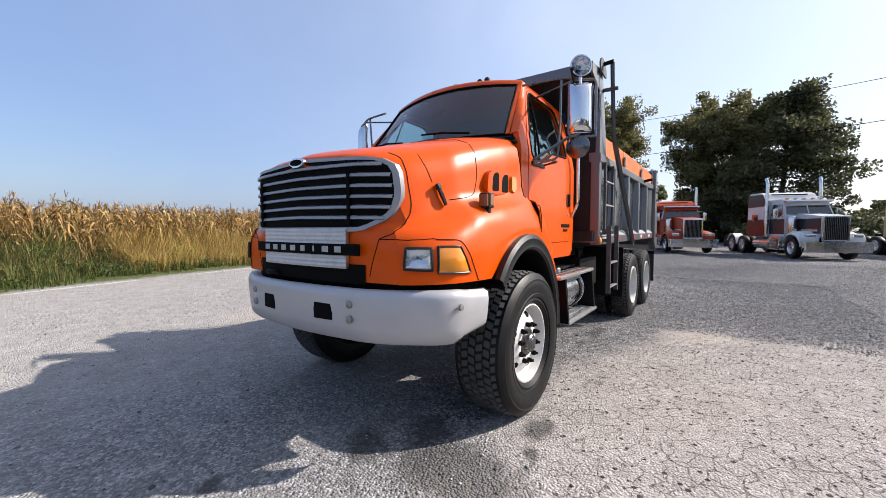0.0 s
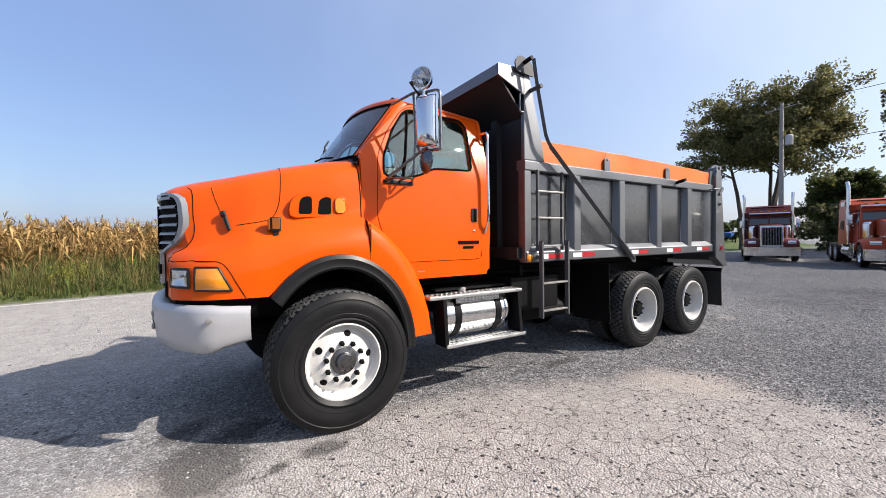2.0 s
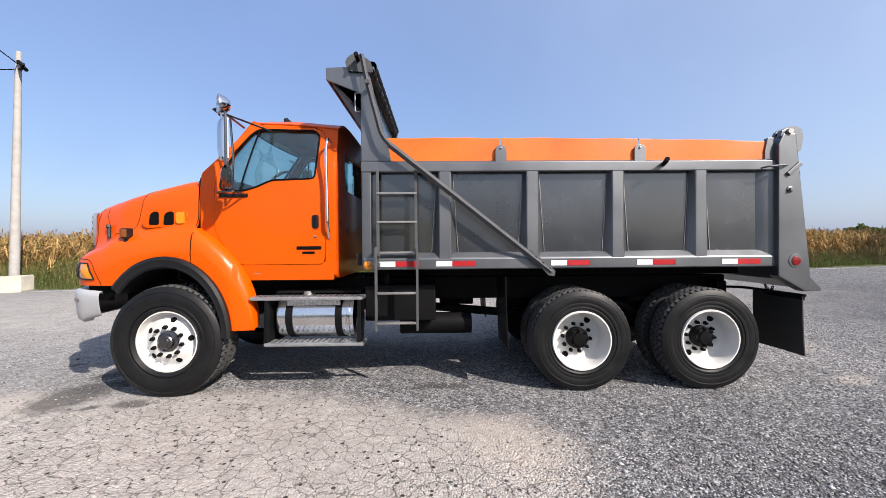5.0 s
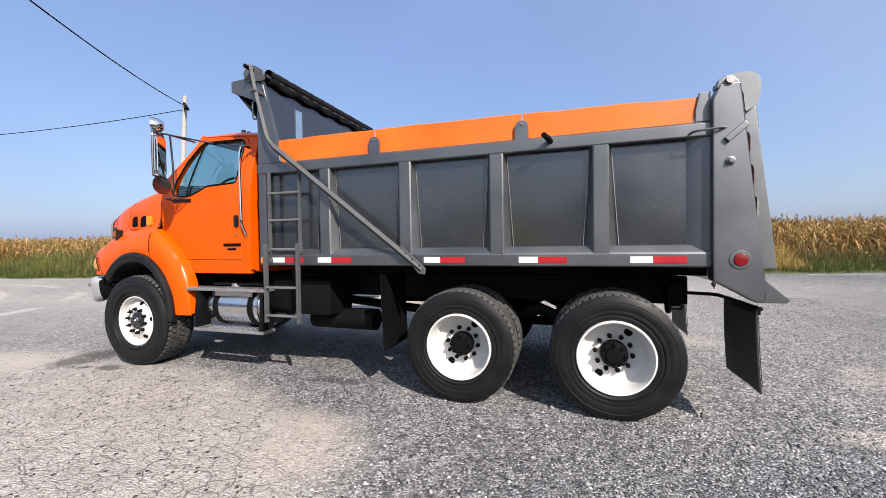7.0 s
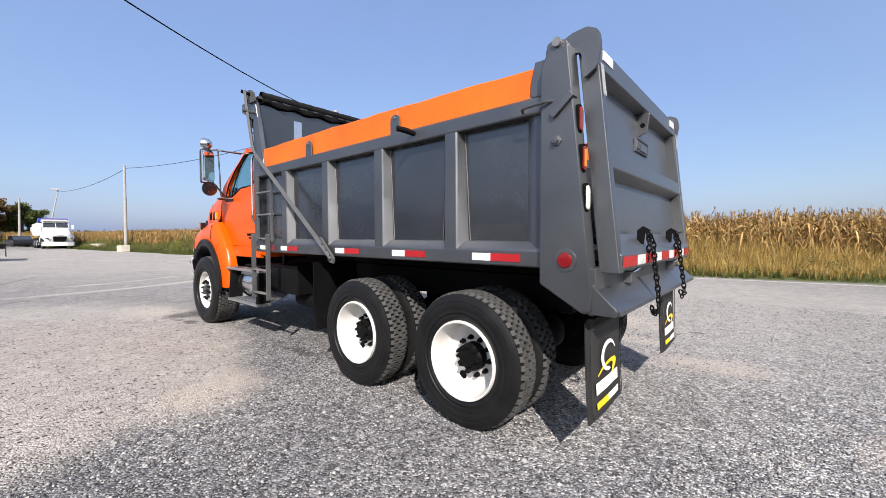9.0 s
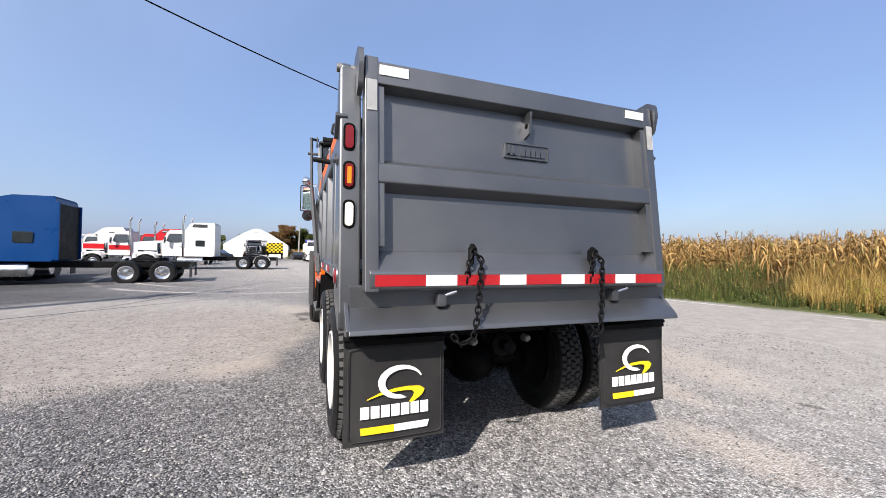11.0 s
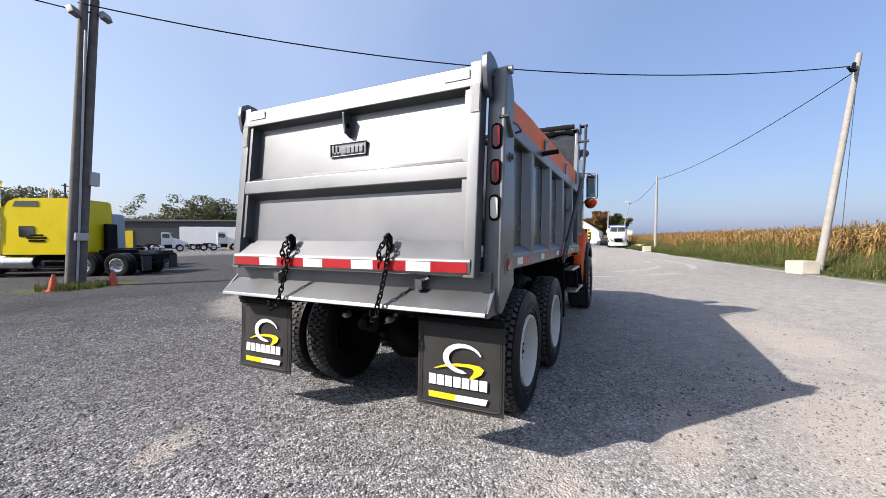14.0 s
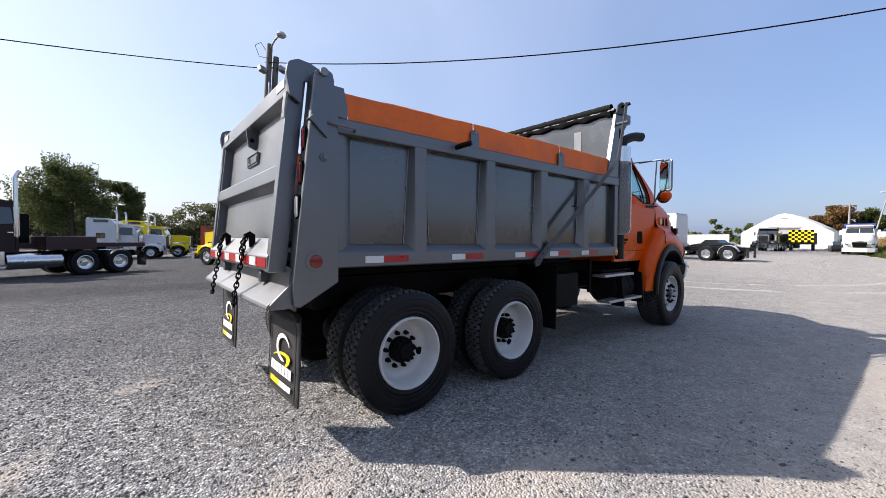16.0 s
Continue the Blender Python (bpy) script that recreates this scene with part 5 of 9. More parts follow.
for x in (4.185, 5.505):
    part("differential", lathe(bmesh.new(), [(0.05, -0.34), (0.12, -0.26), (0.2, -0.12), (0.235, 0), (0.2, 0.12), (0.1, 0.24), (0.0, 0.27)], (x, 0.02, 0.53), "x", 20), black_paint, truck, "black axle housing")
part("drive_shaft", rod((1.7, 0, 0.78), (3.95, 0, 0.58), 0.055), black_paint, truck)
part("drive_shaft", rod((4.4, 0, 0.56), (5.2, 0, 0.55), 0.05), black_paint, truck)
part("engine", box((-0.85, -0.36, 0.70), (0.9, 0.36, 1.5), 0.08), seam, truck, "dark engine block under the hood")
part("gearbox", box((0.9, -0.28, 0.66), (1.75, 0.28, 1.12), 0.08), black_paint, truck)
for x in (-0.6, 2.1, 3.0, 3.7, 4.85, 6.15):
    part("crossmember", box((x - 0.05, -0.42, 0.9), (x + 0.05, 0.42, 1.1), 0.01), black_paint, truck)
part("tail_frame", box((6.0, -0.62, 0.86), (6.12, 0.62, 1.06), 0.02), black_paint, truck, "black rear crossmember")
part("flap_bar", sweep(bmesh.new(), bend([(5.95, -0.46, 0.98), (6.42, -0.50, 0.965), (6.47, -1.22, 0.955)], 0.08), 0.016, 8), black_paint, truck)
part("flap_bar", sweep(bmesh.new(), bend([(5.95, 0.46, 0.98), (6.42, 0.50, 0.965), (6.47, 1.27, 0.955)], 0.08), 0.016, 8), black_paint, truck)
for y in (-0.25, 0.2):
    part("air_hose_end", lathe(bmesh.new(), [(0.03, 0), (0.03, 0.05), (0.02, 0.07), (0, 0.07)], (6.12, y, 0.82), "x", 12), bare_steel, truck)
for y in (-0.40, 0.40):
    part("frame_lamp", box((6.11, y - 0.09, 0.90), (6.14, y + 0.09, 0.99), 0.01), red_lens, truck, "red lamp on the tail frame")
part("pintle", lathe(bmesh.new(), [(0.09, 0), (0.09, 0.03), (0.05, 0.05), (0.05, 0.14), (0, 0.16)], (6.12, 0.0, 0.78), "x", 14), black_paint, truck, "black tow hitch")
part("hoist", rod((2.25, 0, 1.0), (2.5, 0, 1.28), 0.11, 16), black_paint, truck)

# fuel tank and steps
for s in (-1, 1):
    y = s * 0.86
    x0, x1 = (1.03, 1.86) if s < 0 else (1.15, 1.75)
    tank = part("fuel_tank", lathe(bmesh.new(), [(0.0, x0 - 0.01), (0.18, x0 - 0.005), (0.225, x0 + 0.02), (0.23, x0 + 0.05), (0.23, x1 - 0.05), (0.225, x1 - 0.02), (0.18, x1 + 0.005), (0.0, x1 + 0.01)], (0, y, 0.755), "x", 40), alloy if s < 0 else black_paint, truck, "polished cylindrical fuel tank" if s < 0 else "black cylindrical air tank")
    for x in (x0 + 0.15, x1 - 0.17):
        part("tank_strap", lathe(bmesh.new(), [(0.232, x - 0.035), (0.238, x - 0.035), (0.238, x + 0.035), (0.232, x + 0.035)], (0, y, 0.755), "x", 40), black_paint, tank)
    if s < 0:
        strip = part("tread_strip", box((1.16, -1.075, 0.885), (1.71, -1.060, 0.945), 0.003), tread_plate, tank, "aluminium tread strip")
        for k in range(13):
            for z in (0.900, 0.928):
                part("tread_stud", box((1.175 + k * 0.041, -1.079, z - 0.006), (1.195 + k * 0.041, -1.075, z + 0.006)), alloy, strip)
        part("tank_band", lathe(bmesh.new(), [(0.232, 1.775), (0.242, 1.78), (0.242, 1.80), (0.232, 1.805)], (0, y, 0.755), "x", 40), chrome, tank, "chrome end band")
        part("filler_cap", lathe(bmesh.new(), [(0.05, 0), (0.05, 0.035), (0.04, 0.045), (0, 0.045)], (1.33, y - 0.06, 0.975), "z", 16), bare_steel, tank)
    for (a, b, y0, z) in (((0.81, 1.96, 1.16, 0.985), (0.97, 1.97, 1.2, 0.525)) if s < 0 else ((1.34, 2.2, 1.16, 0.985), (1.15, 2.15, 1.2, 0.62))):
        ya, yb = sorted((s * y0, s * (y0 - 0.20)))
        step = part("step", box((a, ya, z - 0.035), (b, yb, z), 0.008), tread_plate, truck, "aluminium tread-plate step")
        for k in range(int((b - a) / 0.055)):
            for q in (0.3, 0.7):
                part("tread_stud", box((a + 0.03 + k * 0.055, ya + (yb - ya) * q - 0.03, z), (a + 0.045 + k * 0.055, ya + (yb - ya) * q + 0.03, z + 0.005)), alloy, step)
    for x in ((0.98, 1.92) if s < 0 else (1.05, 1.7)):
        part("step_bracket", plate([(s * 0.5, 1.0), (s * 1.15, 0.98), (s * 1.19, 0.5), (s * 1.0, 0.5), (s * 0.95, 0.9)], "x", x - 0.02, x + 0.02, 0.004), black_paint, truck)
    part("deck_plate", box((1.0, min(s * 0.95, s * 0.5), 1.0), (1.9, max(s * 0.95, s * 0.5), 1.02)), black_paint, truck)
part("tool_box", box((2.75, 0.62, 0.62), (3.25, 1.08, 1.05), 0.02), black_paint, truck, "black steel tool box")
part("battery_box", box((1.95, -1.0, 0.70), (2.7, -0.55, 1.08), 0.02), black_paint, truck)
part("air_tank", rod((2.3, -0.7, 0.62), (3.1, -0.7, 0.62), 0.12, 20), black_paint, truck)

# exhaust stack behind the cab's far side
ex = part("exhaust_pipe", sweep(bmesh.new(), bend([(1.74, 1.12, 1.20), (1.74, 1.12, 2.76), (1.72, 1.14, 2.92), (1.55, 1.20, 3.0), (1.38, 1.25, 3.01)], 0.16, 6), 0.065, 16), plastic, truck, "vertical exhaust stack with a curved tip")
part("muffler", rod((1.74, 1.12, 1.55), (1.74, 1.12, 2.72), 0.115, 24), bare_steel, ex)
part("heat_collar", rod((1.74, 1.12, 2.60), (1.74, 1.12, 2.82), 0.135, 24), alloy, ex)
bm = bmesh.new()
for j in range(26):
    for k in range(14):
        a = radians(-20 + k * 220 / 13 + (8 if j % 2 else 0))
        c = Vector((1.74 + 0.142 * math.cos(a), 1.12 + 0.142 * math.sin(a), 1.60 + j * 0.038))
        n = Vector((math.cos(a), math.sin(a), 0))
        t_ = Vector((-n.y, n.x, 0))
        for u, w in ((t_ * 0.017 + Vector((0, 0, 0.018)), 0), (t_ * -0.017 + Vector((0, 0, 0.018)), 0)):
            p, q = c - u, c + u
            o = u.cross(n).normalized() * 0.004
            bm.faces.new([bm.verts.new(x) for x in (p - o, q - o, q + o, p + o)])
part("heat_guard", bm, arm_metal, ex, "perforated steel heat guard")
part("heat_guard_edge", sweep(bmesh.new(), bend([(1.62, 1.20, 2.66), (1.58, 1.20, 2.6), (1.58, 1.20, 1.7), (1.62, 1.20, 1.58)], 0.04), 0.012, 8), chrome, ex)

# ---- the tipping body ----
body = part("dump_body", box((1.98, -1.13, 1.28), (6.30, 1.13, 1.36), 0.01), steel_grey, truck, "dark grey painted steel tipping body")
POSTS = (2.80, 3.685, 4.555, 5.405)
for s in (-1, 1):
    Y = lambda y, s=s: s * y
    part("side_wall", box((1.98, min(Y(1.10), Y(1.135)), 1.30), (6.22, max(Y(1.10), Y(1.135)), 2.34), 0.006), panel_grey, body, "smooth dark grey side wall")
    part("bottom_rail", plate([(Y(1.13), 1.43), (Y(1.155), 1.425), (Y(1.205), 1.375), (Y(1.215), 1.36), (Y(1.215), 1.265), (Y(1.205), 1.255), (Y(1.10), 1.255), (Y(1.10), 1.43)], "x", 1.98, 6.17, 0.004), steel_grey, body, "grey lower side rail")
    part("top_rail", plate([(Y(1.08), 2.245), (Y(1.205), 2.235), (Y(1.215), 2.245), (Y(1.215), 2.335), (Y(1.195), 2.352), (Y(1.08), 2.352)], "x", 1.965, 6.19, 0.004), steel_grey, body, "grey top side rail")
    for x in POSTS:
        rows = []
        for z, w, f in ((1.36, 0.135, 0.055), (1.42, 0.118, 0.053), (1.8, 0.100, 0.052), (2.24, 0.082, 0.05)):
            rows.append([(x - w, Y(1.134), z), (x - f - 0.012, Y(1.205), z), (x - f, Y(1.213), z), (x + f, Y(1.213), z), (x + f + 0.012, Y(1.205), z), (x + w, Y(1.134), z)])
        part("side_post", sheet(rows), steel_grey, body, "grey folded side post", 30)
        for d in (-1, 1):
            part("weld", sweep(bmesh.new(), [(x + d * 0.136, Y(1.140), 1.43), (x + d * 0.085, Y(1.138), 2.235)], 0.004, 5), bare_steel, body)
    rows = [[(6.02, Y(1.134), z), (6.10, Y(1.19), z), (6.20, Y(1.20), z)] for z in (1.36, 2.24)]
    part("end_post", sheet(rows, 0.006), steel_grey, body)
    part("front_post", plate([(1.965, 1.27), (2.06, 1.27), (2.06, 2.25), (1.965, 2.25)], "y", min(Y(1.10), Y(1.205)), max(Y(1.10), Y(1.205)), 0.01), steel_grey, body)
    # wooden boards above the rail, held by tabs
    for a, b in ((2.22, 3.37), (3.37, 4.78), (4.78, 6.06)):
        n = 10
        rows = []
        for k in range(n + 1):
            x = a + 0.006 + (b - a - 0.012) * k / n
            zt = 2.592 - 0.012 * x / 6 - 0.035 * (max(0, x - 3) / 3) ** 2 + 0.003 * math.sin(x * 7.1) + 0.002 * math.sin(x * 17)
            xt = x + (0.05 if k == n and b > 6 else 0.0)
            rows.append([(x, Y(1.145), 2.34), (x, Y(1.185 + 0.003 * math.sin(x * 9)), 2.345), (xt, Y(1.185 + 0.004 * math.sin(x * 5)), zt - 0.01), (xt, Y(1.175), zt), (xt, Y(1.145), zt)])
        part("side_board", sheet(rows, 0.004), board_orange, body, "weathered orange wooden side board")
    for x in (3.37, 4.78):
        tab = part("board_tab", plate([(x - 0.058, 2.30), (x + 0.058, 2.30), (x + 0.055, 2.45)] + [(x + 0.055 * math.cos(a), 2.46 + 0.045 * math.sin(a)) for a in [math.pi * k / 8 for k in range(9)]] + [(x - 0.055, 2.45)], "y", min(Y(1.195), Y(1.212)), max(Y(1.195), Y(1.212)), 0.003), steel_grey, body, "grey tab holding the boards")
        part("bolt", lathe(bmesh.new(), [(0.011, 0), (0.011, 0.01), (0, 0.012)], (x, Y(1.212), 2.475), "y", 8, s), bare_steel, tab)
    part("tarp_peg", sweep(bmesh.new(), [(5.02, Y(1.2), 2.30), (5.0, Y(1.28), 2.315), (4.97, Y(1.36), 2.325)], [0.022, 0.024, 0.022], 10), black_paint, body, "black steel tarp peg")
    # reflective tape
    for k, (x, on) in enumerate(((2.30, s < 0), (2.87 if s < 0 else 2.75, True), (4.03, True), (4.903, True), (5.775, True), (3.42, s > 0))):
        if not on:
            continue
        y = (Y(1.2155), Y(1.219))
        w0, w1 = (x - 0.16, x) if s < 0 else (x, x + 0.16)
        r0, r1 = (x, x + 0.235) if s < 0 else (x - 0.235, x)
        part("white_tape", box((w0, min(y), 1.287), (w1, max(y), 1.34)), white_tape, body, "white reflective strip")
        part("red_tape", box((r0, min(y), 1.287), (r1, max(y), 1.34)), red_tape, body, "red reflective strip")
    part("clearance_lamp", lathe(bmesh.new(), [(0.045, 0), (0.045, 0.012), (0.03, 0.024), (0, 0.028)], (2.025, Y(1.205), 1.305), "y", 16, s), amber_lens, body, "round amber clearance lamp")
    # headboard wing
    part("head_wing", plate([(1.965, 2.345), (2.27, 2.345), (2.245, 2.46), (2.10, 3.02), (2.05, 3.24), (1.965, 3.26)], "y", min(Y(1.15), Y(1.205)), max(Y(1.15), Y(1.205)), 0.012), steel_grey, body, "grey sloping wing of the headboard")
    part("canopy_cheek", plate([(1.62, 3.165), (1.62, 3.285), (2.05, 3.30), (2.05, 3.05), (1.98, 3.02)], "y", min(Y(1.17), Y(1.2)), max(Y(1.17), Y(1.2)), 0.006), steel_grey, body)
    part("wing_handle", sweep(bmesh.new(), bend([(1.965, Y(1.2), 3.03), (1.91, Y(1.2), 3.03), (1.91, Y(1.2), 2.84), (1.965, Y(1.2), 2.84)], 0.03), 0.010, 8), steel_grey, body, "grey grab loop")
    part("rail_handle", sweep(bmesh.new(), bend([(2.95, Y(1.14), 1.9), (2.95, Y(1.18), 1.9), (2.65, Y(1.18), 1.92)], 0.03), 0.01, 8), steel_grey, body) if s > 0 else None
    # tarp arm and roller bracket
    arm = part("tarp_arm", sweep(bmesh.new(), bend([(2.0, Y(1.315), 3.36), (2.045, Y(1.312), 3.12), (2.19, Y(1.305), 2.56), (2.33, Y(1.30), 2.43)], 0.12, 4), 0.023, 4), arm_grey, truck, "bent grey steel tarp arm", 20)
    part("lower_arm", sweep(bmesh.new(), [(2.26, Y(1.303), 2.49), (3.86, Y(1.25), 1.225)], 0.031, 4), arm_grey, arm, "", 20)
    part("arm_tip", plate([(3.62, 1.43), (3.66, 1.45), (3.90, 1.235), (3.89, 1.18), (3.83, 1.19)], "y", min(Y(1.235), Y(1.262)), max(Y(1.235), Y(1.262)), 0.004), arm_grey, arm)
    for k in range(3):
        part("hole_bolt", lathe(bmesh.new(), [(0.012, 0), (0.012, 0.006), (0, 0.008)], (3.70 + 0.07 * k, Y(1.262), 1.372 - 0.058 * k), "y", 8, s), seam, arm)
    part("arm_pivot", rod((2.055, Y(1.19), 3.08), (2.055, Y(1.37), 3.08), 0.022), arm_grey, arm)
    part("roller_bracket", plate(soften([(1.84, 3.24), (1.82, 3.34), (1.88, 3.405), (1.97, 3.40), (2.07, 3.34), (2.10, 3.22)], 0.03), "y", min(Y(1.215), Y(1.232)), max(Y(1.215), Y(1.232))), arm_grey, body, "dull grey tarp roller bracket", 20)
    part("roller_shaft", rod((1.95, Y(1.20), 3.34), (1.95, Y(1.34), 3.355), 0.022), black_paint, body)
    # tail corner post
    P = [(6.165, 1.16), (6.165, 2.49), (6.215, 2.60), (6.345, 2.60), (6.49, 1.11), (6.49, 1.02), (6.44, 1.0)]
    part("corner_post", plate(P, "y", min(Y(1.13), Y(1.255)), max(Y(1.13), Y(1.255)), 0.014), steel_grey, body, "wide grey tail corner post with a sloped edge")
    part("post_wing", plate([(6.07, 2.35), (6.17, 2.35), (6.17, 2.57), (6.10, 2.57), (6.07, 2.44)], "y", min(Y(1.15), Y(1.2)), max(Y(1.15), Y(1.2)), 0.006), steel_grey, body)
    part("post_cheek", plate([(6.40, 1.24), (6.49, 1.17), (6.63, 1.035), (6.62, 1.0), (6.44, 1.0)], "y", min(Y(1.2), Y(1.225)), max(Y(1.2), Y(1.225)), 0.004), steel_grey, body)
    ear = [(6.20, 2.58), (6.20, 2.62), (6.245, 2.655), (6.33, 2.69), (6.42, 2.70), (6.485, 2.665), (6.50, 2.58), (6.475, 2.45), (6.40, 2.40), (6.385, 2.56)]
    part("hinge_ear", plate(soften(ear, 0.02, 3), "y", min(Y(1.135), Y(1.165)), max(Y(1.135), Y(1.165))), steel_grey, body, "rounded tailgate hinge plate", 20)
    part("hinge_link", plate([(6.19, 2.57), (6.205, 2.63), (6.26, 2.66), (6.33, 2.62), (6.34, 2.57)], "y", min(Y(1.19), Y(1.245)), max(Y(1.19), Y(1.245)), 0.008), steel_grey, body)
    part("hinge_pin", rod((6.275, Y(1.1), 2.618), (6.275, Y(1.272), 2.618), 0.028, 14), bare_steel, body)
    lamp = part("side_lamp", lathe(bmesh.new(), [(0.072, 0), (0.07, 0.006), (0.052, 0.008)], (6.335, Y(1.254), 1.315), "y", 24, s), steel_grey, body, "round red side lamp in a grey ring")
    part("lens", lathe(bmesh.new(), [(0.05, 0.004), (0.042, 0.016), (0, 0.022)], (6.335, Y(1.254), 1.315), "y", 20, s), red_lens, lamp)
    part("chain_pocket", bx(bmesh.new(), (-0.085, -0.02, -0.022), (0.085, 0.05, 0.022), 0.006, pose(6.31, Y(1.26) - (0.03 if s > 0 else 0), 2.24, 0, -42, 0)), steel_grey, body, "welded angle on the corner post")
    part("post_stud", lathe(bmesh.new(), [(0.034, 0), (0.034, 0.01), (0.02, 0.014), (0.02, 0.03), (0, 0.032)], (6.275, Y(1.254), 2.035), "y", 6, s), steel_grey, body)
    part("rail_loop", sweep(bmesh.new(), bend([(6.02, Y(1.2), 2.26), (6.05, Y(1.28), 2.265), (6.22, Y(1.28), 2.275), (6.25, Y(1.25), 2.28)], 0.03), 0.009, 6), steel_grey, body)
    for z, mat_, lab in ((2.155, red_lens, "red tail lamp"), (1.92, red_lens, "red tail lamp with an amber bar"), (1.687, clear_lens, "clear reversing lamp")):
        x = 6.345 + (2.60 - z) * 0.0973
        oval = soften([(Y(1.165), z - 0.085), (Y(1.235), z - 0.085), (Y(1.235), z + 0.085), (Y(1.165), z + 0.085)], 0.033)
        rim = part("lamp_rim", plate(oval, "x", x - 0.02, x + 0.012, 0.004), seam, body, "black oval lamp rim")
        inner = soften([(Y(1.176), z - 0.07), (Y(1.224), z - 0.07), (Y(1.224), z + 0.07), (Y(1.176), z + 0.07)], 0.022)
        part("tail_lamp", plate(inner, "x", x, x + 0.02, 0.006), mat_, rim, lab)
        if z == 1.92 and s < 0:
            part("amber_bar", plate([(Y(1.188), z - 0.05), (Y(1.212), z - 0.05), (Y(1.212), z + 0.05), (Y(1.188), z + 0.05)], "x", x + 0.018, x + 0.024), amber_lens, rim)

# headboard, canopy over the cab, tarp roll
part("headboard", box((1.985, -1.15, 1.30), (2.02, 1.15, 3.26), 0.006), head_dark, body, "tall dark headboard")
for y in (-0.75, -0.25, 0.25, 0.75):
    part("headboard_rib", plate([(1.93, y - 0.05), (1.99, y - 0.07), (1.99, y + 0.07), (1.93, y + 0.05)], "z", 1.32, 3.05), head_dark, body)
part("headboard_lining", box((2.021, -1.13, 1.36), (2.028, 1.13, 3.25)), panel_grey, body, "grey inner face of the headboard")
part("headboard_beam", box((1.90, -1.15, 1.30), (1.99, 1.15, 1.42), 0.01), head_dark, body)
part("canopy", plate([(1.62, 3.165), (1.62, 3.28), (1.64, 3.29), (2.10, 3.30), (2.10, 3.27), (1.66, 3.262), (1.645, 3.165)], "y", -1.19, 1.19, 0.004), steel_grey, body, "grey cab shield on the headboard")
part("canopy_slope", plate([(1.64, 3.18), (1.655, 3.19), (1.985, 2.84), (1.985, 2.80)], "y", -1.17, 1.17), head_dark, body)
for y in (-0.6, 0.0, 0.6):
    part("inner_strip", box((2.029, y - 0.06, 2.2), (2.034, y + 0.06, 3.1)), alloy if y == -0.6 else steel_grey, body) if y else None
rows = []
for k in range(61):
    y = -1.14 + 2.28 * k / 60
    r = 0.050 + 0.0022 * math.sin(k * 2.1) + 0.0015 * math.sin(k * 5.3)
    rows.append([(2.07 + r * math.cos(a), y, 3.325 + r * math.sin(a)) for a in [2 * math.pi * j / 14 for j in range(15)]])
part("tarp_roll", sheet(rows), tarp_black, truck, "rolled black mesh tarp on the headboard", 60)
rows = []
for k in range(41):
    y = -1.13 + 2.26 * k / 40
    sag = 0.006 * math.sin(k * 1.7) + 0.004 * math.sin(k * 3.9)
    rows.append([(2.10 + 0.01 * math.sin(k), y, 3.31), (2.10 + sag, y, 3.27), (2.085 + sag * 1.4, y, 3.235 + 0.015 * math.sin(k * 0.9)), (2.07, y, 3.22 + 0.015 * math.sin(k * 0.9))])
part("tarp_fold", sheet(rows, 0.004), tarp_black, truck, "hanging fold of black tarp", 60)

# ladder on the driver's side
ladder = part("ladder", box((2.115, -1.245, 1.38), (2.145, -1.215, 2.25), 0.004), arm_grey, truck, "grey steel ladder with a drop section")
part("ladder_rail", box((2.495, -1.245, 1.38), (2.525, -1.215, 2.25), 0.004), arm_grey, ladder)
for x in (2.105, 2.51):
    part("drop_rail", plate([(x, 0.66), (x + 0.022, 0.66), (x + 0.022, 1.47), (x + 0.011, 1.49), (x, 1.47)], "y", -1.315, -1.262, 0.003), arm_grey, ladder)
for z in (2.02, 1.735, 1.43):
    part("rung", box((2.12, -1.25, z - 0.010), (2.52, -1.20, z + 0.010), 0.004), bare_steel, ladder)
for z in (1.03, 0.735):
    part("rung", box((2.12, -1.31, z - 0.010), (2.53, -1.26, z + 0.010), 0.004), bare_steel, ladder)
for z in (1.42, 1.31):
    part("standoff", box((2.11, -1.27, z - 0.02), (2.15, -1.21, z + 0.02)), arm_grey, ladder)

# tailgate, leaning back towards its foot
def gx(z):
    return 6.46 + (2.60 - z) * 0.105


gate = part("tailgate", plate([(gx(2.60) - 0.11, 2.60), (gx(2.60) - 0.085, 2.60), (gx(1.30) - 0.085, 1.30), (gx(1.30) - 0.11, 1.30)], "y", -1.10, 1.10), steel_grey, truck, "closed grey steel tailgate with a raised rib")
def beam(name, z0, z1, slope0, slope1, proud=0.0):
    part(name, plate([(gx(z0) - 0.09, z0 - slope0), (gx(z0) + proud, z0), (gx(z1) + proud, z1), (gx(z1) - 0.09, z1 + slope1)], "y", -1.06, 1.06, 0.008), steel_grey, gate)
beam("top_beam", 2.475, 2.615, 0.03, 0.015)
beam("middle_rib", 1.875, 1.985, 0.06, 0.04)
part("bottom_beam", plate([(6.50, 1.235), (6.60, 1.25), (6.612, 1.265), (6.612, 1.345), (6.60, 1.36), (gx(1.46) - 0.085, 1.475), (gx(1.46) - 0.11, 1.475)], "y", -1.10, 1.10, 0.006), steel_grey, gate)
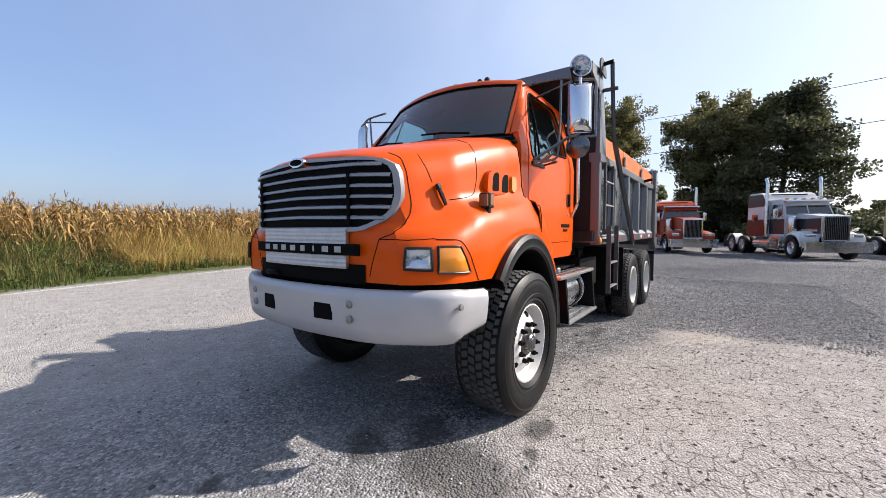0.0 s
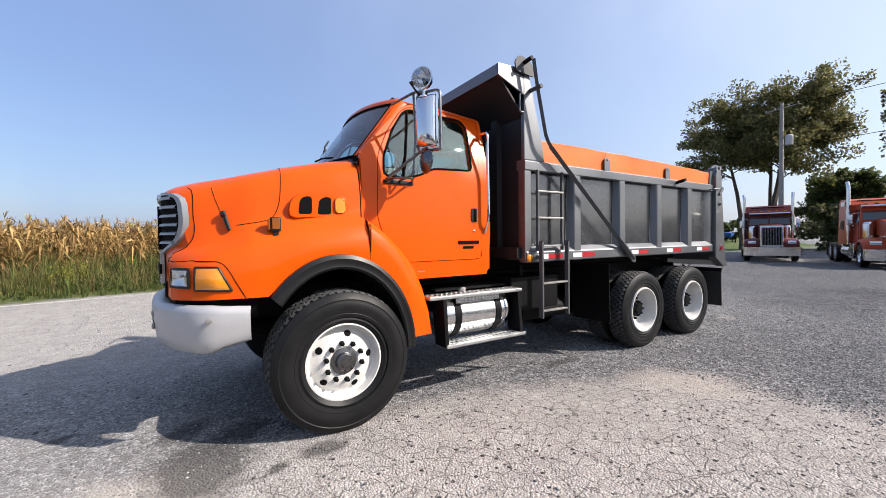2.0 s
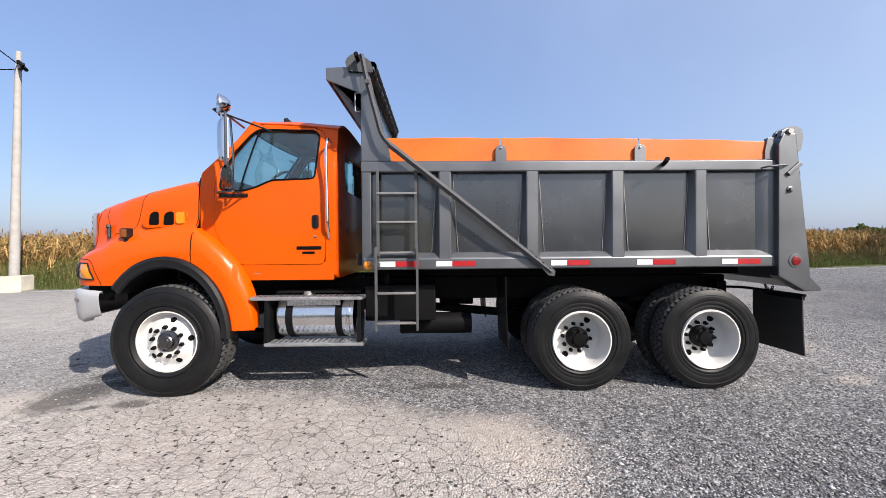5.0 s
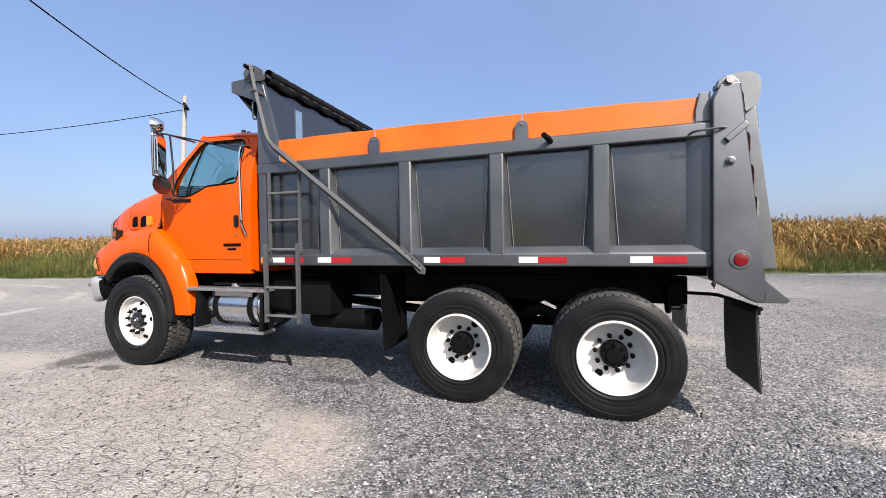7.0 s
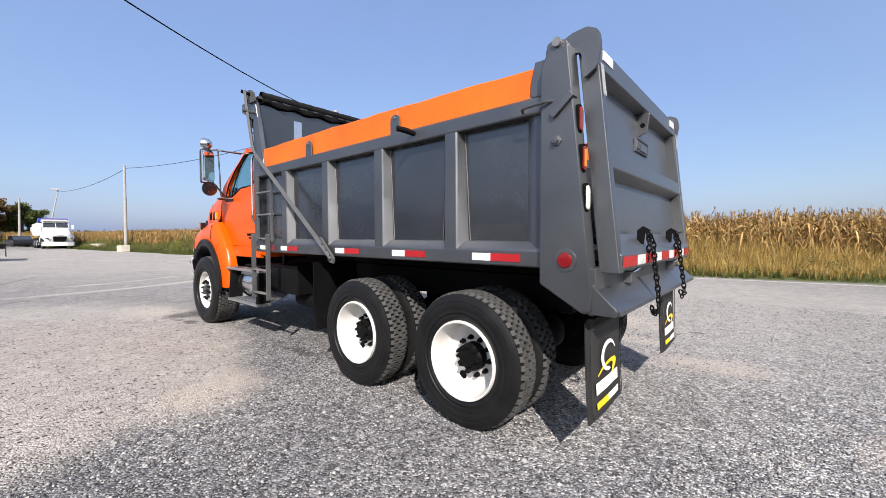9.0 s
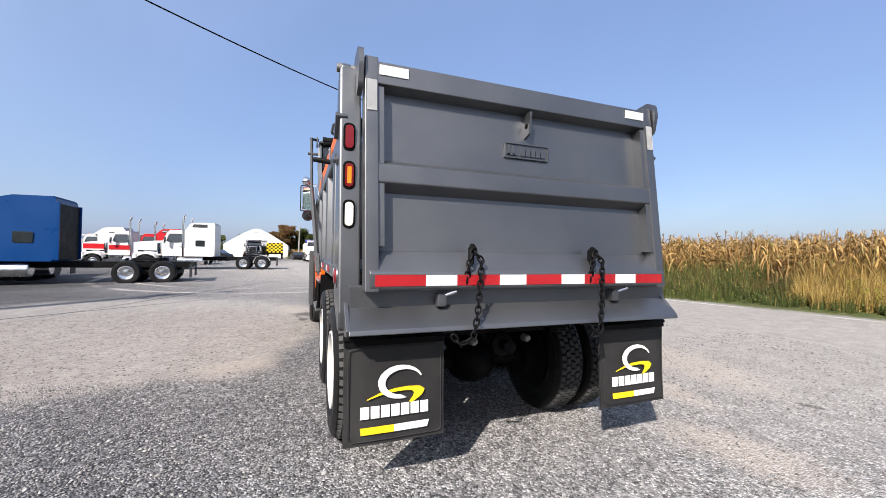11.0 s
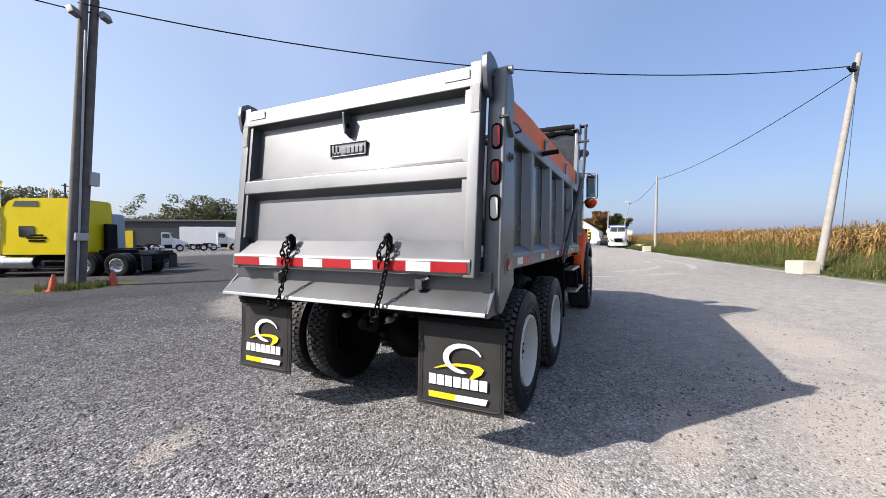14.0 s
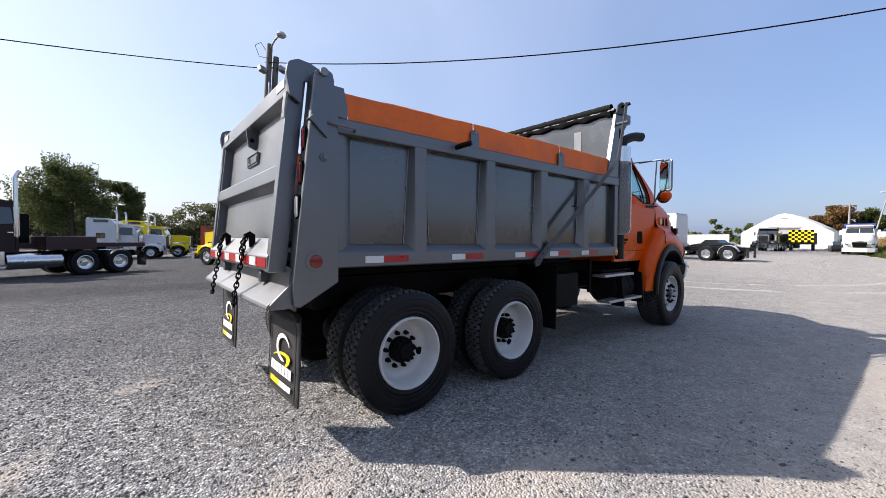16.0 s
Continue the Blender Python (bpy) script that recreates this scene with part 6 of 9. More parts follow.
for s in (-1, 1):
    part("gate_rail", plate([(gx(2.66) - 0.11, 2.655), (gx(2.66) + 0.005, 2.64), (gx(1.24) + 0.008, 1.24), (gx(1.24) - 0.11, 1.24)], "y", min(s * 1.045, s * 1.125), max(s * 1.045, s * 1.125), 0.008), steel_grey, gate, "grey tailgate edge rail")
    part("gate_gusset", plate([(gx(2.0) - 0.085, 1.50), (gx(1.5) - 0.01, 1.50), (gx(2.45) - 0.01, 2.46), (gx(2.45) - 0.085, 2.46)], "y", min(s * 1.01, s * 1.05), max(s * 1.01, s * 1.05)), steel_grey, gate)
    part("white_tape", plate([(s * 0.86, 2.53), (s * 1.04, 2.53), (s * 1.04, 2.59), (s * 0.86, 2.59)], "x", gx(2.56) + 0.003, gx(2.56) + 0.009), white_tape, gate, "white reflective strip")
    bm = bmesh.new()
    vs = [bm.verts.new((gx(z) + 0.0105, s * y, z)) for y, z in ((1.055, 2.30), (1.115, 2.30), (1.115, 2.49), (1.055, 2.49))]
    bm.faces.new(vs)
    bmesh.ops.solidify(bm, geom=bm.faces[:], thickness=0.003)
    part("white_tape", bm, white_tape, gate, "white reflective strip")
y = -1.07
for k, w in enumerate((0.297, 0.197, 0.288, 0.193, 0.272, 0.190, 0.270, 0.186, 0.255)):
    part("red_tape" if k % 2 == 0 else "white_tape", box((6.611, y, 1.273), (6.6155, y + w, 1.337)), red_tape if k % 2 == 0 else white_tape, gate, "red reflective strip" if k % 2 == 0 else "white reflective strip")
    y += w
# maker's plate as plain raised bars, lifting eye
plate_x = gx(2.18) - 0.085
mk = part("maker_plate", box((plate_x, -0.165, 2.13), (plate_x + 0.012, 0.185, 2.235), 0.004), steel_grey, gate, "small raised maker's plate")
for y0, y1, z0, z1 in ((-0.165, 0.185, 2.13, 2.137), (-0.165, 0.185, 2.228, 2.235), (-0.165, -0.158, 2.13, 2.235), (0.178, 0.185, 2.13, 2.235), (-0.145, -0.125, 2.15, 2.22), (-0.145, -0.07, 2.15, 2.165), (-0.105, -0.088, 2.15, 2.215), (-0.04, -0.005, 2.15, 2.20), (0.0, 0.035, 2.15, 2.20), (0.042, 0.075, 2.15, 2.20), (0.082, 0.115, 2.15, 2.20), (0.122, 0.155, 2.15, 2.20)):
    part("raised_bar", box((plate_x + 0.010, y0, z0), (plate_x + 0.022, y1, z1), 0.002), steel_grey, mk)
hookp = part("lifting_eye", plate([(gx(2.4) - 0.09, 2.47), (gx(2.4) + 0.01, 2.45), (gx(2.4) - 0.01, 2.30), (gx(2.4) - 0.085, 2.27)], "y", 0.0, 0.018, 0.004), steel_grey, gate, "grey lifting eye under the top beam")
part("eye_hole", lathe(bmesh.new(), [(0.02, 0.0), (0.02, 0.021), (0, 0.021)], (gx(2.36) - 0.045, -0.001, 2.36), "y", 12), seam, hookp)
# apron below the gate
part("apron_wall", box((6.44, -1.2, 1.10), (6.50, 1.2, 1.27), 0.006), steel_grey, body)
part("apron", plate([(6.48, 1.135), (6.50, 1.145), (6.64, 1.035), (6.65, 1.01), (6.635, 1.005), (6.48, 1.11)], "y", -1.21, 1.21, 0.004), steel_grey, body, "sloping grey spreader apron")
# latches and chains
def chain(bm, pts, size=0.028):
    """Links along a line, each turned a quarter from the last."""
    pts = [Vector(p) for p in pts]
    total = sum((b - a).length for a, b in zip(pts, pts[1:]))
    n = int(total / (size * 1.35))
    for k in range(n):
        want, i = total * (k + 0.5) / n, 0
        while want > (pts[i + 1] - pts[i]).length and i < len(pts) - 2:
            want -= (pts[i + 1] - pts[i]).length
            i += 1
        d = (pts[i + 1] - pts[i]).normalized()
        c = pts[i] + d * want
        a = d.cross(Vector((0.3, 1, 0.2))).normalized()
        if k % 2:
            a = d.cross(a)
        ring = [c + d * (math.cos(w) * size) + a * (math.sin(w) * size * 0.58) for w in [2 * math.pi * j / 10 for j in range(10)]]
        sweep(bm, ring, size * 0.22, 6, True)
    return bm


for y, tail in ((-0.46, -0.10), (0.47, -0.05)):
    hk = part("chain_hook", plate([(6.53, 1.40), (6.53, 1.50), (6.57, 1.53), (6.62, 1.50), (6.60, 1.48), (6.575, 1.485), (6.575, 1.40)], "y", y - 0.012, y + 0.012, 0.004), black_paint, gate, "black chain hook on the tailgate")
    part("chain", chain(bmesh.new(), [(6.60, y - 0.05, 1.28), (6.625, y - 0.045, 1.40), (6.60, y, 1.485), (6.625, y + 0.04, 1.42), (6.645, y + 0.02, 1.25), (6.665, y - 0.0, 1.12), (6.68, y - 0.02, 1.03), (6.685, y + tail * 0.4, 0.955), (6.675, y + tail * 1.2, 0.935), (6.665, y + tail * 1.6, 0.985)]), black_paint, truck, "black steel chain hanging from the tailgate")
    part("latch", box((6.49, y + (-0.22 if y < 0 else 0.20), 1.14), (6.56, y + (-0.16 if y < 0 else 0.26), 1.22), 0.01), steel_grey, body)
    part("latch_pin", rod((6.54, y + (-0.19 if y < 0 else 0.23), 1.20), (6.57, y + (-0.10 if y < 0 else 0.32), 1.235), 0.012), alloy, body)


# mud flaps; the printed mark is kept to plain shapes
def flap(x, y0, y1, z0, z1, printed):
    mat_f = flap_rubber if printed else black_paint
    n, m_ = 8, 8
    def pos(u, v, off=0.0):
        y = y0 + (y1 - y0) * u
        z = z0 + (z1 - z0) * v
        return (x + 0.025 * (1 - v) ** 2 + 0.006 * math.sin(u * 5) * (1 - v) + off, y, z)
    f = part("mud_flap", sheet([[pos(i / n, j / m_) for i in range(n + 1)] for j in range(m_ + 1)], 0.012), mat_f, truck, "black rubber mud flap" + (" with a white and yellow mark" if printed else ""))
    if not printed:
        return
    part("flap_border", sweep(bmesh.new(), [pos(*q, 0.014) for q in resample(soften([(0.04, 0.05), (0.96, 0.05), (0.96, 0.93), (0.04, 0.93)], 0.04), 60)], 0.003, 5, True), flap_rubber, f)
    part("flap_clamp", box((x - 0.012, y0, z1 - 0.03), (x + 0.018, y1, z1 + 0.01), 0.004), black_paint, f)
    def mark(mat_, upper, lower):
        part("mark", sheet([[pos(a, b, 0.016) for a, b in upper], [pos((a + c) / 2, (b + d) / 2, 0.016) for (a, b), (c, d) in zip(upper, lower)], [pos(c, d, 0.016) for c, d in lower]], 0.002), mat_, f)
    def arc(cx, cy, rx, ry, a0, a1, k=16):
        return [(cx + rx * math.cos(radians(a0 + (a1 - a0) * j / k)), cy + ry * math.sin(radians(a0 + (a1 - a0) * j / k))) for j in range(k + 1)]
    mark(white_print, arc(0.545, 0.58, 0.225, 0.165, 18, 285), arc(0.575, 0.575, 0.185, 0.125, 22, 262))
    mark(yellow_print, [(0.22, 0.44), (0.34, 0.49), (0.48, 0.52), (0.62, 0.53), (0.74, 0.52), (0.79, 0.485), (0.76, 0.43), (0.66, 0.365)], [(0.215, 0.43), (0.34, 0.465), (0.48, 0.487), (0.60, 0.492), (0.66, 0.482), (0.68, 0.46), (0.67, 0.43), (0.63, 0.375)])
    for k in range(7):
        a = 0.155 + k * 0.098
        mark(white_print, [(a, 0.37), (a + 0.083, 0.37)], [(a, 0.255), (a + 0.083, 0.255)])
    mark(yellow_print, [(0.155, 0.175), (0.48, 0.175)], [(0.16, 0.108), (0.48, 0.108)])
    mark(white_print, [(0.48, 0.175), (0.835, 0.175)], [(0.48, 0.108), (0.815, 0.108)])


flap(6.455, -1.215, -0.595, 0.335, 0.94, True)
flap(6.455, 0.645, 1.275, 0.335, 0.94, True)
flap(3.42, -1.2, -0.62, 0.42, 1.17, False)
flap(3.42, 0.62, 1.2, 0.42, 1.17, False)

# ---- corn, verge, trees ----
def island_material(name, stops, rough=0.75, sheen=0.15):
    """Leaves that differ in colour one from the next and let a little light through."""
    m = bpy.data.materials.new(name)
    m.use_nodes = True
    t, p = m.node_tree, m.node_tree.nodes["Principled BSDF"]
    geo = t.nodes.new("ShaderNodeNewGeometry")
    co = ramp(t, geo.outputs["Random Per Island"], stops)
    n = node(t, "ShaderNodeTexNoise", Scale=9.0, Detail=3.0)
    t.links.new(geo.outputs["Position"], n.inputs["Vector"])
    co = blend(t, 0.5, co, ramp(t, n.outputs[0], [(0.3, (0.65, 0.65, 0.65)), (0.7, (1.25, 1.25, 1.2))]), "MULTIPLY")
    t.links.new(co, p.inputs["Base Color"])
    p.inputs["Roughness"].default_value = rough
    p.inputs["Specular IOR Level"].default_value = 0.3
    thru = t.nodes.new("ShaderNodeBsdfTranslucent")
    t.links.new(co, thru.inputs[0])
    mix = t.nodes.new("ShaderNodeMixShader")
    mix.inputs[0].default_value = sheen
    t.links.new(p.outputs[0], mix.inputs[1])
    t.links.new(thru.outputs[0], mix.inputs[2])
    t.links.new(mix.outputs[0], t.nodes["Material Output"].inputs[0])
    return m


rng = np.random.default_rng(11)


def ribbon(pts, widths, side):
    """A strip of triangles along points."""
    v, f = [], []
    for p, w in zip(pts, widths):
        v += [p - side * w, p + side * w]
    for i in range(len(pts) - 1):
        a = 2 * i
        f += [(a, a + 1, a + 3), (a, a + 3, a + 2)]
    return np.array(v), np.array(f)


def corn_plant(r, upper=False):
    vs, fs, base = [], [], 0
    def put(v, f):
        nonlocal base
        vs.append(v)
        fs.append(f + base)
        base += len(v)
    lean = r.normal(0, 0.05, 2)
    spine = lambda h: np.array([lean[0] * h * h, lean[1] * h * h, h])
    hs = np.array([0.0, 0.7, 1.4, 2.05])
    for ang in (0, 1.57):
        put(*ribbon([spine(h) for h in hs], [0.016, 0.014, 0.011, 0.006], np.array([math.cos(ang), math.sin(ang), 0])))
    turn = r.uniform(0, 6.28)
    lo = 1.0 if upper else 0.25
    for k, h in enumerate(np.linspace(lo, 1.99, 10 if upper else 20)):
        a = turn + (k % 2) * math.pi + r.normal(0, 0.45)
        d = np.array([math.cos(a), math.sin(a), 0])
        ln = r.uniform(0.22, 0.46) * (1 if h < 1.6 else 0.8)
        up, droop = r.uniform(0.15, 0.75), r.uniform(0.7, 2.3)
        pts = [spine(h) + d * ln * q + np.array([0, 0, ln * (up * q - droop * q * q)]) for q in (0, 0.33, 0.66, 1.0)]
        w = r.uniform(0.017, 0.033)
        sd = np.array([-d[1], d[0], r.normal(0, 0.5)])
        put(*ribbon(pts, [w * 0.6, w, w * 0.8, w * 0.08], sd / np.linalg.norm(sd)))
    a = r.uniform(0, 6.28)
    d = np.array([math.cos(a), math.sin(a), 0])
    e = spine(r.uniform(0.85, 1.15)) + d * 0.05
    for ang in (0, 1.57):
        put(*ribbon([e, e + d * 0.06 + np.array([0, 0, 0.08]), e + d * 0.1 + np.array([0, 0, 0.2])], [0.02, 0.03, 0.008], np.array([-d[1] * math.cos(ang), d[0] * math.cos(ang), math.sin(ang)])))
    for k in range(4):
        a = r.uniform(0, 6.28)
        d = np.array([math.cos(a), math.sin(a), 0]) * r.uniform(0.02, 0.12)
        top = spine(2.0)
        put(*ribbon([top, top + d * 0.6 + np.array([0, 0, 0.14]), top + d + np.array([0, 0, r.uniform(0.12, 0.22)])], [0.006, 0.008, 0.003], np.array([1, 0.3, 0])))
    return np.concatenate(vs), np.concatenate(fs)


corn_dry = island_material("dry_corn", [(0.0, (0.11, 0.06, 0.02)), (0.3, (0.30, 0.175, 0.06)), (0.6, (0.52, 0.34, 0.13)), (0.8, (0.23, 0.135, 0.05)), (0.92, (0.12, 0.12, 0.034)), (1.0, (0.64, 0.46, 0.20))], 0.7, 0.25)
front_protos = [corn_plant(rng) for _ in range(14)]
back_protos = [corn_plant(rng, True) for _ in range(8)]
EDGE_DIR = np.array([1, 0.22]) / math.hypot(1, 0.22)
EDGE_OUT = np.array([-EDGE_DIR[1], EDGE_DIR[0]])


def field(s, e):
    """Place in plan: s along the verge, e out from the yard's edge."""
    s, e = np.asarray(s, float), np.asarray(e, float)
    x = s * EDGE_DIR[0] + e * EDGE_OUT[0]
    y = 11.3 + s * EDGE_DIR[1] + e * EDGE_OUT[1]
    return x, y


def corn_rows(name, protos, rows, s0, s1, step, first, label):
    ss, ee = [], []
    for k in rows:
        s = np.arange(s0, s1, step) + rng.normal(0, 0.03, len(np.arange(s0, s1, step)))
        s = s[rng.random(len(s)) > 0.04]
        ss.append(s)
        ee.append(np.full(len(s), first + 0.76 * k) + rng.normal(0, 0.05, len(s)))
    s, e = np.concatenate(ss), np.concatenate(ee)
    x, y = field(s, e)
    n = len(x)
    v, f = strew(protos, rng.integers(0, len(protos), n), poses(np.stack([x, y, ground_z(x, y) - 0.02], -1), rng.uniform(0, 6.28, n), rng.normal(1.0, 0.055, n) * np.interp(s, [-18, -5], [0.85, 1.0]), rng.normal(0, 0.05, (n, 2))))
    tagged(new(name, bulk(name, v, f, corn_dry)), label, "corn", kind="stuff")


corn_rows("corn_front", front_protos, range(0, 5), -42, 34, 0.15, 2.6, "ripe golden-brown standing corn at the field's edge")
corn_rows("corn_field", back_protos, range(5, 12), -60, 45, 0.22, 2.6, "dry standing corn deeper in the field")
corn_rows("corn_distance", back_protos, range(0, 5), -230, -42, 0.34, 2.6, "dry standing corn far along the verge")
corn_rows("corn_distance", back_protos, range(0, 4), 34, 75, 0.3, 2.6, "dry standing corn far along the verge")
# the field's crown further out: low tufts over the whole field
n = 16000
s, e = rng.uniform(-330, 120, n), 11.5 + 150 * rng.random(n) ** 1.6
x, y = field(s, e)
v, f = strew(back_protos, rng.integers(0, 8, n), poses(np.stack([x, y, ground_z(x, y)], -1), rng.uniform(0, 6.28, n), rng.normal(1.0, 0.05, n) * np.interp(s, [-40, -10], [0.85, 1.0])))
tagged(new("corn_far_field", bulk("corn_far_field", v, f, corn_dry)), "wide field of dry corn running to the horizon", "corn", kind="stuff")

# verge: tall grass, weeds with yellow heads
grass_mat = island_material("verge_grass", [(0.0, (0.03, 0.055, 0.012)), (0.4, (0.065, 0.10, 0.022)), (0.75, (0.11, 0.135, 0.035)), (0.92, (0.20, 0.18, 0.06)), (1.0, (0.34, 0.27, 0.10))], 0.7, 0.3)
gold_mat = island_material("golden_weeds", [(0.0, (0.28, 0.185, 0.05)), (0.5, (0.46, 0.32, 0.10)), (1.0, (0.60, 0.46, 0.19))], 0.7, 0.3)


def tuft(r, tall, blades, wide):
    vs, fs, base = [], [], 0
    for _ in range(blades):
        a = r.uniform(0, 6.28)
        d = np.array([math.cos(a), math.sin(a), 0])
        o = d * r.uniform(0, 0.06)
        h = tall * r.uniform(0.5, 1.0)
        b = r.uniform(0.1, 0.6) * h
        sd = np.array([-d[1], d[0], 0])
        v, f = ribbon([o, o + d * b * 0.3 + np.array([0, 0, h * 0.6]), o + d * b + np.array([0, 0, h])], [wide, wide * 0.8, wide * 0.1], sd)
        vs.append(v)
        fs.append(f + base)
        base += len(v)
    return np.concatenate(vs), np.concatenate(fs)


grass_protos = [tuft(rng, 0.75, 12, 0.010) for _ in range(8)]
tall_mat = island_material("tall_grass", [(0.0, (0.06, 0.085, 0.02)), (0.4, (0.12, 0.155, 0.04)), (0.75, (0.18, 0.195, 0.06)), (0.92, (0.30, 0.25, 0.09)), (1.0, (0.42, 0.33, 0.14))], 0.7, 0.3)
tall_protos = [tuft(rng, 1.25, 11, 0.012) for _ in range(6)]
gold_protos = [tuft(rng, 1.15, 10, 0.013) for _ in range(6)]


def verge(name, protos, mat_, n, s0, s1, e0, e1, size, label, bias=1.0):
    s, e = rng.uniform(s0, s1, n), e0 + (e1 - e0) * rng.random(n) ** bias
    clump = np.sin(s * 0.55) + np.sin(s * 0.23 + 1) + rng.normal(0, 0.6, n)
    x, y = field(s, e + 0.25 * np.sin(s * 0.7) + 0.15 * np.sin(s * 1.9))
    rise = np.clip((e - e0) / max(0.1, e1 - e0), 0.12, 1.0)
    v, f = strew(protos, rng.integers(0, len(protos), n), poses(np.stack([x, y, ground_z(x, y) - 0.02], -1), rng.uniform(0, 6.28, n), size * (0.35 + 0.75 * rise) * (1 + 0.12 * clump) * rng.uniform(0.7, 1.25, n) * np.interp(s, [-20, -6], [0.85, 1.0])))
    tagged(new(name, bulk(name, v, f, mat_)), label, "grass", kind="stuff")


verge("verge_grass", grass_protos, grass_mat, 15000, -45, 32, 0.2, 2.9, 0.86, "tall green and straw-coloured grass along the verge", 0.8)
verge("verge_grass_far", grass_protos, grass_mat, 9000, -230, -45, 0.2, 2.9, 1.3, "tall grass far along the verge", 0.8)
verge("tall_verge_grass", tall_protos, tall_mat, 4600, -48, 0.5, 0.9, 2.9, 1.0, "tall green grass standing before the corn", 0.7)
verge("golden_weeds", gold_protos, gold_mat, 4200, 1.5, 15, 0.7, 2.9, 1.0, "dry golden weeds before the corn")
n = 260
a, r_ = rng.uniform(0, 6.28, n), 0.9 * np.sqrt(rng.random(n))
x, y = 3.0 + r_ * np.cos(a), -13.6 + 0.8 * r_ * np.sin(a)
v, f = strew(grass_protos, rng.integers(0, 8, n), poses(np.stack([x, y, ground_z(x, y)], -1), a, rng.uniform(0.15, 0.45, n)))
tagged(new("island_grass", bulk("island_grass", v, f, grass_mat)), "short grass round the lamp post's foot", "grass", kind="stuff")

bark = paint("bark", (0.085, 0.065, 0.05), 0.9, var=0.35, scale=4, fine=30, bump=0.8)
leaf_green = island_material("leaves_green", [(0.0, (0.04, 0.062, 0.02)), (0.5, (0.085, 0.115, 0.035)), (0.85, (0.14, 0.16, 0.05)), (1.0, (0.22, 0.19, 0.06))], 0.6, 0.4)
leaf_olive = island_material("leaves_olive", [(0.0, (0.07, 0.08, 0.033)), (0.5, (0.15, 0.15, 0.058)), (0.85, (0.23, 0.205, 0.085)), (1.0, (0.31, 0.25, 0.105))], 0.6, 0.45)
leaf_dark = island_material("leaves_dark", [(0.0, (0.04, 0.05, 0.025)), (0.6, (0.10, 0.11, 0.05)), (1.0, (0.17, 0.16, 0.075))], 0.6, 0.4)
leaf_autumn = island_material("leaves_autumn", [(0.0, (0.10, 0.03, 0.018)), (0.4, (0.20, 0.07, 0.03)), (0.6, (0.06, 0.075, 0.02)), (1.0, (0.22, 0.15, 0.04))], 0.6, 0.25)
leaf_quad = (np.array([(-0.5, 0, 0), (0, -0.32, 0.06), (0.55, 0, 0), (0, 0.32, 0.06)]), np.array([(0, 1, 2, 3)]))


def leaves(points, spread, per, size, r):
    """Leaf clumps scattered round points."""
    n = len(points) * per
    c = np.repeat(points, per, 0) + np.clip(r.normal(0, 1, (n, 3)), -1.5, 1.5) * np.repeat(spread, per)[:, None] * np.array([1, 1, 0.75])
    q = r.normal(0, 1, (n, 3, 3))
    q, _ = np.linalg.qr(q)
    m = np.zeros((n, 4, 4))
    m[:, :3, :3] = q * (size * r.uniform(0.6, 1.35, n))[:, None, None]
    m[:, :3, 3], m[:, 3, 3] = c, 1
    return strew([leaf_quad], np.zeros(n, int), m)


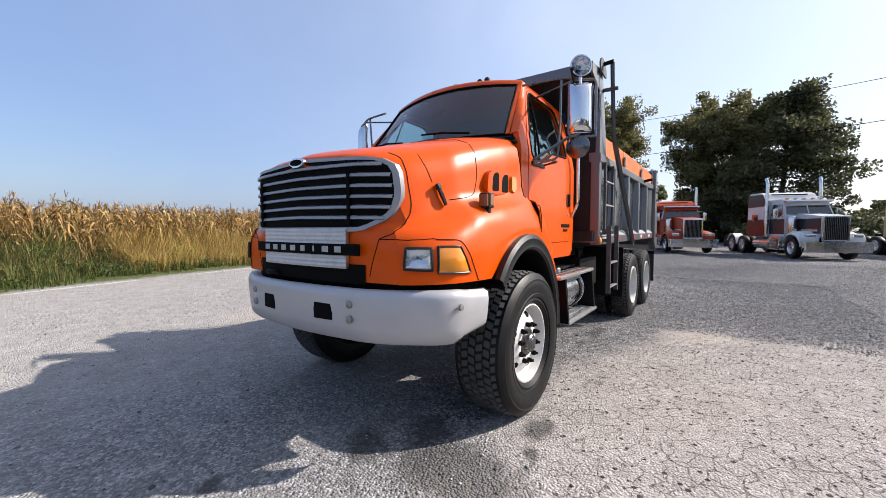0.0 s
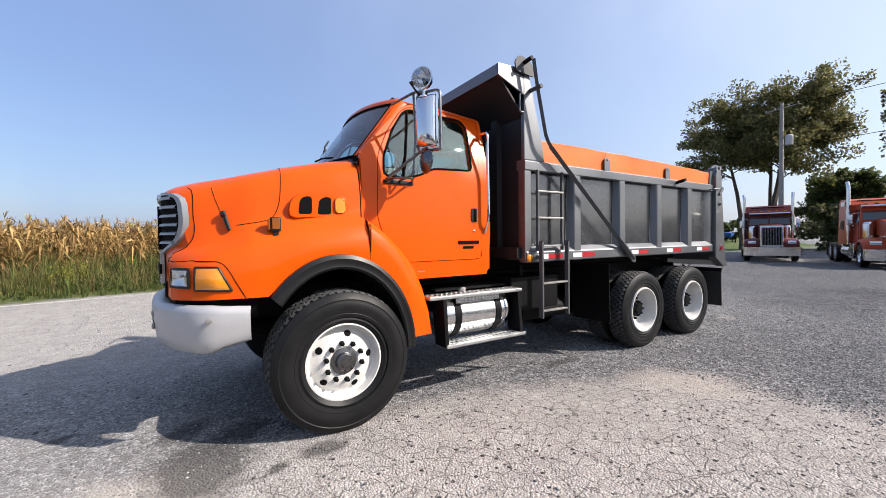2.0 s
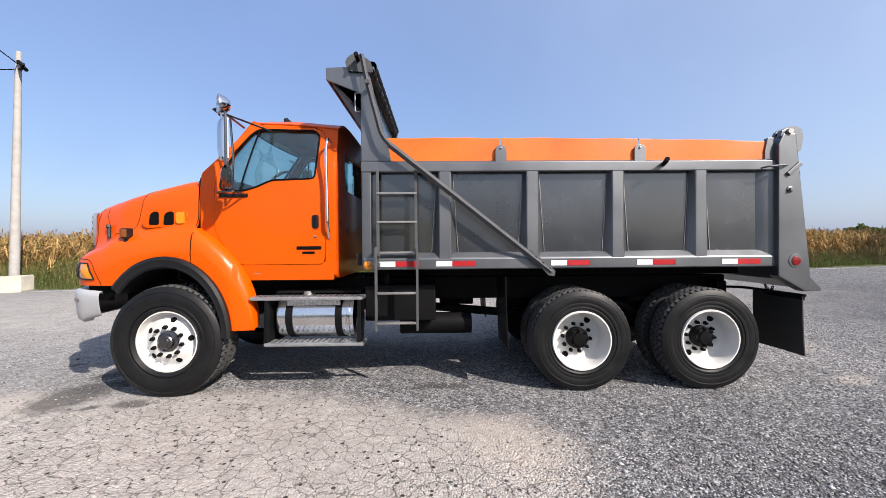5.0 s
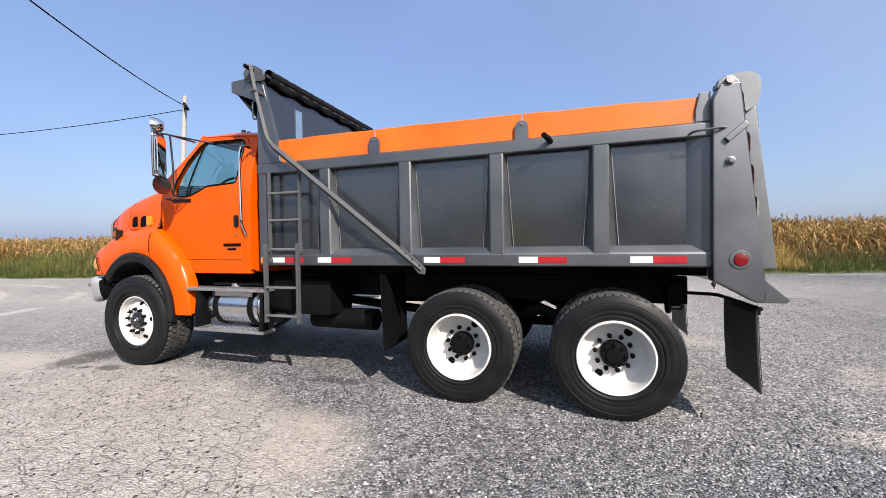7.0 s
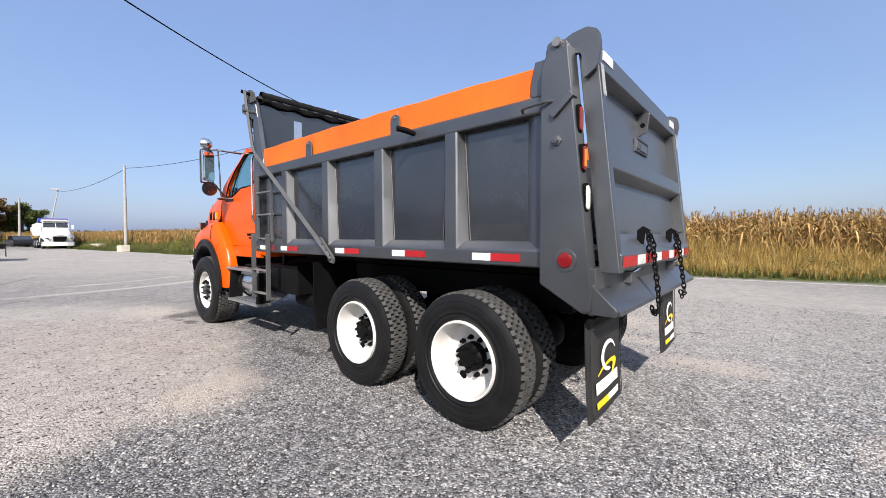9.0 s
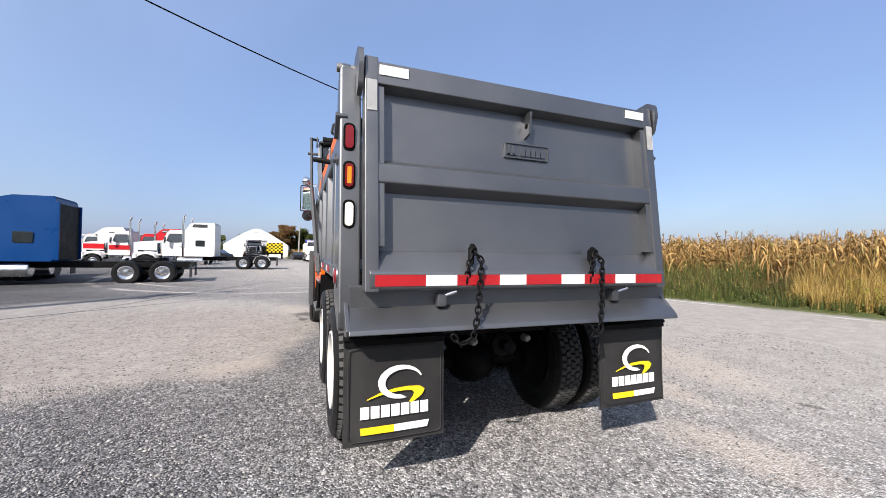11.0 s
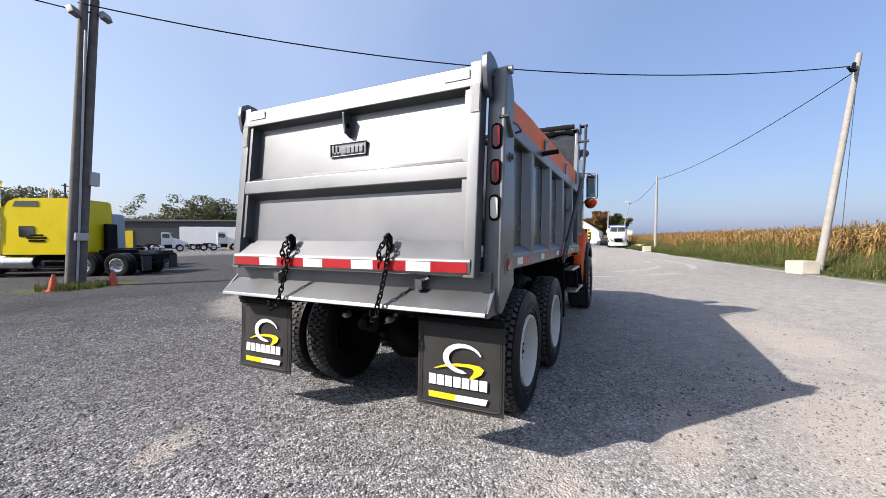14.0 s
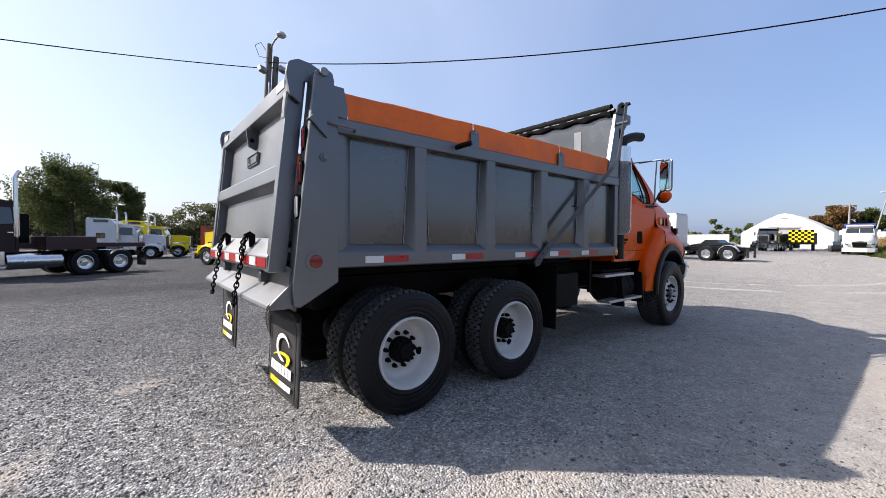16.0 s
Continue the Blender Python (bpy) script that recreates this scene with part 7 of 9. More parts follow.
def tree(name, label, x, y, high, wide, mat_, seed, conifer=False, stems=1, leaf=0.34, per=42, bare=0.16, tight=1.0):
    r = np.random.default_rng(seed)
    z0 = float(ground_z(x, y))
    root = thing(name, label, "tree", (x, y, z0))
    bm, tips = bmesh.new(), []
    for k in range(stems):
        a0 = r.uniform(0, 6.28)
        off = np.array([math.cos(a0), math.sin(a0)]) * (0.0 if stems == 1 else wide * 0.10)
        lean = r.normal(0, 0.04, 2) + off * 0.04
        top = high * (0.93 if conifer else r.uniform(0.68, 0.8))
        trunk = [Vector((off[0] + lean[0] * h * h * 0.1 + r.normal(0, 0.05), off[1] + lean[1] * h * h * 0.1 + r.normal(0, 0.05), h)) for h in np.linspace(0, top, 8)]
        girth = high * (0.020 if stems == 1 else 0.014)
        sweep(bm, trunk, [girth * (1.25 if i == 0 else 1) * (1 - 0.88 * i / 7) for i in range(8)], 8)
        count = 46 if conifer else 18
        for j in range(count):
            q = bare + (0.96 - bare) * (j + r.random()) / count
            i = min(6, int(q * 7))
            p = trunk[i].lerp(trunk[i + 1], q * 7 - i)
            a = r.uniform(0, 6.28)
            if conifer:
                ln = wide * (0.56 * (1 - q) ** 0.8 + 0.05) * r.uniform(0.7, 1.15)
                rise = -0.05 + 0.25 * q
            else:
                ln = wide * r.uniform(0.32, 0.52) * math.sqrt(max(0.15, 1 - (q * 1.25 - 0.55) ** 2 * 1.6))
                rise = r.uniform(0.25, 0.95)
            d = Vector((math.cos(a), math.sin(a), rise)).normalized()
            e = p + d * ln
            mid_ = p.lerp(e, 0.5) + Vector((0, 0, -0.04 * ln if conifer else 0.06 * ln))
            sweep(bm, [p, mid_, e], [girth * 0.34 * (1 - q * 0.6), girth * 0.2 * (1 - q * 0.6), girth * 0.05], 5)
            for w in (np.linspace(0.3, 1.05, 5) if conifer else np.linspace(0.5, 1.1, 5)):
                c = p.lerp(e, w)
                tips.append((c.x, c.y, c.z, (0.048 if conifer else 0.062) * wide * r.uniform(0.6, 1.3)))
            if not conifer:
                for _ in range(3):
                    g = p.lerp(e, r.uniform(0.45, 0.95))
                    b = g + Vector((r.normal(0, 1), r.normal(0, 1), r.normal(0.35, 0.7))) * wide * 0.11
                    sweep(bm, [g, b], [girth * 0.10, girth * 0.03], 4)
                    tips.append((b.x, b.y, b.z, 0.05 * wide * r.uniform(0.6, 1.3)))
    part("trunk", bm, bark, root, "grey-brown bark")
    tips = np.array(tips)
    v, f = leaves(tips[:, :3], tips[:, 3] * tight, per, leaf, r)
    crown = new("crown", bulk("crown", v, f, mat_))
    crown.parent = root
    return root


def thicket(name, label, x0, y0, x1, y1, n, high, mat_, seed, leaf=0.5, per=60):
    """A far row of trees or bushes as one mass of leaves with an uneven top."""
    r = np.random.default_rng(seed)
    q = r.random(n)
    x, y = x0 + (x1 - x0) * q + r.normal(0, high * 0.35, n), y0 + (y1 - y0) * q + r.normal(0, high * 0.35, n)
    top = high * (0.62 + 0.25 * np.sin(q * 19 + seed) + 0.13 * np.sin(q * 47) + r.normal(0, 0.08, n))
    z = ground_z(x, y) + np.maximum(0.3, top * r.random(n) ** 0.8)
    v, f = leaves(np.stack([x, y, z], -1), np.full(n, high * 0.065), per, leaf, r)
    tagged(new(name, bulk(name, v, f, mat_)), label, "trees", kind="stuff")


# brown seed heads and yellow flowering weeds in patches
brown_mat = island_material("brown_weeds", [(0.0, (0.085, 0.062, 0.026)), (0.5, (0.17, 0.125, 0.05)), (0.85, (0.24, 0.175, 0.075)), (1.0, (0.12, 0.13, 0.04))], 0.75, 0.25)
brown_protos = [tuft(rng, 1.1, 12, 0.009) for _ in range(6)]
verge("brown_weeds", brown_protos, brown_mat, 5200, -46, 33, 0.8, 2.9, 1.0, "dull brown seeding weeds among the verge grass", 0.7)
yellow_mat = island_material("yellow_weeds", [(0.0, (0.07, 0.10, 0.02)), (0.5, (0.19, 0.21, 0.03)), (1.0, (0.38, 0.34, 0.05))], 0.7, 0.35)
yr = np.random.default_rng(58)
ys, ye = [], []
for middle, count in ((-14.5, 9), (-6.2, 7), (-4.0, 8), (3.2, 5), (-21.0, 8), (11.0, 6), (19.0, 8), (-30.0, 8)):
    ys.append(middle + yr.normal(0, 0.3, count))
    ye.append(yr.uniform(0.9, 1.7, count))
ys, ye = np.concatenate(ys), np.concatenate(ye)
yx, yy_ = field(ys, ye)
stem = np.repeat(np.stack([yx, yy_, ground_z(yx, yy_)], -1), 6, 0)
stem[:, 2] += np.tile(np.linspace(0.15, 0.85, 6), len(ys)) * np.repeat(yr.uniform(0.7, 1.1, len(ys)), 6)
yv, yf = leaves(stem, np.full(len(stem), 0.07), 16, 0.05, yr)
tagged(new("yellow_weeds", bulk("yellow_weeds", yv, yf, yellow_mat)), "yellow-green flowering weeds in patches along the verge", "weeds", kind="stuff")

# bushy green weeds along the verge, thinner where the dry grass stands
weed_green = island_material("weed_leaves", [(0.0, (0.022, 0.038, 0.010)), (0.5, (0.055, 0.082, 0.020)), (0.85, (0.10, 0.125, 0.03)), (0.97, (0.17, 0.16, 0.05)), (1.0, (0.40, 0.34, 0.05))], 0.65, 0.3)
wr = np.random.default_rng(77)
ws = wr.uniform(-48, 34, 5200)
we = wr.uniform(0.5, 2.7, 5200)
stay = wr.random(5200) < np.where(ws < -6, 0.35, np.where(ws < 2, 0.8, np.where(ws < 14, 0.2, 0.5))) * (0.72 + 0.28 * np.sin(ws * 0.9) * np.sin(ws * 0.37))
ws, we = ws[stay], we[stay]
wx, wy = field(ws, we)
wh = (0.18 + 0.34 * (we - 0.5)) * (0.9 + 0.25 * np.sin(ws * 0.63 + 2)) * wr.uniform(0.35, 1.0, len(ws))
wv, wf = leaves(np.stack([wx, wy, ground_z(wx, wy) + wh], -1), np.full(len(ws), 0.11), 34, 0.055, wr)
tagged(new("verge_weeds", bulk("verge_weeds", wv, wf, weed_green)), "bushy dark-green weeds along the field's edge", "weeds", kind="stuff")
tree("broadleaf_tree", "tall dark-green poplar with several stems", 48.0, 12.4, 19.4, 11.9, leaf_olive, 21, stems=4, leaf=0.26, per=125, bare=0.52, tight=0.78)
tree("broadleaf_tree", "lower dense green tree between the tall ones", 54.0, 6.6, 9.0, 6.4, leaf_green, 22, stems=2, leaf=0.27, per=130)
tree("broadleaf_tree", "dense green tree behind parked tractors", 47.0, -1.8, 18.6, 9.2, leaf_olive, 23, stems=3, leaf=0.26, per=190, bare=0.10)
tree("spruce_tree", "broad dark spruce with drooping branches", 45.5, -6.6, 15.6, 12.5, leaf_dark, 24, True, leaf=0.28, per=180, bare=0.06)
thicket("hedge", "dark bushes below the trees", 44, -14, 50, 9, 240, 5.0, leaf_dark, 3, 0.36, 80)
tree("maple_tree", "full dark-green maple behind the parked trucks", 13.0, -74.0, 15.0, 12.0, leaf_green, 31, leaf=0.23, per=420, bare=0.08, tight=1.3)
tree("maple_tree", "smaller green tree beside the maple", 6.8, -77.0, 14.5, 6.0, leaf_green, 32, leaf=0.23, per=320, bare=0.08, tight=1.2)
tree("autumn_tree", "tree turning red and brown by the white shed", -88.0, -5.0, 8.0, 7.0, leaf_autumn, 41, leaf=0.28, per=150, bare=0.12)
tree("autumn_tree", "green and russet tree by the white shed", -90.0, -0.6, 7.4, 6.2, leaf_green, 42, leaf=0.28, per=150, bare=0.12)
thicket("far_woods", "far line of green woods", -75, -95, 40, -120, 1900, 12.5, leaf_dark, 5, 0.5, 90)
thicket("far_woods", "far line of woods", 40, -120, 130, -60, 800, 8.0, leaf_dark, 6, 0.5, 80)
thicket("far_woods", "far line of woods beyond the lawn", 105, 28, 150, 130, 520, 6.6, leaf_green, 7, 0.8, 50)
thicket("far_woods", "far low woods", 70, -60, 120, 0, 330, 6.0, leaf_dark, 9, 0.8, 50)
thicket("far_woods", "low woods on the horizon", -420, 40, -250, 160, 260, 3.6, leaf_dark, 8, 1.0, 40)
thicket("far_woods", "low bushes behind the shed", -120, -40, -95, -12, 60, 6.0, leaf_green, 10, 0.8, 45)

# grass round the lamp post's foot
ir = np.random.default_rng(91)
ia, iq = ir.uniform(0, 6.28, 420), np.sqrt(ir.random(420))
ix, iy = 2.2 + 1.5 * iq * np.cos(ia), -14.9 + 0.75 * iq * np.sin(ia)
iv, if_ = strew(grass_protos, ir.integers(0, len(grass_protos), 420), poses(np.stack([ix, iy, ground_z(ix, iy) - 0.02], -1), ir.uniform(0, 6.28, 420), ir.uniform(0.10, 0.26, 420) * (1.3 - iq)))
tagged(new("post_grass", bulk("post_grass", iv, if_, grass_mat)), "patch of rough grass at the lamp post's foot", "grass", kind="stuff")

# ---- parked tractors, shed, poles and lines ----
def flat_paint(name, c):
    return paint(name, c, 0.34, coat=0.08, spec=0.2, var=0.07, scale=1.2, fine=120)


dark_glass = paint("dark_cab_glass", (0.02, 0.025, 0.028), 0.06, var=0.1, coat=1.0)
semi_tyre = mesh_of("tyre", lathe(bmesh.new(), [(0.29, -0.11), (0.33, -0.13), (0.43, -0.14), (0.49, -0.13), (0.515, -0.10), (0.52, 0.0), (0.515, 0.10), (0.49, 0.13), (0.43, 0.14), (0.33, 0.13), (0.29, 0.11)], (0, 0, 0), "y", 28, 1, False), rubber, 40)
semi_rim = mesh_of("rim", lathe(bmesh.new(), [(0.295, -0.11), (0.30, 0.12), (0.28, 0.125), (0.26, 0.07), (0.20, 0.05), (0.13, 0.075), (0.11, 0.12), (0.0, 0.13)], (0, 0, 0), "y", 24), alloy, 40)
semi_rim_deep = mesh_of("rim", lathe(bmesh.new(), [(0.295, -0.11), (0.30, 0.12), (0.28, 0.125), (0.27, 0.0), (0.20, -0.03), (0.13, -0.02), (0.11, 0.06), (0.0, 0.07)], (0, 0, 0), "y", 24), alloy, 40)


def semi(label, colour, at, turn, style="classic", second=None, sleeper=2.0, tall=0.5, group="parked tractors", stacks=True, hood_len=1.9, back=None, tail=2.9):
    """A parked highway tractor; its front axle is over the given place and it heads along turn."""
    x, y = at
    root = thing("tractor_truck", label, "truck", (x, y, float(ground_z(x, y))), turn, group)
    second = second or colour
    aero = style == "aero"
    deep = 0.3 if sum(second) < 0.2 else 0.0     # dark second colours cover more of the sides
    hb = -hood_len * 0.5          # hood's back end
    nose = 0.98
    cab_b = hb - 1.35
    sl_b = cab_b - sleeper
    end = sl_b - tail
    # wheels
    for wx in (0.0, end + 2.35, end + 1.03):
        front = wx == 0.0
        for s in (-1, 1):
            w = again("wheel", semi_rim if front else semi_rim_deep, root, pose(wx, s * (1.06 if front else 1.09), 0.52, 0, 0, 0 if s > 0 else 180), "polished aluminium wheel")
            again("tyre", semi_tyre, w, pose(0, 0, 0))
            if not front:
                again("inner_tyre", semi_tyre, w, pose(0, -0.33, 0))
    part("chassis", box((end, -0.45, 0.72), (0.8, 0.45, 1.0), 0.02), black_paint, root, "black frame")
    part("axle_group", box((end + 0.5, -0.9, 0.42), (end + 2.8, 0.9, 0.62), 0.05), black_paint, root)
    part("tail_bar", box((end - 0.02, -1.2, 0.75), (end + 0.06, 1.2, 0.98), 0.02), black_paint, root)
    part("fifth_wheel", plate(soften([(-0.5, -0.5), (0.55, -0.5), (0.55, 0.5), (-0.5, 0.5), (-0.75, 0.15), (-0.75, -0.15)], 0.1), "z", 1.04, 1.16), black_paint, root, "black coupling plate").matrix_basis = pose(end + 1.75, 0, 0)
    for s in (-1, 1):
        part("mud_guard", sheet([[(end + 1.03 + 0.62 * math.cos(a), s * yy, 0.55 + 0.60 * math.sin(a)) for yy in (0.75, 1.22)] for a in [radians(165 - 12 * k) for k in range(15)]], 0.015), white_paint if colour[2] > 0.5 else black_paint, root) if style == "classic" and sleeper > 0 and colour[2] > 0.5 else None
        part("mud_flap", box((end - 0.03, s * 0.92 - 0.3, 0.28), (end, s * 0.92 + 0.3, 0.9)), flap_rubber, root)
        tank = part("fuel_tank", lathe(bmesh.new(), [(0.0, cab_b - 1.25), (0.28, cab_b - 1.23), (0.31, cab_b - 1.18), (0.31, cab_b + 0.35), (0.28, cab_b + 0.4), (0, cab_b + 0.42)], (0, s * 0.92, 0.66), "x", 24), alloy, root, "polished fuel tank")
        part("step", box((cab_b + 0.45, s * 0.98 - 0.24, 0.36), (hb - 0.02, s * 0.98 + 0.24, 0.50), 0.02), alloy, root)
        part("step_skirt", box((cab_b + 0.45, s * 0.98 - 0.22, 0.52), (hb - 0.02, s * 0.98 + 0.2, 1.05), 0.03), alloy if not aero else black_paint, root)
    body_m, second_m = flat_paint("body_%02x%02x%02x" % tuple(int(c * 99) for c in colour), colour), flat_paint("body_%02x%02x%02x" % tuple(int(c * 99) for c in second), second)
    if aero:
        # sloping moulded hood with fenders grown in
        rows = []
        for k in range(13):
            xx = nose - (nose - hb) * k / 12
            q = k / 12
            top = 1.32 + 0.78 * q ** 0.75
            wid = 0.78 + 0.42 * min(1, q * 2.2) ** 0.5
            arch_ = max(0.62, 0.52 + math.sqrt(max(0, 0.62 ** 2 - (xx * 1.0) ** 2))) if abs(xx) < 0.62 else (0.45 if xx > 0 else 0.62)
            half = [(wid, arch_), (wid + 0.02, max(arch_ + 0.08, 0.95)), (wid - 0.03, max(arch_ + 0.16, 1.22)), (wid * 0.82, max(arch_ + 0.2, top - 0.28)), (wid * 0.72, top - 0.06), (wid * 0.45, top + 0.0), (0, top + 0.03)]
            bow = -0.30 * (1 - q) ** 2
            rows.append([(xx + bow * (yy / wid) ** 2, -yy, zz) for yy, zz in half] + [(xx + bow * (yy / wid) ** 2, yy, zz) for yy, zz in reversed(half[:-1])])
        bm = sheet(rows)
        bm.faces.new([v for v in bm.verts if False] or [bm.verts.new(p) for p in rows[0]])
        part("hood", bm, body_m, root, "sloping moulded hood", 60)
        part("grille", plate(soften([(-0.42, 0.72), (0.42, 0.72), (0.52, 1.22), (-0.52, 1.22)], 0.08), "x", nose - 0.04, nose + 0.02, 0.01), seam, root, "dark grille").matrix_basis = pose(0, 0, 0)
        part("bumper", plate(bend2([(nose - 0.55, -1.2), (nose - 0.12, -1.05), (nose + 0.10, -0.5), (nose + 0.10, 0.5), (nose - 0.12, 1.05), (nose - 0.55, 1.2), (nose - 0.55, 1.1), (nose - 0.2, 0.9), (nose - 0.2, -0.9), (nose - 0.55, -1.1)]), "z", 0.28, 0.68, 0.03), second_m, root, "moulded bumper")
        for s in (-1, 1):
            part("headlamp", bx(bmesh.new(), (-0.17, -0.06, -0.07), (0.13, 0.03, 0.07), 0.03, pose(nose - 0.24, s * 0.86, 1.02, 0, 14, -s * 38)), head_glass, root, "swept clear headlamp")
    else:
        part("hood", plate(soften([(hb, 1.05), (hb, 2.16), (0.2, 2.08), (nose - 0.12, 2.0), (nose - 0.04, 1.9), (nose - 0.04, 1.05)], 0.06), "y", -0.52, 0.52, 0.07), body_m, root, "long square hood", 40)
        shell_ = part("grille_shell", box((nose - 0.08, -0.52, 0.85), (nose + 0.02, 0.52, 2.02), 0.05), chrome, root, "tall chrome grille shell")
        part("grille_core", box((nose + 0.012, -0.43, 0.93), (nose + 0.03, 0.43, 1.93), 0.02), seam, shell_)
        for k in range(13):
            part("grille_bar", box((nose + 0.025, -0.40 + k * 0.0667 - 0.011, 0.94), (nose + 0.042, -0.40 + k * 0.0667 + 0.011, 1.92)), arm_metal, shell_)
        part("bumper", plate(soften([(nose - 0.05, -1.27), (nose + 0.22, -1.24), (nose + 0.30, -0.6), (nose + 0.30, 0.6), (nose + 0.22, 1.24), (nose - 0.05, 1.27)], 0.06), "z", 0.36, 0.84, 0.02), chrome, root, "deep chrome bumper")
        for s in (-1, 1):
            rows = []
            for k in range(17):
                a = radians(158 - k * 150 / 16)
                rows.append([(0.72 * math.cos(a) + 0.02, s * yy, 0.50 + 0.72 * math.sin(a) * ss + dz) for yy, ss, dz in ((0.50, 1.08, 0.06), (0.8, 1.10, 0.05), (1.08, 1.08, 0.02), (1.20, 1.0, 0.0), (1.21, 0.9, 0.0))])
            part("fender", sheet(rows, 0.02), body_m, root, "sweeping front fender", 60)
            part("fender_front", plate([(0.60, 0.66), (0.80, 0.66), (0.84, 1.02), (0.70, 1.22), (0.62, 1.12)], "y", min(s * 0.5, s * 1.18), max(s * 0.5, s * 1.18), 0.05), body_m, root)
            part("headlamp", bx(bmesh.new(), (-0.1, -0.19, -0.09), (0.06, 0.19, 0.09), 0.04, pose(0.84, s * 0.86, 1.10)), chrome, root, "chrome twin headlamp")
            part("hood_side", box((hb + 0.1, s * 0.52 - 0.02, 1.3), (nose - 0.3, s * 0.52 + 0.02, 1.42), 0.01), chrome, root)
            part("air_cleaner", lathe(bmesh.new(), [(0.16, 1.15), (0.19, 1.2), (0.19, 1.95), (0.12, 2.05), (0, 2.06)], (hb + 0.22, s * 0.78, 0), "z", 20), chrome, root, "round chrome air cleaner")
    # cab
    roof = 2.92
    prof = [(hb + 0.02, 1.0), (hb + 0.02, 2.1), (hb - 0.26, roof - 0.14), (hb - 0.42, roof), (cab_b, roof + 0.03), (cab_b, 1.0)]
    bm = bmesh.new()
    slab(bm, soften(prof, 0.05), "y", -1.0, 1.0, 0.05)
    for v in bm.verts:
        if v.co.z > 2.1:
            v.co.y *= 1 - 0.10 * (v.co.z - 2.1) / 0.8
    part("cab", bm, body_m, root, "tractor cab", 40)
    # windscreen halves, side windows, visor, mirrors
    for s in (-1, 1):
        rows = [[(hb + 0.035 - 0.28 * q, s * yy * (1 - 0.07 * q), 2.14 + (roof - 0.20 - 2.14) * q) for yy in (0.03, 0.5, 0.93)] for q in (0, 0.5, 1.0)]
        part("windscreen", sheet(rows, 0.012), dark_glass, root, "dark windscreen half")
        win = soften([(hb - 0.20, 2.12), (hb - 0.36, 2.66), (cab_b + 0.18, 2.68), (cab_b + 0.15, 2.08), (hb - 0.5, 2.02)], 0.06)
        bm = bmesh.new()
        slab(bm, win, "y", 0.0, 0.02)
        for v in bm.verts:
            v.co.y = s * (0.998 * (1 - 0.10 * max(0, v.co.z - 2.1) / 0.8) + (0.008 if v.co.y > 0.01 else -0.01))
        part("side_window", bm, dark_glass, root, "dark side window")
        part("door_line", sweep(bmesh.new(), [(hb - 0.16, s * 1.004, 2.05), (hb - 0.16, s * 1.004, 1.1), (cab_b + 0.1, s * 1.004, 1.1), (cab_b + 0.1, s * 1.004, 2.05)], 0.006, 4), seam, root)
        part("door_handle", box((cab_b + 0.16, min(s, s * 1.03), 1.72), (cab_b + 0.32, max(s, s * 1.03), 1.77), 0.008), chrome, root)
        mir = part("door_mirror", box((hb - 0.25, s * 1.30 - 0.1, 1.95), (hb - 0.15, s * 1.30 + 0.1, 2.42), 0.03), chrome if not aero else body_m, root, "tall door mirror")
        part("mirror_arm", sweep(bmesh.new(), [(hb - 0.2, s * 0.98, 2.5), (hb - 0.2, s * 1.3, 2.44), (hb - 0.2, s * 1.3, 1.93), (hb - 0.2, s * 1.0, 1.85)], 0.014, 6), chrome, mir)
    part("visor", plate([(hb - 0.16, roof - 0.20), (hb + 0.08, roof - 0.14), (hb + 0.06, roof - 0.08), (hb - 0.30, roof - 0.06)], "y", -0.95, 0.95, 0.01), chrome if not aero else body_m, root, "sun visor over the windscreen")
    for k in range(5):
        part("roof_lamp", box((hb - 0.48, -0.72 + 0.36 * k - 0.06, roof), (hb - 0.36, -0.72 + 0.36 * k + 0.06, roof + 0.05), 0.015), amber_lens, root)
    if sleeper > 0:
        top = roof + tall
        prof = [(cab_b - 0.01, 1.0), (cab_b - 0.01, roof), (cab_b - 0.1 + (0.5 if aero else 0.0), roof + 0.02), (cab_b - 0.35, top - 0.10), (cab_b - 0.7, top), (sl_b + 0.06, top + 0.02), (sl_b, top - 0.1), (sl_b, 1.0)]
        bm = bmesh.new()
        slab(bm, soften(prof, 0.08), "y", -1.20, 1.20, 0.07)
        for v in bm.verts:
            v.co.y *= 1 - 0.06 * max(0, v.co.z - 2.5)
        part("sleeper", bm, body_m, root, "sleeper box behind the cab", 40)
        for s in (-1, 1):
            part("sleeper_window", plate(soften([(cab_b - 0.75, 1.75), (cab_b - 0.75, 2.2), (cab_b - 1.35, 2.2), (cab_b - 1.35, 1.75)], 0.05), "y", s * 1.205 - 0.008, s * 1.205 + 0.008), dark_glass, root, "small dark sleeper window")
            part("roof_window", plate(soften([(cab_b - 0.5, top - 0.34), (cab_b - 0.62, top - 0.12), (cab_b - 1.5, top - 0.12), (cab_b - 1.5, top - 0.34)], 0.04), "y", s * 1.165 - 0.012, s * 1.165 + 0.012), dark_glass, root) if not aero else None
            if second != colour and not aero:
                part("stripe", box((sl_b + 0.02, s * 1.205 - 0.006, 1.25 - 0.7 * deep), (cab_b - 0.05, s * 1.205 + 0.006, 1.62 + deep)), second_m, root, "contrasting painted stripe")
        if aero:
            part("sleeper_back", box((sl_b - 0.06, -1.12, 1.05), (sl_b - 0.004, 1.12, top - 0.25), 0.02), black_paint, root, "black rear panel and fairing edge")
            for s in (-1, 1):
                part("side_fairing", box((sl_b - 0.14, s * 1.16 - 0.03, 1.05), (sl_b + 0.02, s * 1.16 + 0.03, top - 0.2), 0.02), body_m, root)
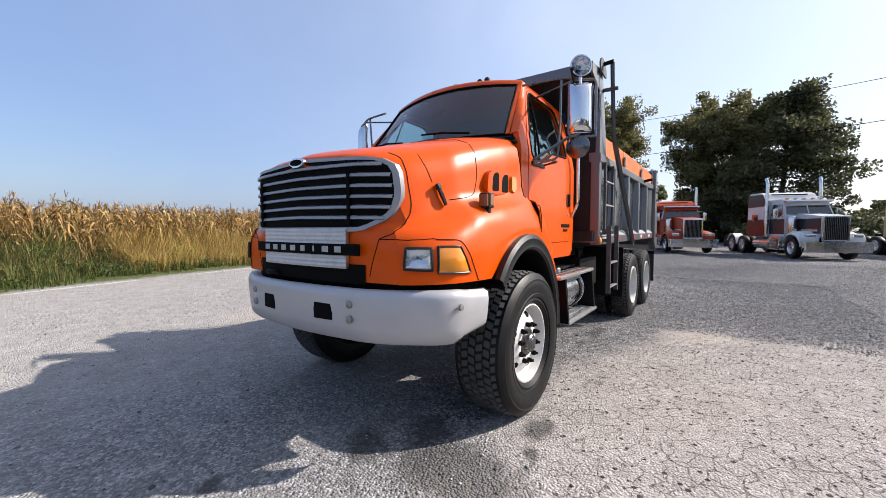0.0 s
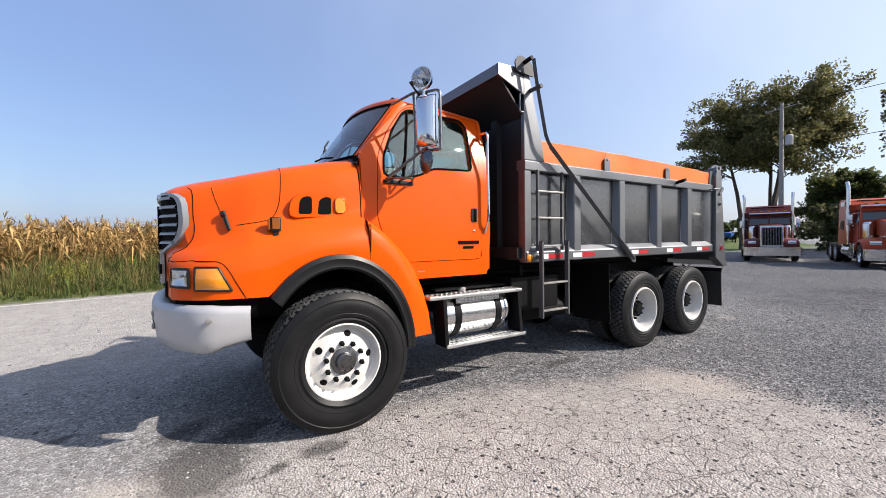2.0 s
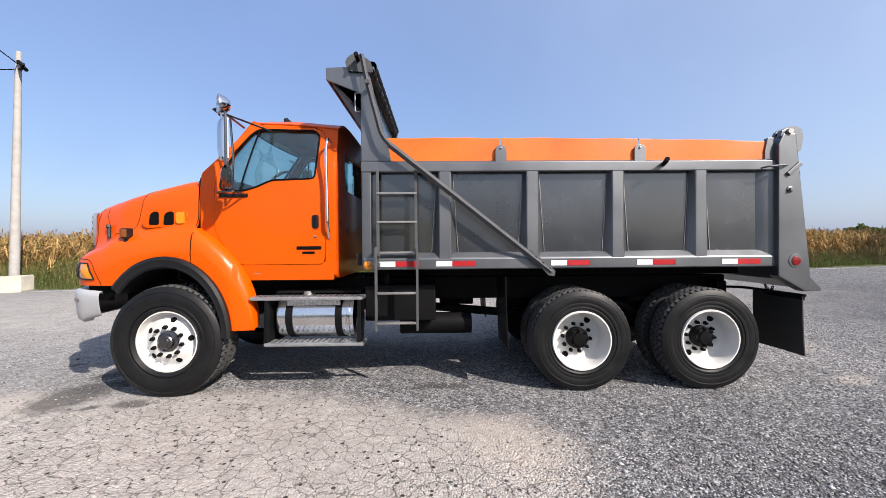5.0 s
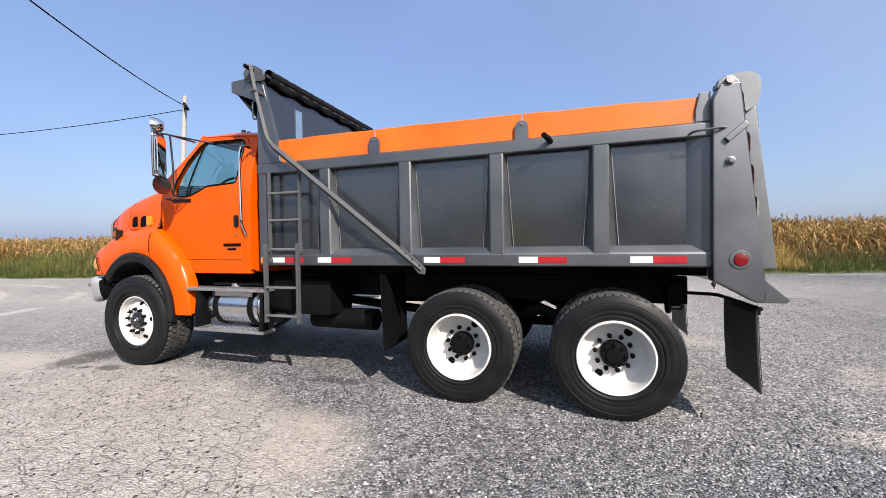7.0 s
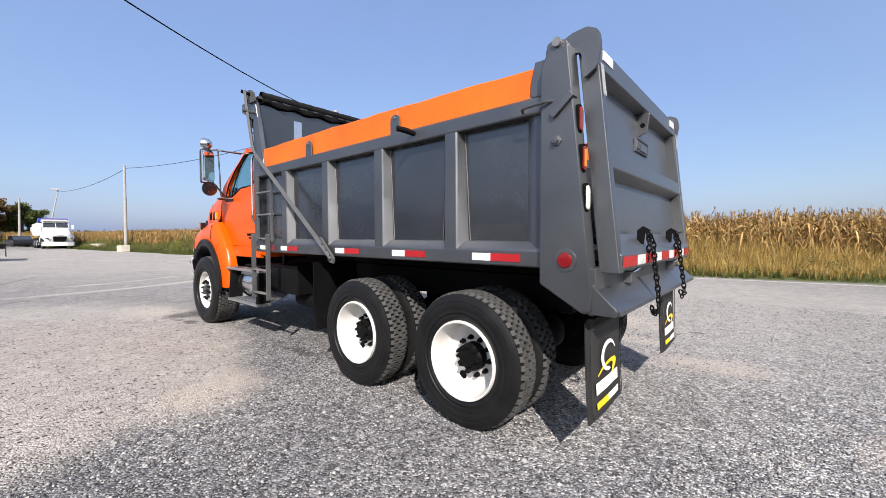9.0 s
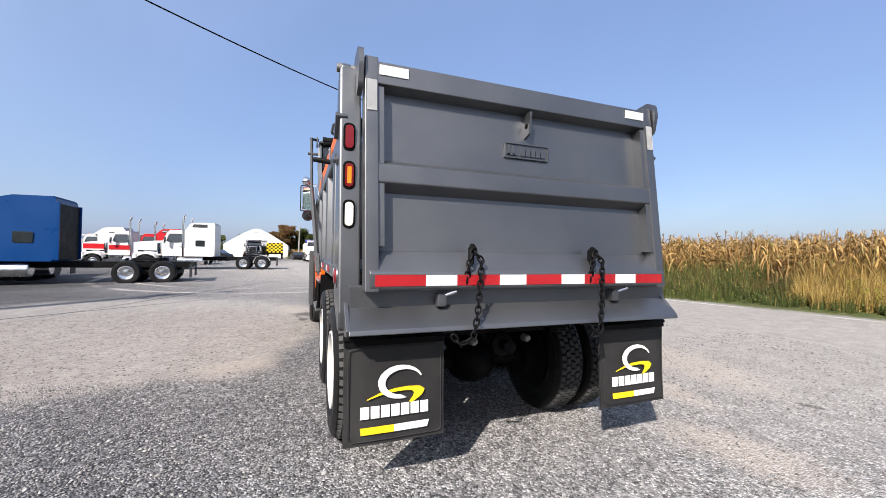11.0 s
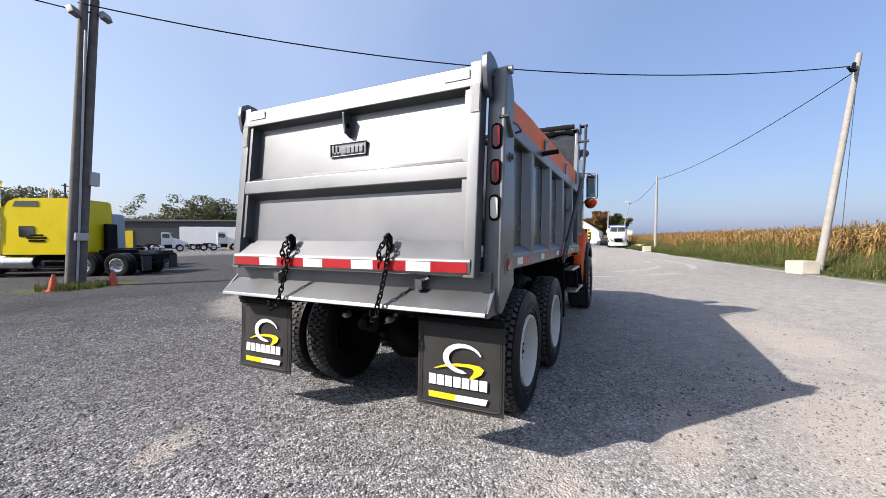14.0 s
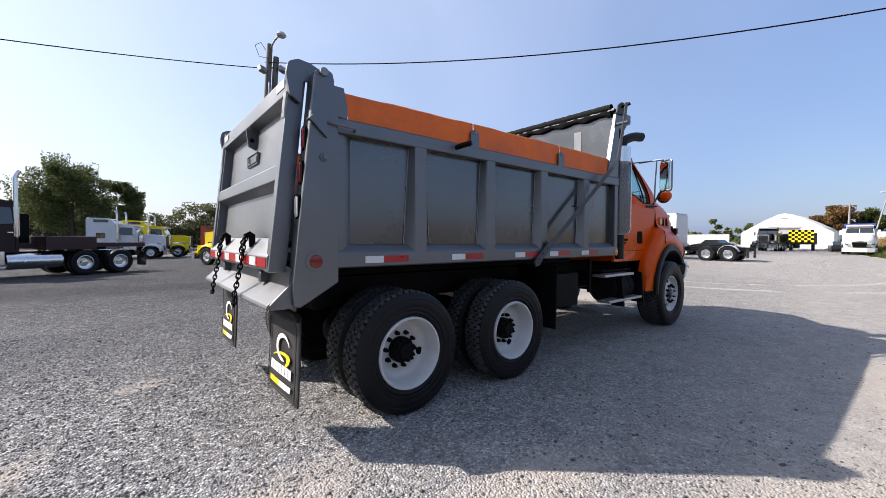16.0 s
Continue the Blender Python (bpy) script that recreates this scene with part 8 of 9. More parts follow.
        part("sleeper_lights", box((cab_b - 0.36, -0.8, top - 0.16), (cab_b - 0.30, 0.8, top - 0.10), 0.01), seam, root)
    if second != colour and not aero:
        for s in (-1, 1):
            part("stripe", box((hb + 0.05, s * 0.527 - 0.006, 1.50 - deep), (nose - 0.1, s * 0.527 + 0.006, 1.90)), second_m, root, "contrasting painted stripe")
            part("stripe", box((cab_b + 0.02, s * 1.003 - 0.006, 1.45 - deep), (hb, s * 1.003 + 0.006, 1.80 + 0.4 * deep)), second_m, root, "contrasting painted stripe")
    if stacks:
        for s in (-1, 1):
            sx_ = cab_b - 0.06
            sy_ = s * (1.16 if sleeper > 0 else 0.9)
            st_ = part("exhaust_pipe", sweep(bmesh.new(), bend([(sx_ + 0.10, sy_, 1.0), (sx_ + 0.10, sy_, 3.85), (sx_ - 0.02, sy_ * 1.02, 4.08)], 0.12), 0.075, 14), chrome, root, "upright chrome exhaust pipe")
            part("heat_shield", rod((sx_ + 0.10, sy_, 1.6), (sx_ + 0.10, sy_, 2.7), 0.105, 16), alloy, st_)
    if back:
        back(root, end, sl_b)
    return root


def bend2(poly):
    return soften(poly, 0.08, 3)


ORANGE_RED = (0.40, 0.065, 0.025)
H = 201


def two_tone(root, end, sl_b):
    """Black roof and maroon lower band on the white sleeper."""
    top_m, low_m = flat_paint("sleeper_black", (0.02, 0.02, 0.022)), flat_paint("sleeper_maroon", (0.055, 0.006, 0.008))
    for s in (-1, 1):
        part("roof_band", plate(soften([(sl_b + 0.03, 2.62), (sl_b + 1.86, 2.62), (sl_b + 1.80, 2.95), (sl_b + 1.45, 3.26), (sl_b + 0.08, 3.30)], 0.05), "y", s * 1.172 - 0.022, s * 1.172 + 0.022, 0.004), top_m, root, "black upper half of the sleeper")
        part("lower_band", box((sl_b + 0.02, s * 1.212 - 0.006, 1.02), (sl_b + 1.85, s * 1.212 + 0.006, 1.84), 0.003), low_m, root, "maroon lower band")


semi("white and black long-nosed tractor with a red stripe and tall exhausts", (0.60, 0.60, 0.59), (22.3, -6.1), H, second=(0.03, 0.03, 0.032), sleeper=1.9, tall=0.45, group="tractors by the trees", back=two_tone)
semi("orange-red long-nosed tractor with chrome bumper", ORANGE_RED, (24.6, -0.6), H, sleeper=2.0, tall=0.35, group="tractors by the trees")
semi("dark maroon long-nosed tractor with chrome bumper and tall exhausts", (0.11, 0.022, 0.022), (27.0, 4.6), H, sleeper=1.9, tall=0.45, group="tractors by the trees")
semi("tan long-nosed tractor at the row's end", (0.42, 0.33, 0.18), (24.6, -12.0), H, sleeper=1.9, tall=0.3, group="tractors by the trees")
B = -84
AERO = "row of parked highway tractors"
semi("deep blue aerodynamic tractor with a tall sleeper", (0.0, 0.036, 0.15), (-12.4, -15.3), B, "aero", sleeper=2.0, tall=0.75, group=AERO, stacks=False, tail=4.7)
semi("bright blue aerodynamic tractor", (0.001, 0.058, 0.19), (-15.2, -19.6), B, "aero", sleeper=2.0, tall=0.75, group=AERO, stacks=False)
semi("black aerodynamic tractor with one exhaust", (0.012, 0.012, 0.014), (-16.9, -23.9), B, "aero", sleeper=2.0, tall=0.75, group=AERO)
semi("turquoise tractor with a chrome grille", (0.004, 0.17, 0.27), (-20.0, -29.9), B, "classic", sleeper=2.0, tall=0.75, group=AERO, stacks=False)
semi("red aerodynamic tractor with a roof fairing", (0.34, 0.006, 0.014), (-22.7, -35.0), B, "aero", sleeper=2.0, tall=0.8, group=AERO, stacks=False)
semi("red aerodynamic tractor further down the row", (0.30, 0.006, 0.014), (-25.4, -40.0), B, "aero", sleeper=2.0, tall=0.8, group=AERO, stacks=False)
semi("white aerodynamic tractor in the row", (0.60, 0.60, 0.59), (-29.0, -46.2), B, "aero", sleeper=2.0, tall=0.7, group=AERO, stacks=False)
semi("white aerodynamic tractor at the row's end", (0.59, 0.60, 0.60), (-32.7, -52.4), B, "aero", sleeper=2.0, tall=0.7, group=AERO, stacks=False)
semi("white long-nosed tractor with twin exhausts", (0.61, 0.61, 0.60), (-25.9, -11.8), -90, second=None, sleeper=2.0, tall=0.6, group="white tractors by the shed", tail=4.3)
semi("white long-nosed tractor with red stripes", (0.61, 0.61, 0.60), (-30.0, -16.5), -90, second=(0.42, 0.012, 0.018), sleeper=0.0, group="white tractors by the shed")
semi("red long-nosed tractor with twin exhausts", (0.42, 0.012, 0.018), (-36.0, -16.5), -90, sleeper=2.0, tall=0.5, group="white tractors by the shed")
semi("white aerodynamic tractor behind the others", (0.61, 0.61, 0.60), (-39.0, -22.0), -90, "aero", sleeper=2.0, tall=0.7, group="white tractors by the shed", stacks=False)


def lettered(root, end, sl_b):
    for k, (w, z) in enumerate(((0.5, 1.78), (0.8, 1.66), (0.65, 1.54))):
        part("marking", box((sl_b + 0.85 - w / 2 + 0.4, 1.208, z), (sl_b + 0.85 + w / 2 + 0.4, 1.214, z + 0.07)), seam, root, "plain black marking")
    part("headache_rack", box((sl_b - 0.30, -1.1, 1.0), (sl_b - 0.12, -0.45, 2.35), 0.04), black_paint, root, "black rack behind the sleeper")


semi("bright yellow long-nosed tractor with a lettered sleeper", (0.72, 0.56, 0.008), (2.45, -24.25), -60, sleeper=2.7, tall=0.45, group="tractors behind the lamp post", back=lettered)
semi("black long-nosed tractor beside the yellow one", (0.014, 0.014, 0.016), (0.3, -27.3), -60, sleeper=1.8, tall=0.45, group="tractors behind the lamp post", stacks=False)
semi("pale grey tractor beside the black one", (0.34, 0.38, 0.41), (-1.5, -30.3), -60, sleeper=2.0, tall=0.3, group="tractors behind the lamp post", stacks=False)
semi("white long-nosed tractor under the maple", (0.59, 0.60, 0.62), (5.3, -39.0), 165, sleeper=2.0, tall=0.5, group="tractors under the trees")
semi("yellow long-nosed tractor under the trees", (0.66, 0.52, 0.01), (3.1, -42.0), 165, sleeper=2.0, tall=0.5, group="tractors under the trees")
semi("orange-red tractor under the trees", ORANGE_RED, (-4.0, -49.0), 165, sleeper=2.0, tall=0.4, group="tractors under the trees")


def hook_frame(root, end, sl_b):
    for s in (-1, 1):
        part("hook_rail", box((end - 0.4, s * 0.5 - 0.07, 1.15), (sl_b - 0.2, s * 0.5 + 0.07, 1.35), 0.02), paint("maroon_frame", (0.03, 0.006, 0.008), 0.5), root, "maroon steel body rail")
    part("hook_arm", box((sl_b - 0.6, -0.3, 1.2), (sl_b - 0.3, 0.3, 2.5), 0.05), black_paint, root, "black hook arm")
    part("side_box", box((end + 1.9, -1.15, 1.08), (sl_b - 0.7, 1.15, 1.62), 0.03), paint("maroon_frame", (0.03, 0.006, 0.008), 0.5), root, "low maroon side box")


semi("maroon hook-lift truck with a bare frame", (0.018, 0.004, 0.005), (12.9, -17.3), 30, sleeper=0.0, tall=0.3, group="tractors under the trees", back=hook_frame, tail=4.3)


def box_body(root, end, sl_b):
    part("dump_box", plate([(end, 1.3), (sl_b - 0.1, 1.3), (sl_b - 0.1, 2.6), (end, 2.5)], "y", -1.2, 1.2, 0.04), white_paint, root, "white dump box")
    part("blue_tarp", rod((sl_b - 0.2, -1.1, 2.85), (sl_b - 0.2, 1.1, 2.85), 0.25, 14), paint("blue_tarp", (0.02, 0.04, 0.25), 0.6), root, "rolled blue tarp")


semi("white dump truck facing the yard", (0.60, 0.60, 0.59), (-47.6, 0.55), 4, "aero", sleeper=0.0, group="vehicles by the shed", stacks=False, back=box_body)
semi("small white flatbed truck by the building", (0.59, 0.59, 0.58), (-27.0, -60.0), 150, "aero", sleeper=0.0, group="vehicles by the building", stacks=False)
semi("second white flatbed truck by the building", (0.59, 0.59, 0.58), (-33.0, -56.0), 150, "aero", sleeper=0.0, group="vehicles by the building", stacks=False)
semi("black tractor before the shed door", (0.015, 0.015, 0.018), (-54.0, -7.8), 0, "classic", sleeper=0.0, group="vehicles by the shed", stacks=False)

# road-crew truck with a checkered tail board
crew = thing("attenuator_truck", "truck with a yellow and black checkered tail board", "truck", (-59.0, -5.2, float(ground_z(-59, -5.2))))
part("body", box((-3.0, -1.15, 0.8), (0.0, 1.15, 2.3), 0.04), black_paint, crew)
for s in (-1, 1):
    w = again("wheel", semi_rim, crew, pose(-0.8, s * 1.05, 0.52))
    again("tyre", semi_tyre, w, pose(0, 0, 0))
for i in range(8):
    for j in range(6):
        part("check_square", box((0.01, -1.2 + 0.3 * i, 1.1 + 0.26 * j), (0.04, -0.9 + 0.3 * i, 1.36 + 0.26 * j)), yellow_print if (i + j) % 2 else seam, crew)

# white fabric shed with a steep roof
shed = thing("fabric_shed", "white fabric storage shed with a rolled-up door", "shed", (-75.0, -9.4, float(ground_z(-75, -9.4))))
fabric = paint("white_fabric", (0.72, 0.71, 0.66), 0.7, var=0.08, scale=0.6, fine=8, bump=0.1)
W_ = 5.7
arc_ = [(-W_, 0), (-W_, 2.5), (-W_ * 0.72, 3.55), (-W_ * 0.4, 4.7), (-W_ * 0.12, 5.5), (0, 5.62), (W_ * 0.12, 5.5), (W_ * 0.4, 4.7), (W_ * 0.72, 3.55), (W_, 2.5), (W_, 0)]
part("roof", sheet([[(x_, a, b) for a, b in arc_] for x_ in (0, -6, -12, -18, -24)], 0.05), fabric, shed, "white fabric cover", 60)
door_hole = [(-1.9, 0.02), (-1.9, 3.2), (1.9, 3.2), (1.9, 0.02)]
part("front_wall", hoop([(a, max(b, 0.0)) for a, b in arc_], door_hole, lambda a, b: (0.02, a, b), 96, lambda a, b: (-0.1, a, b)), fabric, shed, "white front wall")
part("door_frame", box((-0.05, -2.0, 3.2), (0.1, 2.0, 3.5), 0.03), bumper_grey, shed)
part("roll_door", box((-0.2, -1.9, 2.3), (-0.12, 1.9, 3.2)), bumper_grey, shed, "half-raised grey door")
part("back_wall", box((-24.1, -5.6, 0), (-24.0, 5.6, 2.6)), fabric, shed)
part("end_vent", box((0.02, -0.45, 4.75), (0.06, 0.45, 4.95), 0.02), bumper_grey, shed)

# long low buildings
low = thing("workshop_building", "long low dark workshop with yellow doors", "building", (-42.0, -75.0, float(ground_z(-42, -75))), 128)
wallm = paint("dark_cladding", (0.05, 0.05, 0.05), 0.7, var=0.2, scale=0.5, fine=6)
part("wall", box((-21, -0.2, 0), (21, 0, 5.4), 0.02), wallm, low, "dark metal wall")
part("side_wall", box((-21, 0.0, 0), (-20.8, 12, 5.4)), wallm, low)
part("side_wall", box((20.8, 0.0, 0), (21, 12, 5.4)), wallm, low)
part("roof", plate([(-0.4, 5.3), (-0.4, 5.6), (6, 6.1), (12.2, 5.6), (12.2, 5.3)], "x", -21.4, 21.4, 0.02), paint("grey_roof", (0.055, 0.054, 0.055), 0.9, var=0.2, spec=0.1), low, "grey metal roof")
for k, c_ in enumerate((yellow_print, wallm, white_paint, yellow_print, wallm, yellow_print)):
    part("door", box((-18 + 6.2 * k, -0.28, 0), (-14 + 6.2 * k, -0.2, 3.6), 0.02), c_, low, "tall workshop door")
trailer = thing("box_trailer", "white box trailer parked by the workshop", "trailer", (-34.0, -62.0, float(ground_z(-34, -62))), 128)
part("box", box((-5, -1.25, 1.1), (5, 1.25, 3.9), 0.03), white_paint, trailer)
part("landing_leg", box((2.5, -0.9, 0), (2.7, 0.9, 1.1)), black_paint, trailer)
for x_ in (-4.2, -3.0):
    for s in (-1, 1):
        w = again("wheel", semi_rim_deep, trailer, pose(x_, s * 1.08, 0.52, 0, 0, 0 if s > 0 else 180))
        again("tyre", semi_tyre, w, pose(0, 0, 0))
cont = thing("storage_container", "white storage container beside the shed", "container", (-76.0, 1.2, float(ground_z(-76, 1.2))))
part("box", box((-6, -1.2, 0), (6, 1.2, 2.6), 0.03), paint("dull_white_steel", (0.6, 0.6, 0.58), 0.5, var=0.12, scale=2), cont)
for k in range(30):
    part("rib", box((-5.9 + 0.4 * k, 1.2, 0.1), (-5.75 + 0.4 * k, 1.23, 2.5)), paint("dull_white_steel", (0.6, 0.6, 0.58)), cont)
wall_ = thing("boundary_wall", "long white wall beside the shed", "wall", (-72.0, -24.0, float(ground_z(-72, -24))))
part("wall", box((-0.1, -8, 0), (0.1, 8, 2.4), 0.02), fabric, wall_)


def car(label, at, turn, mat_):
    x, y = at
    root = thing("car", label, "car", (x, y, float(ground_z(x, y))), turn, "cars by the shed")
    bm = bmesh.new()
    slab(bm, soften([(-2.2, 0.35), (-2.25, 0.8), (-1.2, 0.98), (1.9, 1.0), (2.25, 0.7), (2.2, 0.35)], 0.15), "y", -0.9, 0.9, 0.08)
    part("body", bm, mat_, root)
    bm = bmesh.new()
    slab(bm, soften([(-1.0, 0.95), (-0.35, 1.45), (1.0, 1.47), (1.7, 0.98)], 0.1), "y", -0.75, 0.75, 0.08)
    part("cabin", bm, dark_glass, root)
    for wx in (-1.35, 1.35):
        for s in (-1, 1):
            part("wheel", lathe(bmesh.new(), [(0.0, -0.1), (0.2, -0.1), (0.32, -0.08), (0.32, 0.08), (0.2, 0.1), (0, 0.08)], (wx, s * 0.82, 0.32), "y", 18, s), rubber, root)


car("black car parked by the shed", (-49.0, -12.0), 70, flat_paint("black_car", (0.012, 0.012, 0.014)))
car("black pickup-sized car near the container", (-60.0, -1.8), 10, flat_paint("black_car", (0.012, 0.012, 0.014)))

# poles
wood_pole = paint("weathered_pole", (0.30, 0.285, 0.265), 0.85, var=0.2, scale=3, fine=25, bump=0.4)
dark_pole = paint("dark_pole", (0.05, 0.043, 0.038), 0.85, var=0.3, scale=3, fine=25, bump=0.4)


def pole(label, base, top, r, mat_=wood_pole, arm=0.0, arm_turn=0.0):
    root = thing("utility_pole", label, "pole", (base[0], base[1], float(ground_z(*base))))
    tip = Vector((top[0] - base[0], top[1] - base[1], top[2]))
    part("shaft", sweep(bmesh.new(), [Vector((0, 0, -0.1)), tip * 0.5, tip], [r, r * 0.85, r * 0.65], 14), mat_, root, "round wooden pole")
    if arm:
        d = Vector((math.cos(radians(arm_turn)), math.sin(radians(arm_turn)), 0)) * arm
        c = tip * 0.965
        part("cross_arm", sweep(bmesh.new(), [c - d, c + d], 0.05, 6), mat_, root)
        for q in (-0.95, -0.4, 0.4, 0.95):
            part("insulator", lathe(bmesh.new(), [(0.03, 0), (0.05, 0.06), (0.03, 0.12), (0, 0.13)], tuple(c + d * q + Vector((0, 0, 0.04))), "z", 10), bumper_grey, root)
    return root


near = pole("leaning grey wooden pole at the verge", (-12.6, 9.12), (-13.94, 10.71, 9.27), 0.15)
part("bracket", sweep(bmesh.new(), [(-1.2, 1.45, 8.55), (-0.8, 1.15, 8.4), (-0.45, 0.9, 8.5)], 0.05, 8), black_paint, near, "dark bracket and splice")
part("splice", rod((-1.1, 1.35, 8.8), (-0.55, 1.1, 8.35), 0.07), black_paint, near)
part("guy_wire", sweep(bmesh.new(), [(-1.30, 1.55, 8.9), (-0.9, 0.95, 0.2)], 0.012, 5), bare_steel, near)
pole("grey wooden pole further along the road", (-39.4, 4.5), (-39.6, 4.58, 8.0), 0.15)
pole("far wooden pole behind the dump truck", (-66.0, -1.6), (-66.0, -1.5, 6.2), 0.14)
tilt_pole = pole("leaning light pole beyond the shed", (-62.0, 0.5), (-63.5, 1.9, 7.4), 0.09)
part("lamp_head", box((-1.5, 0.7, 7.2), (-1.2, 1.5, 7.45), 0.05), bumper_grey, tilt_pole)
up = pole("wooden utility pole with a crossarm before the trees", (42.0, 8.6), (42.0, 8.6, 12.9), 0.20, wood_pole, 1.3, 75)
part("transformer", lathe(bmesh.new(), [(0.0, -0.45), (0.26, -0.42), (0.28, 0.35), (0.2, 0.45), (0, 0.46)], (-0.1, -0.55, 9.6), "z", 18), bumper_grey, up, "grey transformer can")
pole("distant pole with a crossarm", (12.5, -78.0), (12.4, -78.0, 10.0), 0.16, dark_pole, 1.2, 10)
pole("distant bare wooden utility pole", (-14.5, -62.0), (-14.5, -62.0, 9.0), 0.15, dark_pole, 0.6, 40)
pole("distant pole beside the lawn", (66.0, 38.0), (66.0, 38.0, 9.3), 0.15, dark_pole)

lamp_post = thing("lamp_post", "double wooden pole with a street lamp and boxes", "lamp post", (2.78, -14.13, float(ground_z(2.78, -14.13))))
lamp_post.matrix_basis = lamp_post.matrix_basis @ Matrix.Rotation(0.05, 4, Vector((-0.37, -0.93, 0)))
post_wood = paint("greyed_post_wood", (0.13, 0.12, 0.11), 0.85, var=0.35, scale=3, fine=25, bump=0.4)
for dx, hgt, lean in ((-0.11, 9.4, -0.06), (0.11, 9.85, 0.0)):
    part("shaft", sweep(bmesh.new(), [(dx, 0, -0.1), (dx + lean * 0.5, 0.05, 4.5), (dx + lean, 0.1, hgt)], [0.16, 0.14, 0.115], 14), post_wood, lamp_post, "greyed wooden pole")
part("conduit", sweep(bmesh.new(), [(0.02, 0.18, 0.2), (0.05, 0.2, 4.5), (0.1, 0.25, 8.2)], 0.035, 8), bumper_grey, lamp_post, "grey cable conduit")
part("lamp_arm", sweep(bmesh.new(), bend([(0.12, 0.1, 9.6), (0.0, 0.5, 10.0), (-0.1, 0.9, 10.05)], 0.2), 0.035, 8), bare_steel, lamp_post)
part("lamp_head", lathe(bmesh.new(), [(0.0, 0.14), (0.14, 0.10), (0.2, 0.0), (0.16, -0.06), (0, -0.08)], (-0.1, 0.95, 10.0), "z", 18), bumper_grey, lamp_post, "grey street lamp head")
for z, dx in ((8.9, -0.4), (8.65, 0.4)):
    part("flood_lamp", bx(bmesh.new(), (-0.17, -0.1, -0.12), (0.17, 0.1, 0.12), 0.03, pose(dx, 0.25, z, 25, 0, 30)), bare_steel, lamp_post, "flood lamp")
    part("flood_arm", rod((0, 0.1, z), (dx, 0.25, z), 0.025), black_paint, lamp_post)
part("meter_box", box((-0.42, 0.1, 3.3), (-0.16, 0.3, 3.75), 0.02), bumper_grey, lamp_post, "grey meter box")
part("meter_box", box((-0.2, 0.1, 1.5), (0.15, 0.28, 1.75), 0.02), bumper_grey, lamp_post)
part("fuse_loop", sweep(bmesh.new(), [(0.2, 0.2, 9.2), (0.6, 0.5, 9.05), (0.8, 0.6, 9.4), (0.55, 0.45, 9.65), (0.3, 0.25, 9.5)], 0.012, 5), seam, lamp_post)
cone_m = paint("cone_orange", (0.55, 0.10, 0.05), 0.7, var=0.25)
for cx_, cy_ in ((3.55, -13.4), (2.0, -13.6)):
    cone = thing("traffic_cone", "faded orange traffic cone by the lamp post", "cone", (cx_, cy_, float(ground_z(cx_, cy_))), 0, "cones")
    part("body", lathe(bmesh.new(), [(0.15, 0.02), (0.14, 0.05), (0.03, 0.5), (0.0, 0.5)], (0, 0, 0), "z", 16), cone_m, cone)
    part("base", box((-0.19, -0.19, 0), (0.19, 0.19, 0.03), 0.01), cone_m, cone)

# overhead cables
def cable(label, a, b, sag, r=0.016):
    a, b = Vector(a), Vector(b)
    pts = [a.lerp(b, k / 28) - Vector((0, 0, sag * 4 * (k / 28) * (1 - k / 28))) for k in range(29)]
    ob = new("overhead_cable", mesh_of("overhead_cable", sweep(bmesh.new(), pts, r, 6), seam, 60))
    tagged(ob, label, "cable")


cable("black overhead cable from lamp post to verge pole", (2.6, -13.9, 9.0), (-13.85, 10.6, 8.8), 1.15, 0.02)
cable("black overhead cable along the verge", (-13.85, 10.6, 8.6), (-39.6, 4.58, 7.85), 0.6, 0.018)
cable("black overhead cable beyond the lamp post", (2.5, -14.0, 8.8), (30.0, -19.0, 8.6), 0.9, 0.018)
cable("black overhead cable from the far pole", (-39.6, 4.58, 7.75), (-63.5, 1.9, 7.2), 0.5, 0.018)
cable("overhead cable before the trees", (42.0, 8.6, 12.6), (30.0, -30.0, 12.0), 0.8, 0.02)
cable("lower overhead cable before the trees", (42.0, 8.6, 9.0), (26.0, -26.0, 8.6), 0.6, 0.022)
cable("overhead cable toward the lawn", (42.0, 8.6, 9.0), (66.0, 38.0, 9.0), 0.6, 0.022)

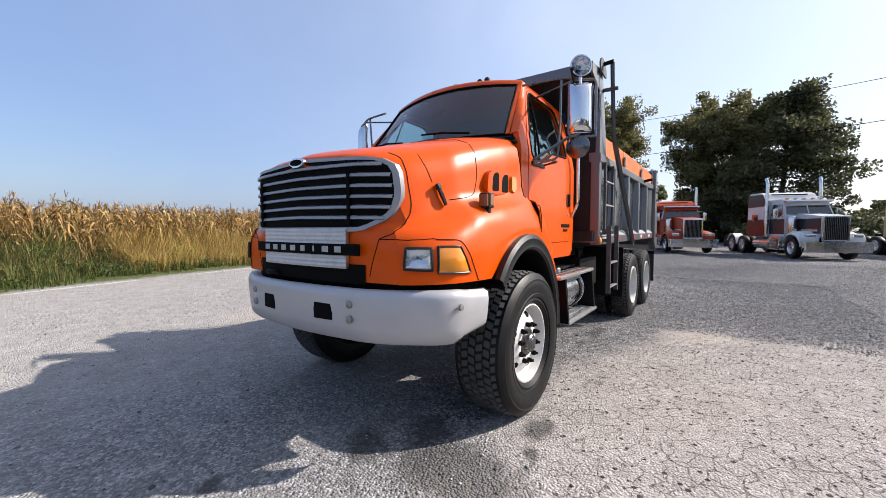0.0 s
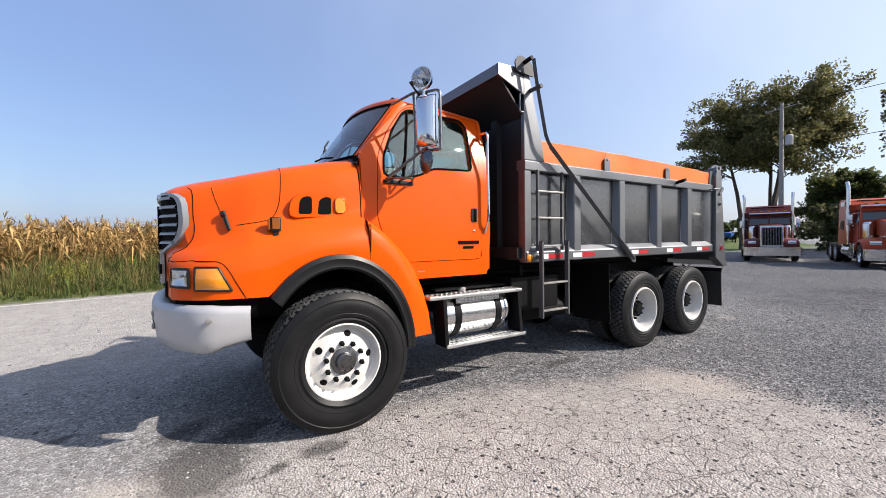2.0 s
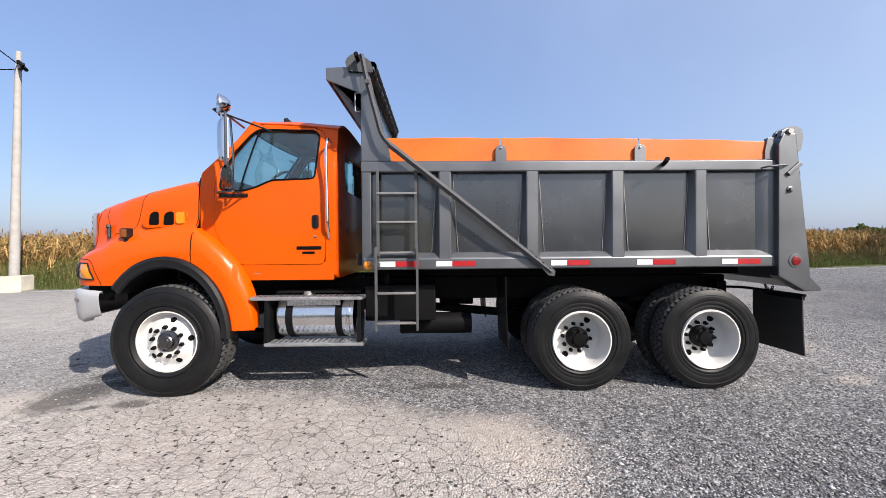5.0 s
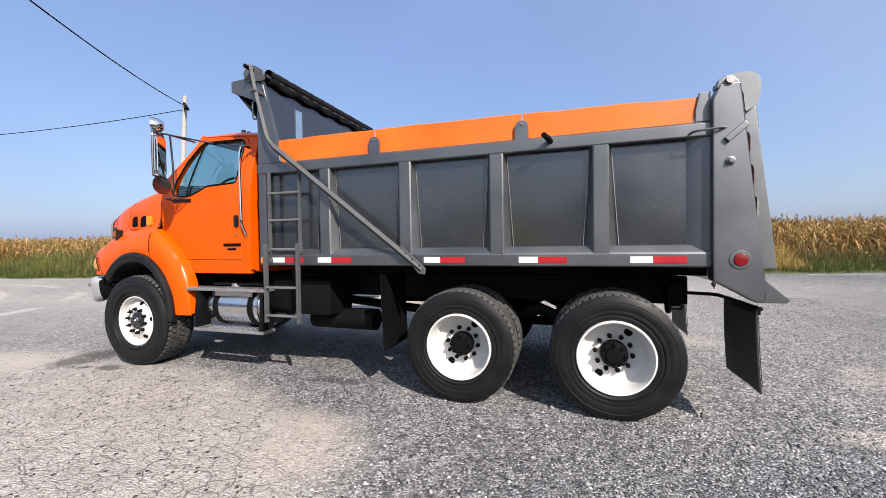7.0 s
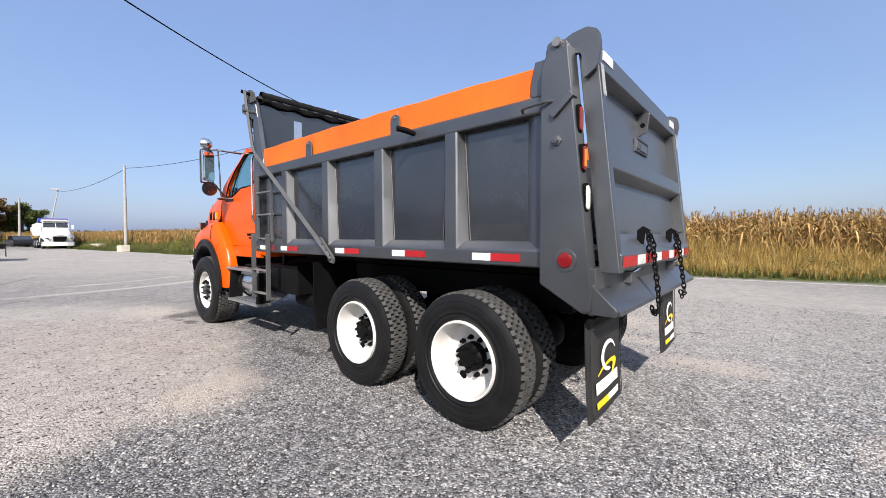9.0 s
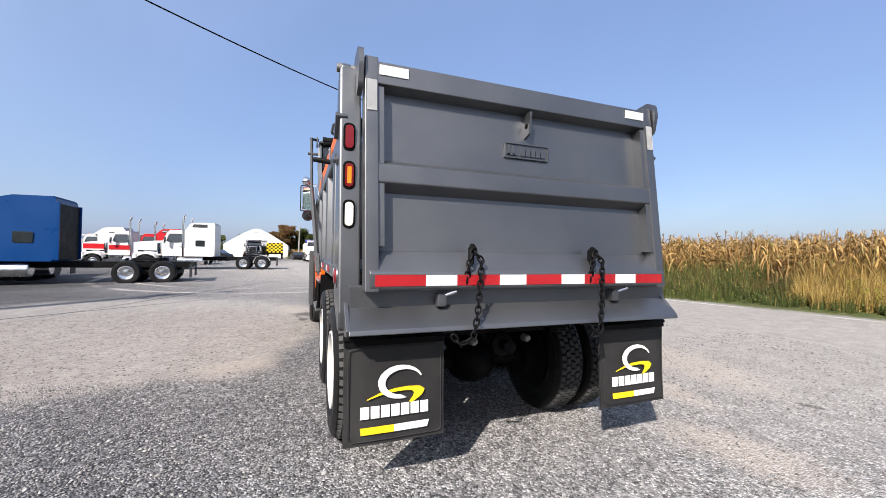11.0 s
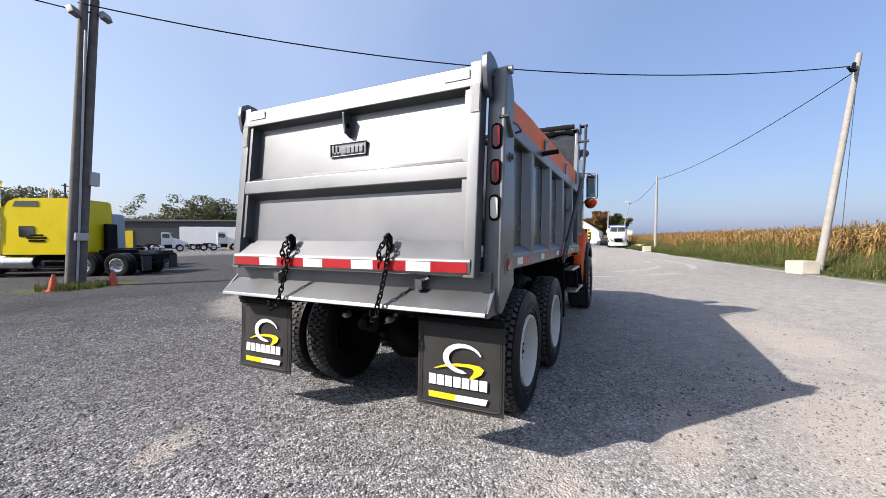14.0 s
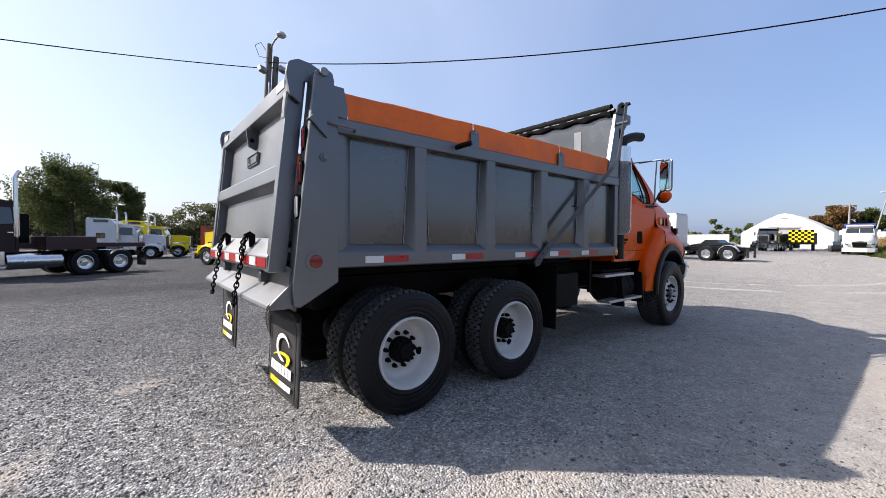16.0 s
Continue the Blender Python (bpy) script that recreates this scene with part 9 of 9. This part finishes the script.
# concrete blocks at the verge
concrete = paint("pale_concrete", (0.50, 0.46, 0.38), 0.85, var=0.2, scale=3, fine=25, bump=0.3)
for label, x_, y_, t_, l_ in (("pale concrete block by the leaning pole", -12.0, 8.4, 15, 0.52), ("pale concrete block along the verge", -34.6, 3.5, 10, 0.45), ("pale concrete block by the white truck", -45.0, 3.2, 10, 1.0), ("concrete block on the lawn's edge", 58.0, 38.0, 30, 1.1), ("second concrete block on the lawn's edge", 60.0, 36.5, 30, 1.1)):
    bl = thing("concrete_block", label, "concrete block", (x_, y_, float(ground_z(x_, y_))), t_, "verge blocks")
    part("block", plate(soften([(-l_, 0), (-l_, 0.52), (l_, 0.56), (l_, 0)], 0.05), "y", -0.3, 0.3, 0.03), concrete, bl)

# boats on racks beyond the lawn
for k in range(5):
    x_, y_ = 86.0 + 1.5 * k, 43.0 - 2.7 * k
    boat = thing("boat", "laid-up boat resting on a rack", "boat", (x_, y_, float(ground_z(x_, y_))), 24 + 8 * (k % 3), "laid-up boats")
    bm = sheet([[(q * 3.2, -1.0 * (1 - abs(q) ** 3), 2.0), (q * 3.0, -0.75 * (1 - abs(q) ** 3), 1.4), (q * 2.7, 0, 1.0), (q * 3.0, 0.75 * (1 - abs(q) ** 3), 1.4), (q * 3.2, 1.0 * (1 - abs(q) ** 3), 2.0), (q * 3.2, 0, 2.1)] for q in [j / 6 - 1 for j in range(13)]])
    part("hull", bm, white_paint if k < 4 else paint("blue_hull", (0.01, 0.09, 0.36), 0.5), boat)
    part("rack", box((-1.5, -1.2, 0.80), (1.5, 1.2, 1.02), 0.03), black_paint, boat)
    for s in (-1, 1):
        for q in (-1.3, 1.3):
            part("rack_leg", box((q - 0.08, s * 1.05 - 0.08, 0), (q + 0.08, s * 1.05 + 0.08, 0.82), 0.01), black_paint, boat)
    for q in range(2 if k < 3 else 0):
        part("mast", sweep(bmesh.new(), [(-1.2 + 1.6 * q, 0, 1.9), (-1.3 + 1.9 * q, 0.1, 4.6 + 0.8 * ((k + q) % 3))], 0.035, 5), bare_steel, boat, "bare metal mast")
